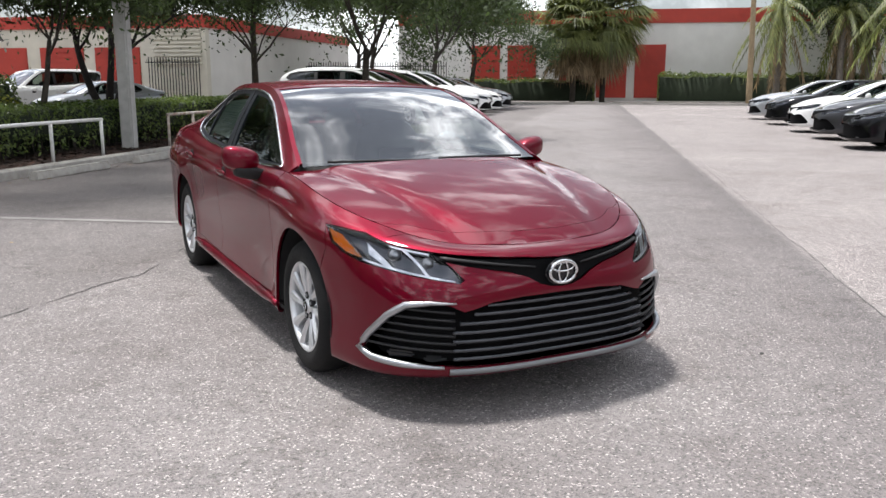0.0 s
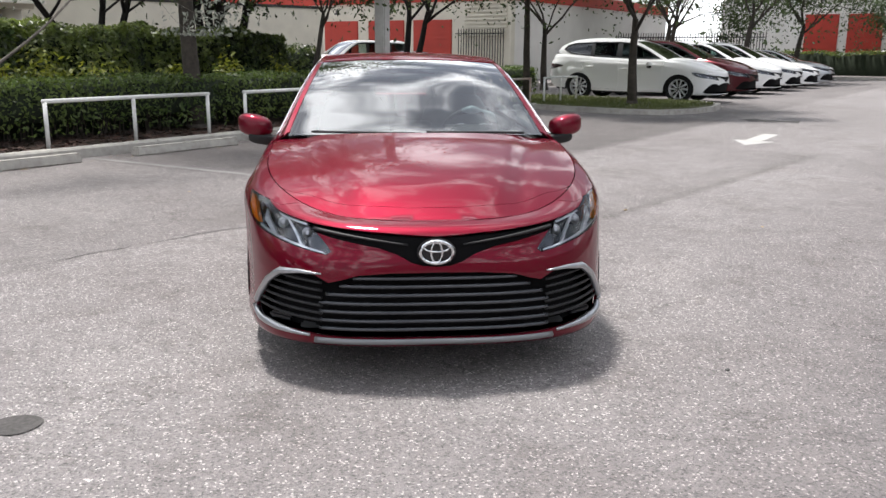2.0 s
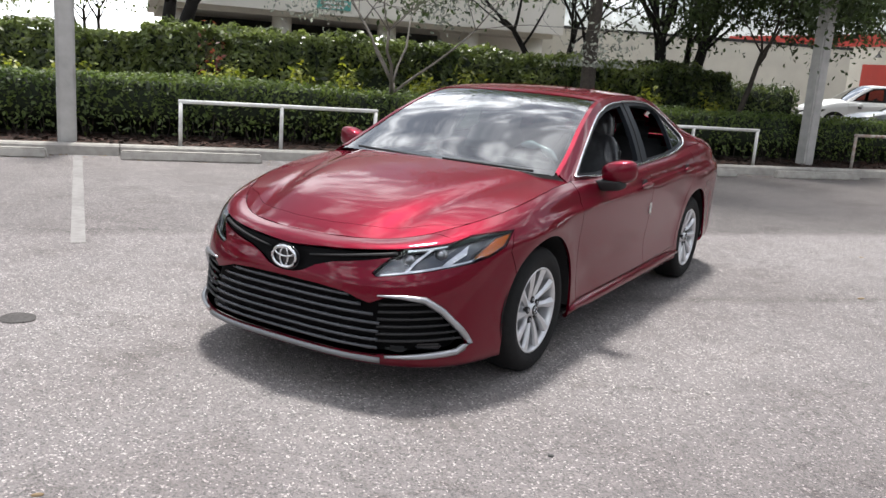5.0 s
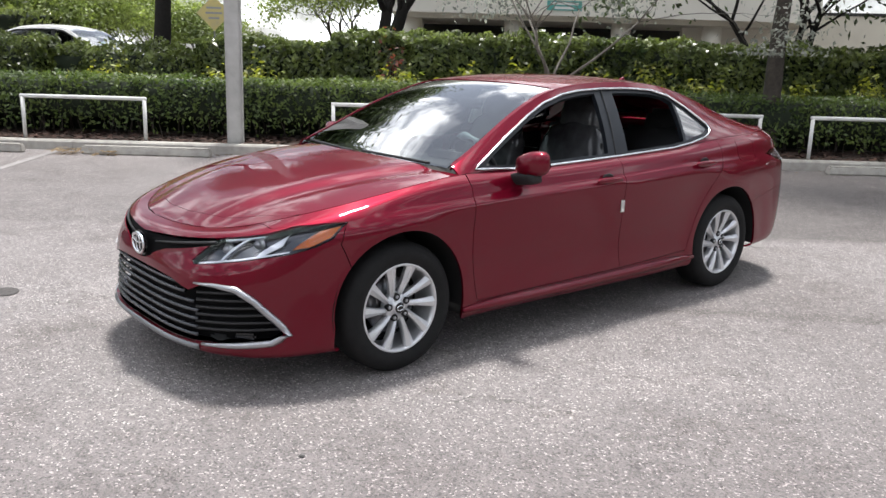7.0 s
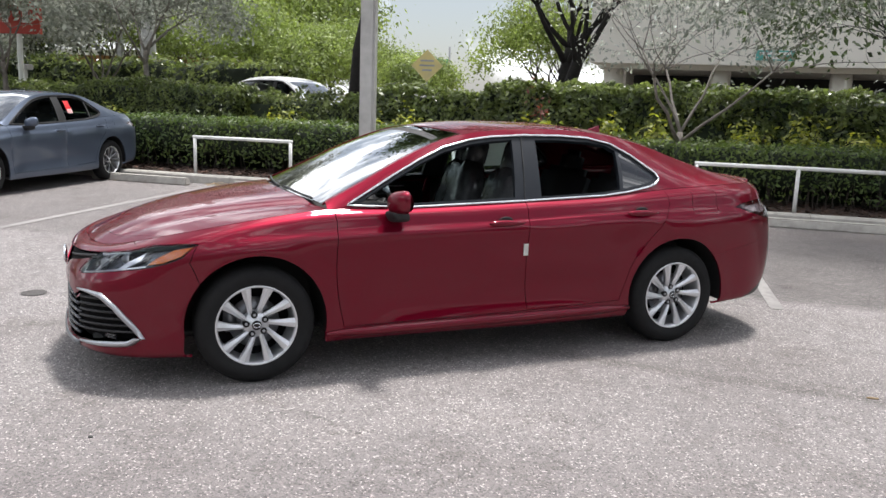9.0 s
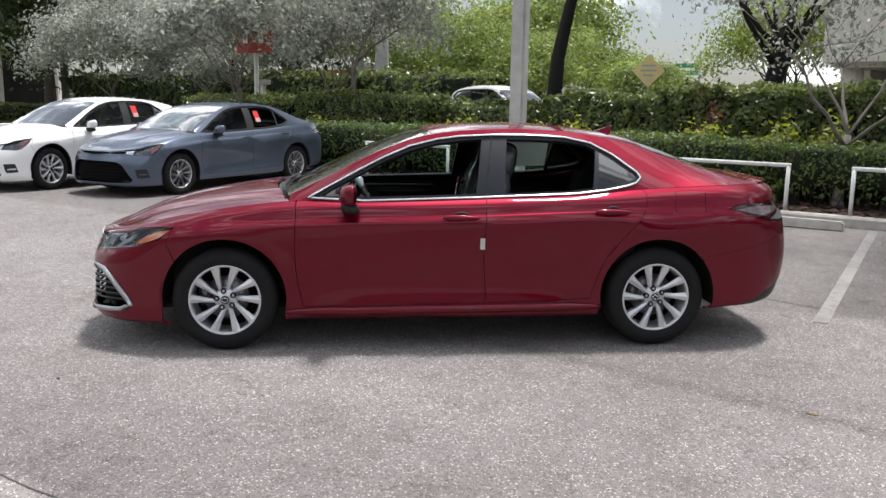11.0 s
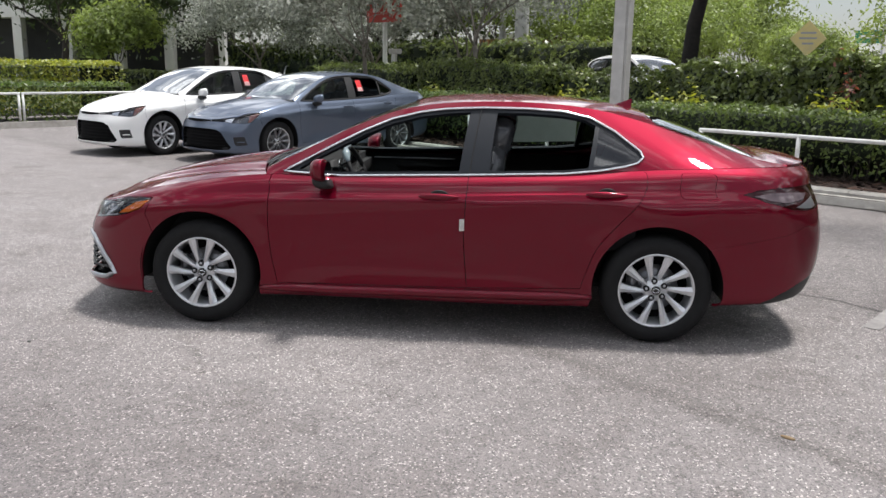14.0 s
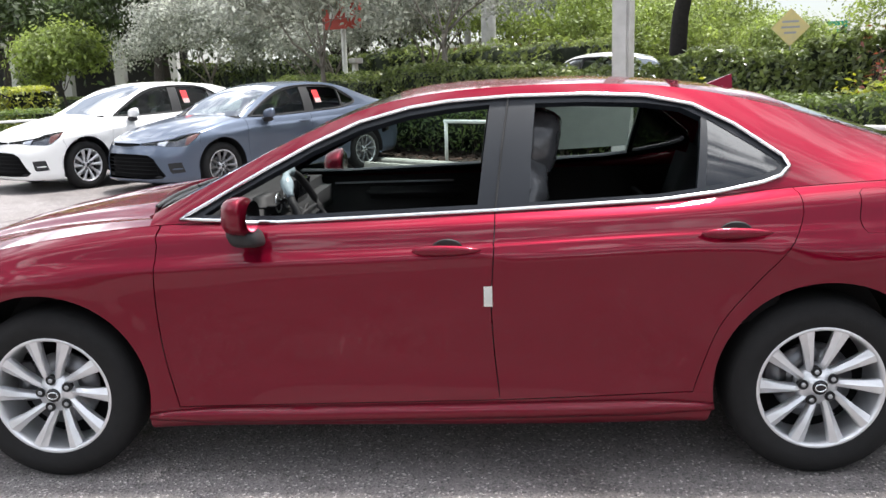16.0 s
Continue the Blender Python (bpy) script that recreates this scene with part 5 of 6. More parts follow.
pebble("stone", (1.385, -2.295, 20), (0.014, 0.011, 0.008), SEAM, "small dark stone lying on the asphalt", "stone")
pebble("dry_leaf", (2.20, 1.82, 50), (0.035, 0.016, 0.006), FROND_DRY, "dry brown leaf lying on the asphalt", "leaf")
pebble("stone", (3.35, -2.4, 60), (0.016, 0.012, 0.009), SEAM, "small dark stone lying on the asphalt", "stone")
for i in range(4):
    pebble("dry_leaf", (rng.uniform(-3, 5), rng.uniform(-4, 4), rng.uniform(0, 180)), (0.022, 0.012, 0.005), FROND_DRY, "dry brown leaf lying on the asphalt", "leaf")

# ---- kerb, stops, rails ----
def kerb_run(name, pts, width=0.17, height=0.15):
    p = np.array(dense([np.array(q, float) for q in pts], 0.3, False))
    t = np.gradient(p, axis=0)
    t /= np.linalg.norm(t, axis=1)[:, None]
    nrm = np.stack([-t[:, 1], t[:, 0]], 1)
    prof = [(0, -0.02), (0.012, height - 0.03), (0.035, height - 0.004), (width - 0.01, height), (width, -0.02)]
    v, f = [], []
    k = len(prof)
    for q, m in zip(p, nrm):
        v += [(q[0] + m[0] * d, q[1] + m[1] * d, z + rng.normal(0, 0.0012)) for d, z in prof]
    for i in range(len(p) - 1):
        f += [(i * k + j, (i + 1) * k + j, (i + 1) * k + j + 1, i * k + j + 1) for j in range(k - 1)]
    ob = mesh_part(name, v, f, CONCRETE, smooth=False)
    ob.matrix_world = KERB
    return tagged(ob, kind="structure")


u = -18.0
while u < 15.2:
    kerb_run("kerb", [(u + 0.006, 7.08), (min(u + 3.05, 15.3) - 0.006, 7.08)])
    u += 3.05
ISLAND = [(15.35, 7.25), (15.2, 6.2), (15.0, 4.6), (15.3, 3.75), (16.2, 3.3), (17.5, 3.2), (18.9, 3.5), (19.7, 4.3), (19.9, 5.6), (19.9, 9.5)]
kerb_run("island_kerb", ISLAND[::-1], 0.16, 0.13)
ob = mesh_part("island_turf", [(u, v, 0.125) for u, v in ISLAND] + [(15.4, 9.5, 0.125)], [tuple(range(len(ISLAND) + 1))], TURF)
ob.matrix_world = KERB
tagged(ob, kind="structure")
kerb_run("far_kerb", [(50, -60), (50, 10), (47, 14), (24, 14)])
kerb_run("side_kerb", [(-17.2, -9), (-17.2, 7.0)][::-1])
ob = mesh_part("planting_bed", [(u, v, z) for u in (-17.9, 15.3) for v, z in ((7.22, 0.115), (7.9, 0.14), (13, 0.16), (20, 0.05))], [(0, 4, 5, 1), (1, 5, 6, 2), (2, 6, 7, 3)], SOIL)
ob.matrix_world = KERB
tagged(ob, kind="structure")


def chips(name, n, area, mat, size, kind="stuff", label="", zf=None, up=0.5):
    """Many small flat flakes strewn over a strip of the lot."""
    u, v = rng.uniform(area[0], area[1], n), rng.uniform(area[2], area[3], n)
    vs, fs = [], []
    for a, b in zip(u, v):
        w, h, t = size * rng.uniform(0.5, 1.4), size * rng.uniform(0.25, 0.6), rng.uniform(0, 6.28)
        z = (zf(a, b) if zf else 0.0) + rng.uniform(0, up * size)
        ca, sa, k = math.cos(t), math.sin(t), len(vs)
        tilt = rng.uniform(-0.5, 0.5)
        for x, y in ((-w, -h), (w, -h * 0.4), (w * 0.7, h), (-w * 0.8, h * 0.7)):
            vs.append((a + ca * x - sa * y, b + sa * x + ca * y, z + tilt * y + 0.3 * tilt * x))
        fs.append((k, k + 1, k + 2, k + 3))
    ob = mesh_part(name, vs, fs, mat)
    ob.matrix_world = KERB
    return tagged(ob, label, "", "", kind)


chips("mulch_chips", 9000, (-12, 15.2, 7.27, 8.3), MULCH, 0.05, zf=lambda a, b: 0.118 + 0.036 * (b - 7.22), label="dark reddish brown bark mulch under the hedge")
chips("leaf_litter", 120, (-5.9, -4.9, 6.5, 6.95), FROND_DRY, 0.05, label="heap of dry brown leaves against the wheel stop", zf=lambda a, b: 0.02 * (1 + math.sin(a * 9)), up=1.4)
chips("leaf_litter", 260, (-14, 14, 6.55, 7.05), FROND_DRY, 0.03, label="scattered dry leaves along the kerb", up=0.3)


def wheel_stop(u, v):
    bm = bmesh.new()
    add_box(bm, (1.88, 0.16, 0.125), Matrix(), 0.018)
    for q in bm.verts:
        if q.co.z > 0:
            q.co.y *= 0.72
            q.co.x *= 0.985
        q.co += Vector((0, 0, 0.0625)) + noise.noise_vector(q.co * 3 + Vector((u, v, 0))) * 0.004
    ob = part("wheel_stop", bm, CONCRETE, smooth=False)
    ob.matrix_world = lot(u, v, 0, 1.0 * math.sin(u * 7))
    tagged(ob, "pale weathered concrete wheel stop before the kerb", "wheel stop", "wheel stops along the kerb")


for i in range(-2, 6):
    wheel_stop(-1.8 + 2.72 * i - (0.05 if i else 0), 6.72)


def rail(u0, u1, mid=True, v=7.35, top=0.80, mat=RAIL_MAT):
    ln = u1 - u0
    rl = thing("guard_rail", "low white painted steel pipe rail before the hedge", "rail", lot(u0, v, 0.11), "guard rails along the kerb")
    mesh_part("top_bar", *tube([(-0.03, 0, top - 0.14), (ln * 0.5, 0, top - 0.137), (ln + 0.03, 0, top - 0.14)], 0.030, 10), mat, rl, smooth=True)
    for x in (0, ln * 0.5, ln) if mid else (0, ln):
        mesh_part("post", *tube([(x, 0, 0.0), (x, 0, top - 0.14)], 0.029, 10), mat, rl, smooth=True)
    return rl


rail(-6.62, -4.79, False)
rail(-1.94, 0.93), rail(1.77, 4.55), rail(5.35, 8.10)
rail(10.40, 12.45, mat=RUST_RAIL), rail(13.35, 15.40, mat=RUST_RAIL), rail(16.2, 18.2, mat=RAIL_MAT)
for a in (-3.4, 3.1):
    rail(0, 6.4, True, 0).matrix_world = lot(-18.0, a + 0.35, 0.11, 90)
bpy.context.view_layer.update()


# ---- planting ----
def leaf_cloud(points, normals, size, flat=0.35, droop=0.0):
    """A leaf at each point: a folded diamond that faces roughly along its normal."""
    n = len(points)
    nr = normals + rng.normal(0, flat, (n, 3))
    nr /= np.linalg.norm(nr, axis=1)[:, None]
    a = rng.normal(0, 1, (n, 3))
    a[:, 2] -= droop
    t = a - nr * np.sum(a * nr, 1)[:, None]
    t /= np.maximum(np.linalg.norm(t, axis=1), 1e-6)[:, None]
    b = np.cross(nr, t)
    s = size * rng.uniform(0.6, 1.35, (n, 1))
    v = np.stack([points - t * s * 0.5, points + b * s * 0.24 + nr * s * 0.05, points + t * s * 0.55, points - b * s * 0.24 + nr * s * 0.05], 1).reshape(-1, 3)
    f = np.arange(n * 4).reshape(-1, 4)
    return v, f


def quick(name, v, f, mat, parent=None, label="", smooth=False):
    me = bpy.data.meshes.new(name)
    nv, nf, k = len(v), len(f), f.shape[1]
    me.vertices.add(nv)
    me.vertices.foreach_set("co", np.asarray(v, np.float32).ravel())
    me.loops.add(nf * k)
    me.loops.foreach_set("vertex_index", np.asarray(f, np.int32).ravel())
    me.polygons.add(nf)
    me.polygons.foreach_set("loop_start", np.arange(nf, dtype=np.int32) * k)
    me.update(calc_edges=True)
    me.materials.append(mat)
    ob = new(name, me)
    if parent:
        ob.parent = parent
    if label:
        tagged(ob, label)
    return ob


def hedge(name, u0, u1, v0, v1, h, mat, size, density, label, rough=0.06, base=0.14, gaps=0.0, twigs=0):
    """A clipped hedge: a solid core coloured near-black for the shade inside, with leaves all over its top and sides,
    ragged along the edges.
    """
    hd = thing(name, label, "hedge", lot(u0, v0), "")
    ln, dp = u1 - u0, v1 - v0
    nx = max(4, int(ln / 0.25))
    wob = lambda x, y: rough * (1.2 * noise.noise(Vector((x * 0.9 + u0, y * 1.3, h))) + 0.9 * noise.noise(Vector((x * 3.1, y * 3 + v0, 2))))
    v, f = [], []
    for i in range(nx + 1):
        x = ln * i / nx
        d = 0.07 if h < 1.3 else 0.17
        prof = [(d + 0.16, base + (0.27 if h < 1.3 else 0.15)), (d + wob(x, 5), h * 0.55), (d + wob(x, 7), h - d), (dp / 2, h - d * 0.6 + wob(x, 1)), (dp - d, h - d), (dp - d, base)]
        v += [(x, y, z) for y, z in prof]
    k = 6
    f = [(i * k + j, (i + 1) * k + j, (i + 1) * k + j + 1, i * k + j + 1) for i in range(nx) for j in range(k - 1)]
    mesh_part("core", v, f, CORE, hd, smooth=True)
    n1, n2, n3 = int(ln * (h - base) * density), int(ln * dp * density), int(dp * h * density)
    x = rng.uniform(0, ln, n1)
    z = base + 0.05 + (h - base - 0.05) * rng.uniform(0, 1, n1) ** (0.62 if gaps else 0.95)
    front = np.stack([x, np.array([wob(a, 3 + c) for a, c in zip(x, z)]) + rng.uniform(-0.02, 0.07, n1) + 0.10 * np.clip((0.5 - z) * 1.2, 0, 1), z], 1)
    x, y = rng.uniform(0, ln, n2), rng.uniform(0, dp, n2)
    top = np.stack([x, y, h + np.array([wob(a, b) for a, b in zip(x, y)]) + rng.uniform(-0.07, 0.05, n2) + (rng.uniform(0, 1, n2) > 0.985) * rng.uniform(0, 0.12, n2)], 1)
    ends = []
    for xe, s in ((0, -1), (ln, 1)):
        e = np.stack([np.full(n3, xe) + rng.uniform(-0.05, 0.05, n3), rng.uniform(0, dp, n3), base + (h - base) * rng.uniform(0, 1, n3)], 1)
        ends.append((e, np.tile((s, 0, 0.3), (n3, 1))))
    pts = np.concatenate([front, top] + [e[0] for e in ends])
    nrm = np.concatenate([np.tile((0, -1, 0.45), (n1, 1)), np.tile((0, -0.15, 1), (n2, 1))] + [e[1] for e in ends])
    lv = quick("leaves", *leaf_cloud(pts, nrm, size, 0.6), mat, hd)
    lv["kind"] = "stuff"
    if twigs:
        vs, fs = [], []
        for i in range(twigs):
            x, y = rng.uniform(0, ln), rng.uniform(0.1, dp * 0.6)
            a, b = tube([(x, y, base - 0.06), (x + rng.normal(0, 0.05), y + rng.normal(0, 0.04), base + 0.2), (x + rng.normal(0, 0.10), y + rng.normal(0, 0.06) - 0.05, base + 0.5)], [0.010, 0.008, 0.004], 5)
            fs += [tuple(q + len(vs) for q in t) for t in b]
            vs += a
        mesh_part("stem", vs, fs, BARK, hd)["kind"] = "stuff"
    return hd


hedge("clipped_hedge", -12.5, 0.6, 8.0, 9.0, 1.04, LEAF_LOW, 0.075, 520, "clipped low green hedge in a mulch bed", 0.06, gaps=1.0, twigs=260)
hedge("clipped_hedge", 0.6, 14.5, 8.0, 9.0, 1.00, LEAF_LOW, 0.075, 480, "clipped low green hedge in a mulch bed", 0.06, gaps=1.0, twigs=260)
hedge("clipped_hedge", 14.5, 20.0, 9.6, 10.5, 0.95, LEAF_LOW, 0.085, 300, "clipped low green hedge behind the island", 0.05)
hedge("tall_hedge", -2.4, 3.6, 11.2, 12.6, 1.86, LEAF_TALL, 0.13, 560, "tall dark glossy shrub hedge under the trees", 0.16)
hedge("tall_hedge", 9.6, 15.7, 15.0, 16.2, 1.5, LEAF_TALL, 0.12, 220, "dark green shrub hedge by the storage building", 0.16)
hedge("tall_hedge", 3.4, 10.5, 11.4, 12.8, 1.80, LEAF_TALL, 0.13, 540, "tall dark glossy shrub hedge under the trees", 0.18)
hedge("tall_hedge", -5.2, -2.3, 11.6, 12.9, 1.70, LEAF_TALL, 0.12, 560, "tall dark green shrub hedge behind the clipped hedge", 0.14)
hedge("tall_hedge", -8.2, -5.1, 12.0, 13.2, 1.45, LEAF_TALL, 0.12, 480, "open dark green shrub hedge behind the clipped hedge", 0.30)
hedge("tall_hedge", -12.5, -8.4, 11.6, 12.9, 1.66, LEAF_TALL, 0.10, 560, "dark green shrub hedge behind the clipped hedge", 0.14)
hedge("rounded_hedge", -17.0, -12.8, 11.5, 13.5, 1.55, LEAF_TALL, 0.10, 300, "rounded dark green clipped bush hedge", 0.12)
hedge("square_hedge", -24.5, -21.5, 3.4, 7.7, 1.5, LEAF_LIME, 0.11, 240, "yellow green clipped block hedge beyond the rail", 0.05, 0.05)
hedge("square_hedge", -20.6, -18.7, 1.0, 6.6, 0.95, LEAF_LOW, 0.10, 220, "low green clipped hedge beyond the rail", 0.05, 0.05)
hedge("shrub_row", -40.0, -13.0, 22.5, 24.1, 2.5, LEAF_TALL, 0.2, 110, "dark green shrub border behind the grey trees", 0.35, 0.03)
hedge("far_hedge", -70.0, -26.0, 20.0, 21.5, 0.9, LEAF_TALL, 0.22, 60, "distant low dark green hedge across the lawn", 0.08, 0.03)
ob = mesh_part("lawn", [(u, v, 0.02) for u, v in ((-90, 6.0), (-18.2, 6.0), (-18.2, 20), (-90, 40))], [(0, 1, 2, 3)], GRASS)
ob.matrix_world = KERB
tagged(ob, kind="structure")


def bush(u, v, h, w, mat, n=520, size=0.11, z=0.15):
    b = thing("croton_bush", "leafy yellow green shrub between the two hedges" if mat is LEAF_LIME else "red leaved shrub before the tall hedge", "shrub", lot(u, v, z), "shrubs between the hedges")
    d = rng.normal(0, 1, (n, 3))
    d /= np.linalg.norm(d, axis=1)[:, None]
    r = rng.uniform(0.45, 1.05, (n, 1)) * (1 + 0.25 * np.sin(d[:, :1] * 5 + u) + 0.2 * np.cos(d[:, 1:2] * 7))
    p = d * r * np.array([w, w * 0.8, h * 0.5]) + np.array([0, 0, h * 0.52])
    p[:, 2] = np.maximum(p[:, 2], 0.05)
    quick("leaves", *leaf_cloud(p, d + np.array([0, 0, 0.4]), size, 0.6), mat, b)["kind"] = "stuff"
    vs, fs = [], []
    for i in range(6):
        a = rng.uniform(0, 6.28)
        q, g = tube([(0, 0, -0.1), (0.3 * w * math.cos(a), 0.3 * w * math.sin(a), h * 0.4), (0.6 * w * math.cos(a), 0.6 * w * math.sin(a), h * 0.8)], [0.012, 0.009, 0.004], 5)
        fs += [tuple(k + len(vs) for k in t) for t in g]
        vs += q
    mesh_part("stem_clump", vs, fs, BARK, b)


for u, v, h, w in ((-10.5, 10.2, 1.0, 0.5), (-6.4, 10.1, 1.15, 0.55), (-4.4, 10.3, 1.0, 0.5), (-3.6, 10.0, 1.1, 0.5), (-1.1, 10.0, 1.2, 0.45), (0.1, 10.1, 1.15, 0.5), (1.0, 10.0, 1.2, 0.5), (2.6, 10.1, 1.25, 0.5), (3.5, 10.2, 1.35, 0.4), (4.5, 10.1, 1.2, 0.55), (6.3, 10.2, 1.1, 0.5), (7.5, 10.1, 1.2, 0.45), (9.2, 10.3, 1.1, 0.5)):
    bush(u, v, h, w, LEAF_LIME)
bush(-1.3, 10.9, 1.75, 0.28, LEAF_RED, 110, 0.10)


def tree(name, at, label, h, trunk, spread, leaves, leaf_size, mat, bark, forks=5, low=0.42, lean=(0, 0), stems=1, crown_h=None, seed=0, depth=3, clump=0.75, z=0.1, hang=0.0):
    """A tapered trunk that forks into limbs and twigs, with leaves gathered in clumps at their tips."""
    r = np.random.default_rng(seed + 11)
    tr = thing(name, label, "tree", at @ pose(0, 0, z))
    vs, fs, tips = [], [], []

    def limb(p, d, ln, rad, level, holder):
        pts, rads = [p], [rad]
        k = 6 if level == 0 else 4
        for i in range(k):
            d = (d + Vector(r.normal(0, 0.06 + 0.07 * level, 3)) + Vector((0, 0, 0.05 if level else 0))).normalized()
            p = p + d * ln / k
            pts.append(p)
            rads.append(rad * (1 - 0.45 * (i + 1) / k))
        q, g = tube(pts, rads, 9 if level == 0 else (6 if level == 1 else 4))
        holder[1].extend([tuple(a + len(holder[0]) for a in t) for t in g])
        holder[0].extend(q)
        if level >= depth:
            tips.append(p)
            return
        for i in range(forks if level else forks + 1):
            a = 2 * math.pi * (i + r.uniform(0, 0.7)) / (forks if level else forks + 1)
            s = r.uniform(0.35, 0.95) if level else r.uniform(0.45, 0.85)
            nd = (d * (1.15 - s * 0.5) + Vector((math.cos(a) * s, math.sin(a) * s, 0.12 * r.uniform(-0.6, 1.2)))).normalized()
            start = pts[-1] if (level or i < 3) else pts[-2]
            limb(start, nd, spread * (0.62, 0.5, 0.4)[min(level, 2)] * r.uniform(0.75, 1.2), rads[-1] * r.uniform(0.5, 0.78), level + 1, holder)
    for s in range(stems):
        a = 2 * math.pi * s / max(stems, 1) + seed
        off = Vector((math.cos(a), math.sin(a), 0)) * (trunk * 1.1 if stems > 1 else 0)
        tilt = Vector((lean[0] + (0.28 * math.cos(a) if stems > 1 else 0), lean[1] + (0.28 * math.sin(a) if stems > 1 else 0), 1)).normalized()
        tv, tf = [], []
        q, g = tube([off * 1.0 - Vector((0, 0, 0.3)), off + Vector((0, 0, 0.12))], [trunk * 1.45, trunk * 1.05], 10)
        tf += [tuple(k + len(tv) for k in t) for t in g]
        tv += q
        limb(off + Vector((0, 0, 0.05)), tilt, h * low, trunk, 0, (tv, tf))
        mesh_part("trunk", tv, tf, bark, tr, smooth=True)
    if leaves and tips:
        t = np.array([tuple(p) for p in tips])
        c = t[r.integers(0, len(t), leaves)]
        o = r.normal(0, clump, (leaves, 3)) * np.array([1, 1, 0.62])
        p = c + o
        p[:, 2] -= r.exponential(hang, leaves) * (0.4 + 0.6 * np.sin(7 * c[:, 0] + 5 * c[:, 1])) if hang else 0
        p[:, 2] = np.maximum(p[:, 2], 1.6)
        quick("crown", *leaf_cloud(p, o / clump + np.array([0, 0, 0.7]), leaf_size, 0.7, 0.3), mat, tr)["kind"] = "stuff"
    return tr


oak = "oak tree with dark leaves standing in the planting bed"
tree("oak_tree", lot(5.0, 8.2), oak, 8.5, 0.16, 3.4, 20000, 0.13, LEAF_OAK, BARK, 4, 0.46, (0.03, 0), seed=1, clump=0.6)
tree("oak_tree", lot(-1.86, 17.1), "dark double trunked tree behind the tall hedge", 8.0, 0.24, 3.0, 30000, 0.125, LEAF_GREY, BARK_DARK, 4, 0.36, stems=2, clump=0.5, seed=2)
tree("bare_tree", lot(1.45, 8.3), "pale sparse tree with bare spreading branches", 5.2, 0.085, 2.7, 9000, 0.085, LEAF_GREY, BARK_GREY, 4, 0.20, seed=5, depth=3, clump=0.30)
tree("oak_tree", lot(-7.65, 16.7), "tall dark leaning tree behind the clipped hedge", 10.5, 0.25, 3.4, 22000, 0.26, LEAF_OAK, BARK_DARK, 3, 0.50, (0.26, 0.0), seed=4, clump=0.7)
tree("oak_tree", lot(10.2, 13.6), "many stemmed dark tree behind the tall hedge", 7.5, 0.15, 3.0, 20000, 0.14, LEAF_OAK, BARK_DARK, 4, 0.36, stems=3, seed=6, clump=0.5)
tree("oak_tree", lot(7.9, 15.0), "many stemmed dark tree behind the tall hedge", 7.0, 0.12, 2.8, 10000, 0.17, LEAF_OAK, BARK_DARK, 4, 0.38, stems=3, seed=7)
tree("oak_tree", lot(12.6, 16.4), "many stemmed dark tree behind the tall hedge", 7.5, 0.13, 2.8, 11000, 0.17, LEAF_OAK, BARK_DARK, 4, 0.38, stems=3, seed=17)
tree("oak_tree", lot(20.8, 15.5), "many stemmed tree before the storage building", 8.0, 0.15, 3.0, 26000, 0.17, LEAF_OAK, BARK_DARK, 4, 0.36, stems=3, seed=8, clump=0.55)
tree("island_oak", lot(16.9, 5.1), "oak tree with forked limbs on the grass island", 7.0, 0.14, 3.2, 46000, 0.135, LEAF_OAK, BARK, 4, 0.31, (0.02, -0.03), seed=9, clump=0.42, hang=0.4)
tree("oak_tree", lot(25.5, 12.2), "slim oak tree behind the parked cars", 8.0, 0.14, 3.2, 36000, 0.155, LEAF_OAK, BARK, 4, 0.29, seed=10, clump=0.45, hang=0.4)
tree("oak_tree", lot(8.9, 9.3), "slim oak tree by the lamp post with low leaves", 5.4, 0.075, 2.1, 42000, 0.115, LEAF_OAK, BARK, 4, 0.40, (0.30, -0.10), seed=12, clump=0.40, hang=0.3)
tree("oak_tree", lot(17.3, 8.5), "slim oak tree behind the island rail", 8.0, 0.11, 2.9, 22000, 0.14, LEAF_OAK, BARK, 4, 0.50, seed=18, clump=0.5, hang=0.3)
tree("oak_tree", lot(50, 8.2), "distant dark oak tree before the shutters", 8.0, 0.2, 3.4, 24000, 0.19, LEAF_OAK, BARK, 4, 0.36, seed=73, clump=0.6, hang=1.0)
tree("oak_tree", lot(58, -15.5), "distant dark tree among the feather palms", 8.5, 0.24, 3.6, 20000, 0.2, LEAF_OAK, BARK, 4, 0.42, seed=74, clump=0.6, hang=1.0)
tree("oak_tree", lot(40, 8.5), "distant oak tree before the fence", 8.5, 0.2, 3.6, 24000, 0.19, LEAF_OAK, BARK, 4, 0.34, seed=13, clump=0.6, hang=0.2)
tree("oak_tree", lot(44, 14), "distant oak tree before the fence", 8.5, 0.2, 3.8, 22000, 0.19, LEAF_OAK, BARK, 4, 0.34, seed=14, clump=0.6, hang=0.2)
tree("oak_tree", lot(33, 10), "distant oak tree before the fence", 8.0, 0.16, 3.4, 24000, 0.18, LEAF_OAK, BARK, 4, 0.34, seed=15, clump=0.55, hang=0.2)
tree("silver_tree", lot(-14.3, 11.3), "low spreading tree with silver grey leaves", 4.6, 0.09, 1.9, 8000, 0.15, LEAF_GREY, BARK_GREY, 4, 0.42, seed=26, clump=0.36)
tree("silver_tree", lot(-11.0, 12.2), "low spreading tree with silver grey leaves", 5.0, 0.10, 2.1, 15000, 0.11, LEAF_GREY, BARK_GREY, 4, 0.46, seed=28, clump=0.36)
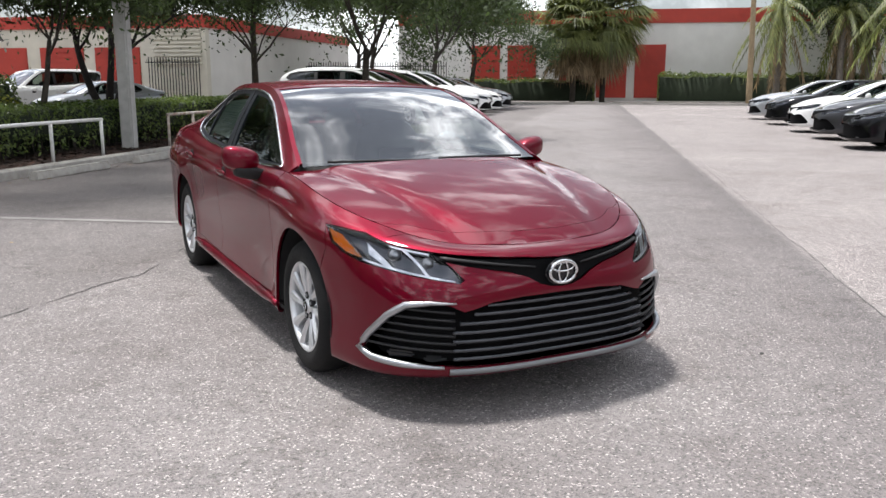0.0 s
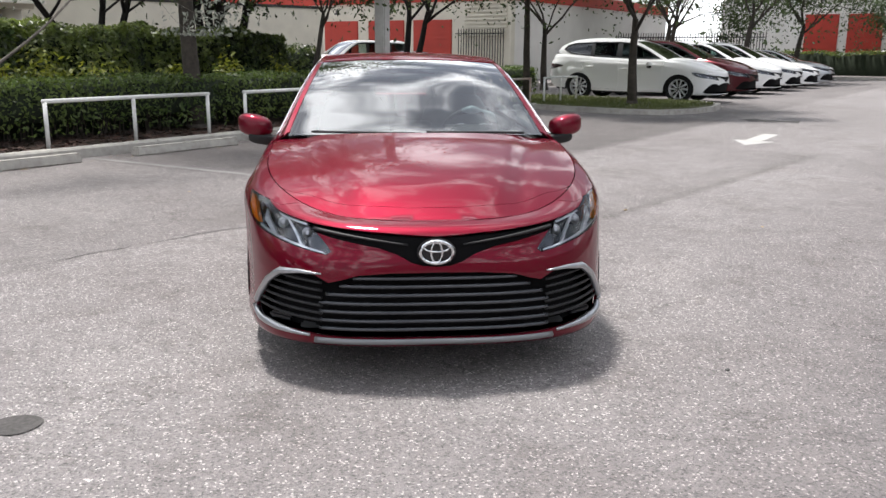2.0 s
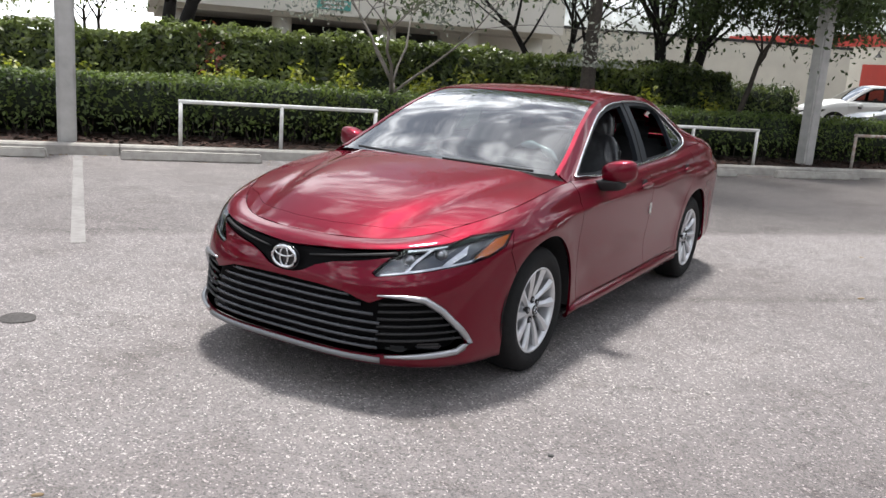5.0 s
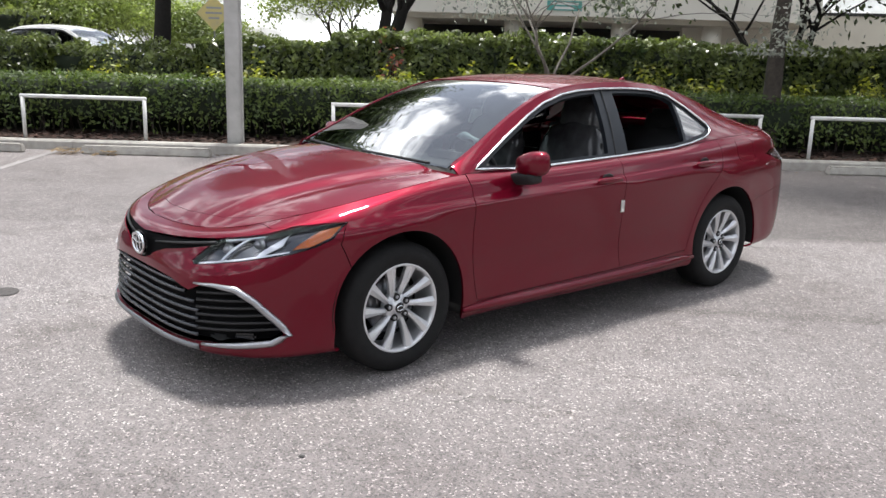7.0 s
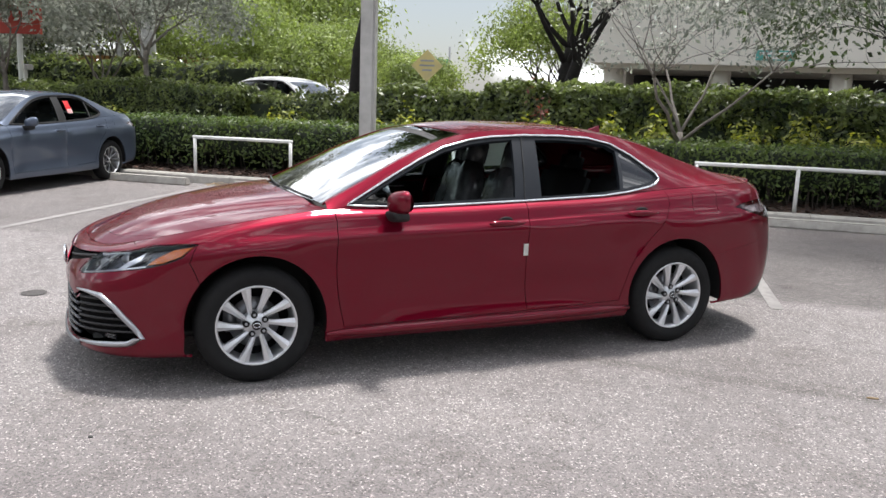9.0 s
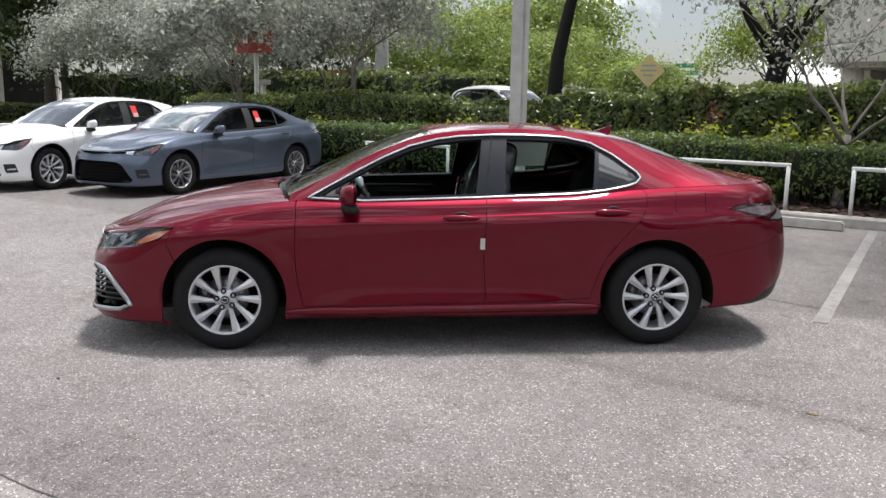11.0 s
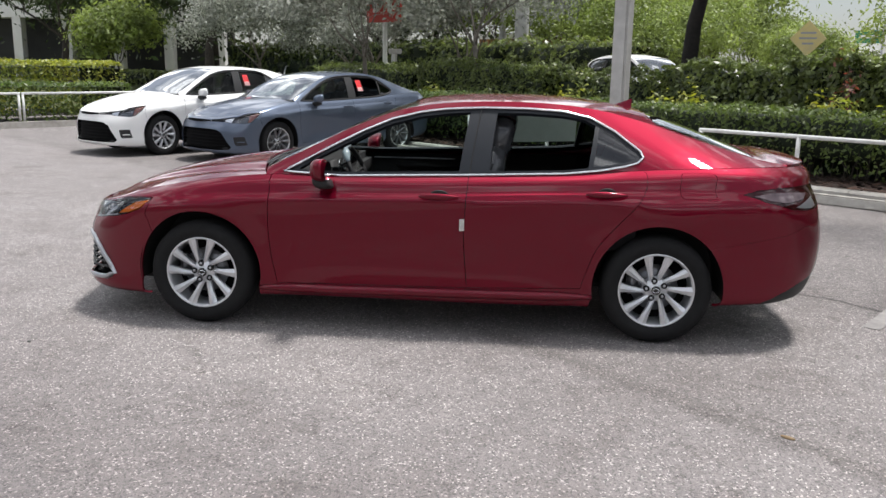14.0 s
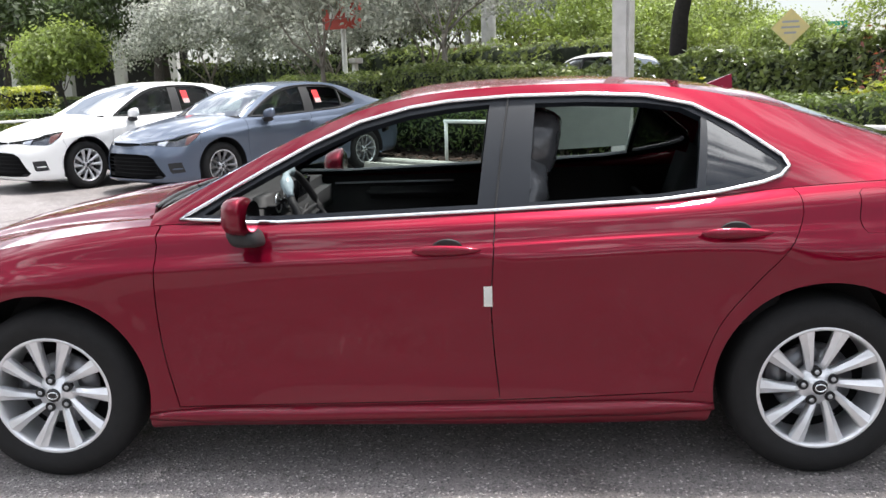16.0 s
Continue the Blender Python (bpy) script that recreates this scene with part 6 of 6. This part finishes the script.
for i, (u, v) in enumerate(((-16.5, 17.5), (-19.5, 15.8), (-22.5, 17.5), (-26.0, 15.5))):
    tree("silver_tree", lot(u, v), "low spreading tree with silver grey leaves", 5.6, 0.11, 2.7, 24000, 0.125, LEAF_GREY, BARK_GREY, 4, 0.26, seed=20 + i, clump=0.38)
for i, (u, v, h) in enumerate(((-10.6, 32.0, 3.5), (-13.4, 26.5, 4.2), (-14.8, 30, 5.0), (-17.0, 27, 5.4), (-20.5, 29, 6.0), (-24, 28, 6.6))):
    tree("bright_tree", lot(u, v), "rounded many stemmed tree with bright yellow green leaves", h, 0.08, h * 0.40, 20000, 0.14, LEAF_BRIGHT, BARK, 4, 0.30, stems=3, seed=30 + i, clump=0.36)
for i, (u, v) in enumerate(((-24, 48), (-33, 44), (-42, 36))):
    tree("bright_tree", lot(u, v), "tall distant tree with bright yellow green leaves", 9.0, 0.2, 4.4, 12000, 0.34, LEAF_BRIGHT, BARK, 4, 0.26, stems=2, seed=60 + i, clump=1.1)
for i, (u, v, h) in enumerate(((-20.2, 48, 5.2), (-17.6, 47, 4.2))):
    tree("bright_tree", lot(u, v), "rounded many stemmed tree with bright yellow green leaves", h, 0.10, h * 0.46, 9000, 0.19, LEAF_BRIGHT, BARK, 4, 0.30, stems=3, seed=80 + i, clump=0.45)
tree("bright_tree", lot(-4.4, 31.0), "slender many stemmed tree with light green leaves", 6.4, 0.10, 2.0, 13000, 0.16, LEAF_BRIGHT, BARK, 4, 0.40, stems=3, seed=71, clump=0.45)
for i, (u, v) in enumerate(((-36, 19), (-44, 24), (-33, 28), (-52, 18), (-60, 24), (-28, 27), (-38, 34))):
    tree("shade_tree", lot(u, v), "large dark shade tree on the lawn", 10.0, 0.3, 4.4, 12000, 0.38, LEAF_OAK, BARK, 4, 0.30, seed=40 + i, clump=0.8, hang=0.7)
tree("round_tree", lot(-43, 17.5), "small rounded bright green tree on the lawn", 4.2, 0.1, 2.0, 10000, 0.260, LEAF_BRIGHT, BARK, 4, 0.28, seed=50, clump=0.6)


def palm(at, h, crown, label, fan=True, seed=0, r0=0.16):
    r = np.random.default_rng(seed + 5)
    pm = thing("palm_tree", label, "palm", at)
    mesh_part("trunk", *tube([(0.02 * math.sin(z * 3), 0.02 * math.cos(z * 2), z) for z in np.linspace(-0.2, h, 12)], [r0 * (1.25 - 0.35 * i / 11) for i in range(12)], 10), BARK_GREY if not fan else BARK, pm, smooth=True)
    for nm, mat, count, lo, hi in (("fronds", FROND, 90 if fan else 30, -0.9, 1.3), ("dry_fronds", FROND_DRY, 30 if fan else 10, -1.4, -0.8)):
        vs, fs = [], []
        for i in range(count):
            a, el = r.uniform(0, 6.28), r.uniform(lo, hi)
            d = Vector((math.cos(a) * math.cos(el), math.sin(a) * math.cos(el), math.sin(el)))
            side = Vector((-math.sin(a), math.cos(a), 0))
            base = Vector((0, 0, h - (0.0 if nm == "fronds" else r.uniform(0, 1.2) if fan else 0.1)))
            ln = crown * r.uniform(0.75, 1.05)
            if fan:
                c = base + d * ln * 0.5
                for j in range(22):
                    w = (j / 21 - 0.5) * 2.6
                    q = (d * math.cos(w) + side * math.sin(w)).normalized()
                    tip = c + q * ln * 0.55 - Vector((0, 0, 0.22 * ln * r.uniform(0.4, 1.2)))
                    m = c + q * ln * 0.33
                    wd = q.cross(Vector((0, 0, 1))).normalized() * 0.045 * crown / 2.2
                    k = len(vs)
                    vs += [c, m + wd, tip, m - wd]
                    fs.append((k, k + 1, k + 2, k + 3))
            else:
                prev = base
                for s in range(14):
                    t = (s + 1) / 14
                    p = base + d * ln * t - Vector((0, 0, 0.9 * ln * t * t))
                    for sg in (-1, 1):
                        tip = p + side * sg * 0.42 * (1 - 0.5 * t) - Vector((0, 0, 0.38)) + d * 0.12
                        k = len(vs)
                        vs += [prev, p, tip]
                        fs.append((k, k + 1, k + 2))
                    prev = p
        mesh_part(nm, vs, fs, mat, pm, "hanging dry brown fronds" if nm != "fronds" else "")["kind"] = "stuff"
    return pm


palm(lot(56, -0.1), 6.0, 3.8, "fan palm with a thick crown of hanging fronds", True, 1)
palm(lot(55, 1.9), 5.2, 3.2, "fan palm with a thick crown of hanging fronds", True, 2)
palm(lot(56, -11.6), 6.3, 3.4, "feather palm with drooping fronds and pale trunk", False, 3, 0.2)
palm(lot(56, -15.5), 6.0, 3.2, "feather palm with drooping fronds and pale trunk", False, 4, 0.2)
palm(lot(57, -17.5), 6.6, 3.2, "feather palm with drooping fronds and pale trunk", False, 6, 0.2)
palm(lot(40, -15.0), 5.6, 3.0, "feather palm with drooping fronds and pale trunk", False, 5, 0.17)
hedge("far_hedge", 0, 44, 0, 1.4, 1.9, LEAF_TALL, 0.17, 170, "tall dark green hedge before the white wall", 0.3, 0.1).matrix_world = lot(59.3, -48, 0, 90)
hedge("far_hedge", 0, 10, 0, 1.4, 1.5, LEAF_TALL, 0.17, 170, "dark green hedge before the red shutters", 0.15, 0.1).matrix_world = lot(56.5, 0.5, 0, 90)

# grass blades on the island
n = 9000
u, v = rng.uniform(15.2, 19.8, n), rng.uniform(3.4, 9.4, n)
ok = inside(np.stack([u, v], 1), np.array(ISLAND + [(15.4, 9.5)]))
u, v = u[ok], v[ok]
n = len(u)
hgt, t = rng.uniform(0.03, 0.08, n), rng.uniform(0, 6.28, n)
pts = np.stack([np.stack([u - 0.012 * np.cos(t), v - 0.012 * np.sin(t), np.full(n, 0.12)], 1), np.stack([u + 0.012 * np.cos(t), v + 0.012 * np.sin(t), np.full(n, 0.12)], 1),
                np.stack([u + rng.normal(0, 0.025, n), v + rng.normal(0, 0.025, n), 0.12 + hgt], 1)], 1).reshape(-1, 3)
ob = quick("grass_blades", pts, np.arange(n * 3).reshape(-1, 3), GRASS)
ob.matrix_world = KERB
tagged(ob, "short patchy green grass on the island", "grass", "", "stuff")


# ---- poles and signs ----
def light_pole(u, v, h=9.0, w=0.24, round_=False, label="tall square grey concrete lamp post with a stained foot"):
    lp = thing("lamp_post", label, "lamp post", lot(u, v, 0.1))
    if round_:
        mesh_part("shaft", *tube([(0, 0, z) for z in np.linspace(-0.2, h, 8)], [w * 0.5 * (1 - 0.03 * i) for i in range(8)], 14), POLE_MAT, lp, smooth=True)
    else:
        bm = bmesh.new()
        add_box(bm, (w, w, h + 0.2), pose(0, 0, h / 2 - 0.1, 0, 0, 8), 0.03)
        part("shaft", bm, POLE_MAT, lp, smooth=False)
    box_part("access_cover", (0.10, 0.01, 0.16), (0, -w / 2 - 0.003, 0.7), POLE_MAT, lp, rot=(0, 0, 8) if not round_ else (0, 0, 0))
    return lp


light_pole(-3.44, 7.42, 5.0)
light_pole(9.65, 7.78, w=0.25)
light_pole(-19.1, 23.7, 10, 0.62, True, "thick grey concrete street pole")
light_pole(-21.9, 25.7, 10, 0.30, True, "slim grey metal street pole")
light_pole(1.5, 34.0, 12, 0.3, True, "distant grey street pole")

up = thing("utility_pole", "slim weathered tan wooden pole before the far hedge", "pole", lot(52, -9.4))
mesh_part("shaft", *tube([(0.03 * math.sin(z), 0.02 * z, z) for z in np.linspace(-0.3, 9, 10)], [0.20 - 0.007 * i for i in range(10)], 10), TAN_WOOD, up, smooth=True)
sg = thing("warning_sign", "faded yellow diamond road sign on a post", "road sign", lot(-9.0, 28.0, 0.28, 8))
box_part("panel", (0.92, 0.02, 0.92), (0, 0, 2.52), SIGN_YELLOW, sg, rot=(0, 45, 0), bevel=0.003)
for i, w in enumerate((0.55, 0.62, 0.40)):
    box_part("text_bar", (w, 0.004, 0.07), (0, -0.014, 2.72 - 0.19 * i), STICKER_INK, sg, bevel=0)
mesh_part("post", *tube([(0, 0.04, -0.5), (0, 0.04, 2.8)], 0.03, 8), SATIN, sg)
sg = thing("street_sign", "green street name sign on a pole", "road sign", lot(-21.4, 70, 0, 5))
box_part("panel", (2.0, 0.05, 1.0), (0, 0, 4.4), SIGN_GREEN, sg)
box_part("text_bar", (1.4, 0.004, 0.25), (0, -0.03, 4.4), SIGN_WHITE, sg, bevel=0)
mesh_part("post", *tube([(1.1, 0.05, -0.3), (1.1, 0.05, 6)], 0.1, 8), SATIN, sg)
sg = thing("red_sign", "red sign panel on a post among the grey trees", "sign", lot(-15.25, 12.8, 0, 10))
box_part("panel", (1.25, 0.12, 1.15), (0, 0, 3.40), RED_PAINT, sg)
for x in (-0.3, 0.25):
    box_part("text_bar", (0.16, 0.01, 0.6), (x, -0.066, 3.40), SIGN_WHITE, sg, bevel=0)
mesh_part("post", *tube([(0, 0.03, -0.3), (0, 0.03, 2.9)], 0.07, 8), SIGN_WHITE, sg)
sg = thing("white_post", "white post with a small box on top", "post", lot(-16.6, 14.4, 0))
box_part("shaft", (0.14, 0.14, 2.0), (0, 0, 0.95), SIGN_WHITE, sg, bevel=0.01)
box_part("cap", (0.34, 0.3, 0.16), (0.04, 0, 2.02), POLE_MAT, sg, bevel=0.02)


# ---- buildings ----
def wall_box(name, size, at, mat, parent, label=""):
    return box_part(name, size, at, mat, parent, label, bevel=0.0)


office = thing("office_building", "cream office building raised on round columns over parking", "building", lot(0, 0))
wall_box("upper_wall", (15.6, 14, 7.0), (5.6, 33, 6.5), OFFICE, office)
wall_box("soffit", (15.0, 13.4, 0.2), (5.6, 33, 2.92), STUCCO, office)
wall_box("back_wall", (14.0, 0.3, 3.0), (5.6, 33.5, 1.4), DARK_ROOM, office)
wall_box("end_wall", (4.0, 0.3, 3.0), (11.2, 29.0, 1.4), OFFICE, office)
wall_box("inner_wall", (0.3, 4, 3.0), (-1.2, 30.5, 1.4), OFFICE, office)
for u in (-1.4, 2.4, 6.4, 9.8, 12.6):
    mesh_part("column", *tube([(u, 27.0, -0.1), (u, 27.0, 2.95)], 0.36, 18), OFFICE, office, smooth=True)
box_part("sign", (1.25, 0.04, 0.34), (4.1, 25.97, 3.35), SIGN_TEAL, office, "small teal lettered sign")
for i in range(2):
    box_part("text_bar", (1.0 - 0.3 * i, 0.01, 0.09), (4.1, 25.945, 3.42 - 0.15 * i), SIGN_WHITE, office, bevel=0)
wall_box("parapet", (15.8, 14.2, 0.25), (5.6, 33, 10.1), OFFICE, office)

yard = thing("yard_wall", "long plain cream rendered boundary wall", "wall", lot(20.9, 27.8, 0, -14))
wall_box("wall", (14.6, 0.3, 3.5), (0, 0, 1.7), STUCCO, yard)
wall_box("coping", (14.7, 0.4, 0.12), (0, 0, 3.5), DARK_ROOM, yard)

store = thing("storage_building", "low white storage building with red shutters and red band", "building", lot(34, 18.6))
wall_box("front_wall", (0.4, 24, 4.6), (0.2, 12, 2.3), STUCCO, store)
wall_box("side_wall", (22, 0.4, 4.2), (11.4, 0.2, 2.1), WHITE_WALL, store)
wall_box("red_band", (0.5, 24.1, 0.62), (0.14, 12, 4.33), RED_PAINT, store)
wall_box("red_band", (22, 0.5, 0.62), (11.4, 0.16, 4.33), RED_PAINT, store)
wall_box("roof", (22, 23, 0.3), (11.3, 12, 4.5), WHITE_WALL, store)
for i, y in enumerate((4.85, 8.0, 11.3)):
    sh = box_part("shutter", (0.06, 2.5, 2.95), (-0.03, y, 1.62), RED_PAINT, store, bevel=0)
    for k in range(11):
        box_part("slat", (0.03, 2.45, 0.21), (-0.07, y, 0.36 + 0.26 * k), RED_PAINT, sh, bevel=0.008)
    lm = mesh_part("wall_lamp", *lathe([(0.03, 0.0), (0.05, -0.12), (0.20, -0.30)], 14, "z"), IRON, store, "black bell wall lamp", True)
    lm.location = (-0.35, y, 3.75)
    mesh_part("lamp_arm", *tube([(0.35, 0, 0.0), (0.1, 0, 0.06), (0, 0, 0.0)], 0.015, 6), IRON, lm)
for k in range(9):
    box_part("louvre", (0.08, 2.6, 0.10), (-0.05, 1.5, 2.3 + 0.2 * k), STUCCO, store, bevel=0.01)


def iron_fence(at, ln, h, label="black iron picket fence"):
    fn = thing("iron_fence", label, "fence", at)
    for z in (0.3, h - 0.25):
        box_part("fence_rail", (ln, 0.04, 0.05), (ln / 2, 0, z), IRON, fn, bevel=0)
    me = None
    for i in range(int(ln / 0.16)):
        if me is None:
            ob = box_part("picket", (0.04, 0.03, h), (0, 0, h / 2), IRON, fn, bevel=0)
            me = ob.data
        else:
            ob = new("picket", me)
            ob.parent = fn
        ob.location = (0.16 * i, 0, 0)
    return fn


iron_fence(lot(33.6, 18.8, 0, 90), 2.9, 2.6)
iron_fence(lot(46, 9, 0, 90), 9, 2.6)
iron_fence(lot(46, 18, 0, -90), 4.0, 2.4)

far = thing("far_building", "long white building with a red band and red shutters", "building", lot(61, -60))
wall_box("wall", (0.5, 76, 5.7), (0.25, 38, 2.85), WHITE_WALL, far)
wall_box("red_band", (0.6, 76, 1.0), (0.2, 38, 6.2), RED_PAINT, far)
for i, y in enumerate((56.6, 59.4, 62.2, 66.2, 69.0)):
    sh = box_part("shutter", (0.08, 2.2, 3.9), (-0.04, y, 2.2), RED_PAINT, far, bevel=0)
    for k in range(10):
        box_part("slat", (0.03, 2.15, 0.32), (-0.09, y, 0.45 + 0.38 * k), RED_PAINT, sh, bevel=0.01)

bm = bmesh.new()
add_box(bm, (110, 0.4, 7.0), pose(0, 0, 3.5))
ob = part("unseen_reflection_wall", bm, UNSEEN_WALL_DARK, smooth=False)
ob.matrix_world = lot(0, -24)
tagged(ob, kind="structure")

shop = thing("far_shop", "distant white shop with dark openings between columns", "building", lot(-62, 24, 0, 40))
wall_box("upper_wall", (22, 6, 1.6), (0, 3, 5.4), WHITE_WALL, shop)
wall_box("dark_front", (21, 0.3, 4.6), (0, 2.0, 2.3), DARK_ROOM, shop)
for i in range(6):
    box_part("column", (0.7, 0.7, 4.7), (-10 + 4 * i, 0.4, 2.3), WHITE_WALL, shop)
box_part("text_bar", (4.0, 0.06, 0.6), (2, -0.05, 5.3), material("shop_letters", (0.25, 0.06, 0.16), 0.5), shop, bevel=0)
tan = thing("tan_building", "distant tan walled building behind the trees", "building", lot(-36, 46))
wall_box("wall", (12, 6, 3.6), (0, 3, 1.8), BROWN_WALL, tan)
wall_box("roof", (12.6, 6.6, 0.4), (0, 3, 3.8), WHITE_WALL, tan)

# ---- parked cars ----
def shifted(spec, dz, kz, **more):
    s = dict(spec)
    s["levels"] = [(*lv[:7], [(y, z * kz + dz) for y, z in lv[7]]) for lv in spec["levels"]]
    for k in ("hood_z", "top_z", "rail_z"):
        s[k] = [(y, z * kz + dz) for y, z in spec[k]]
    s["dlo"] = [(y, z * kz + dz) for y, z in spec["dlo"]]
    s.update(more)
    return s


def suv_spec():
    s = shifted(SEDAN, 0.02, 1.14)
    s["rail_z"] = [(-1.06, 1.12), (-0.8, 1.26), (-0.5, 1.42), (-0.2, 1.56), (0.1, 1.62), (0.7, 1.64), (1.3, 1.62), (1.8, 1.56), (2.05, 1.46), (2.2, 1.30), (2.4, 1.22)]
    s["rail_x"] = [(-1.06, 0.77), (-0.5, 0.69), (0, 0.63), (0.7, 0.61), (1.3, 0.61), (1.9, 0.62), (2.2, 0.66), (2.4, 0.66)]
    s["top_z"] = [(-1.22, 1.10), (-1.06, 1.16), (-0.8, 1.29), (-0.4, 1.50), (-0.1, 1.62), (0.3, 1.68), (0.9, 1.70), (1.5, 1.68), (1.9, 1.61), (2.1, 1.46), (2.22, 1.32), (2.4, 1.23)]
    s["dlo"] = [(-0.86, 1.15), (-0.5, 1.14), (0.26, 1.16), (1.0, 1.19), (1.7, 1.26), (1.95, 1.38), (1.85, 1.50), (1.6, 1.555), (1.0, 1.58), (0.3, 1.58), (0, 1.555), (-0.25, 1.47), (-0.5, 1.36)]
    s["windows"] = ([(-0.78, 1.17), (-0.5, 1.165), (0.2, 1.18), (0.24, 1.54), (0, 1.525), (-0.25, 1.44), (-0.5, 1.33)],
                    [(0.36, 1.19), (1.0, 1.215), (1.04, 1.55), (0.38, 1.555)],
                    [(1.12, 1.225), (1.65, 1.28), (1.87, 1.39), (1.80, 1.475), (1.55, 1.53), (1.13, 1.55)])
    s["bl"] = (1.95, 2.02)
    s.update(r=0.365, arch=0.40)
    return s


SUV = suv_spec()
# an older, squarer kind: the roof runs level to an upright tail
OLD_SUV = {**SUV, "bl": (2.06, 2.12),
           "rail_z": [(-1.06, 1.12), (-0.8, 1.30), (-0.5, 1.50), (-0.25, 1.63), (0.1, 1.68), (1.3, 1.68), (2.0, 1.66), (2.2, 1.58), (2.32, 1.30), (2.4, 1.22)],
           "rail_x": [(-1.06, 0.77), (-0.5, 0.71), (0, 0.67), (1.3, 0.66), (2.2, 0.66), (2.4, 0.67)],
           "top_z": [(-1.22, 1.10), (-1.06, 1.16), (-0.8, 1.33), (-0.5, 1.53), (-0.2, 1.69), (0.2, 1.73), (1.5, 1.73), (2.05, 1.70), (2.2, 1.60), (2.32, 1.34), (2.4, 1.23)],
           "dlo": [(-0.82, 1.16), (-0.5, 1.15), (0.26, 1.16), (1.0, 1.18), (1.9, 1.21), (2.12, 1.24), (2.12, 1.52), (2.0, 1.60), (1.0, 1.63), (0.2, 1.63), (-0.15, 1.60), (-0.35, 1.50), (-0.6, 1.34)],
           "windows": ([(-0.74, 1.18), (-0.5, 1.175), (0.2, 1.185), (0.22, 1.60), (-0.12, 1.57), (-0.33, 1.47), (-0.58, 1.31)],
                       [(0.32, 1.19), (1.0, 1.205), (1.02, 1.60), (0.32, 1.60)],
                       [(1.14, 1.21), (1.9, 1.235), (2.07, 1.26), (2.07, 1.50), (1.97, 1.57), (1.14, 1.60)])}
CAR_TURN = 4


def parked(spec, paint_mat, at, name, label, scale=(1, 1, 1), group="", detail=False, sticker=False, dark=False):
    c = sedan(spec, paint_mat, at, name, label, "car", group, detail=detail, step=0.075, scale=scale, dark_wheels=dark)
    if sticker:
        st = mesh_part("window_sticker", [(0.795, 0.44, 1.13), (0.795, 0.56, 1.13), (0.700, 0.56, 1.31), (0.700, 0.44, 1.31)], [(0, 1, 2, 3)], STICKER_RED, c, "red and white paper sticker")
        mesh_part("sticker_foot", [(0.80, 0.44, 1.12), (0.80, 0.56, 1.12), (0.772, 0.56, 1.19), (0.772, 0.44, 1.19)], [(0, 1, 2, 3)], STICKER, st)
    return c


COMPACT = {**SEDAN, "slim_lamps": True}
HATCH = {**COMPACT,
         "rail_z": [p for p in SEDAN["rail_z"] if p[0] < 1.2] + [(1.35, 1.345), (1.6, 1.285), (1.9, 1.180), (2.1, 1.108), (2.4, 1.075)],
         "top_z": [p for p in SEDAN["top_z"] if p[0] < 1.2] + [(1.3, 1.412), (1.6, 1.372), (1.82, 1.325), (1.95, 1.225), (2.1, 1.135), (2.4, 1.085)]}
parked(COMPACT, GREY_BLUE, lot(-8.64, 5.24, 0, CAR_TURN), "grey_sedan", "blue grey compact sedan with a red window sticker", (0.99, 1.02, 1.02), sticker=True, dark=True)
parked(HATCH, WHITE_PAINT, lot(-10.75, 4.23, 0, CAR_TURN), "white_sedan", "white compact car with a red window sticker", (0.99, 0.975, 1.06), sticker=True)
row = "cars parked across the aisle"
for i, (u, mat, nm, lb) in enumerate(((30.2, SILVER_PAINT, "silver_sedan", "silver sedan in the row across the aisle"), (25.9, BLACK_PAINT, "black_sedan", "black sedan in the row across the aisle"), (21.4, WHITE_PAINT, "white_sedan", "white sedan in the row across the aisle"),
                                     (18.1, DARK_GREY_PAINT, "dark_grey_sedan", "dark grey sedan in the row across the aisle"), (14.9, BLACK_PAINT, "black_sedan", "black sedan in the row across the aisle"))):
    parked(SEDAN, mat, lot(u, -9.0, 0, 180), nm, lb, (1.05, 1.05, 1.05), row)
row = "cars parked beyond the island"
for i, (u, mat, sp, nm, lb) in enumerate(((21.4, WHITE_PAINT, SUV, "white_suv", "white sport utility vehicle parked beside the island"), (24.8, MAROON, SUV, "maroon_suv", "dark maroon sport utility vehicle in the row"), (28.2, WHITE_PAINT, SUV, "white_suv", "white sport utility vehicle in the row"),
                                         (31.6, WHITE_PAINT, SUV, "white_suv", "white sport utility vehicle in the row"), (35.0, WHITE_PAINT, SEDAN, "white_sedan", "white sedan in the row beyond the island"), (38.4, SILVER_PAINT, SEDAN, "silver_sedan", "silver sedan in the row beyond the island"))):
    parked(sp, mat, lot(u, 6.7, 0, 0), nm, lb, (1.13, 1.15, 1.12), row)
parked(OLD_SUV, WHITE_PAINT, lot(24.4, 21.0, 0, 247), "white_suv", "older white sport utility vehicle by the storage building", (1.1, 1.1, 1.1))
parked(SEDAN, SILVER_PAINT, lot(22.5, 17.0, 0, -120), "silver_sedan", "silver sedan parked behind the hedge")
parked(SUV, WHITE_PAINT, lot(-11.0, 20.4, 0, 70), "white_suv", "white utility vehicle on the road behind the hedge", (1.1, 1.1, 1.22))
parked(SUV, BLACK_PAINT, lot(-3.9, 20.5, 0, 80), "black_suv", "black vehicle on the road behind the hedge")
parked(SEDAN, WHITE_PAINT, lot(-34, 23, 0, 60), "white_sedan", "distant white car beyond the lawn")
parked(SEDAN, SILVER_PAINT, lot(-56, 21.5, 0, 60), "silver_sedan", "distant silver car beyond the lawn")
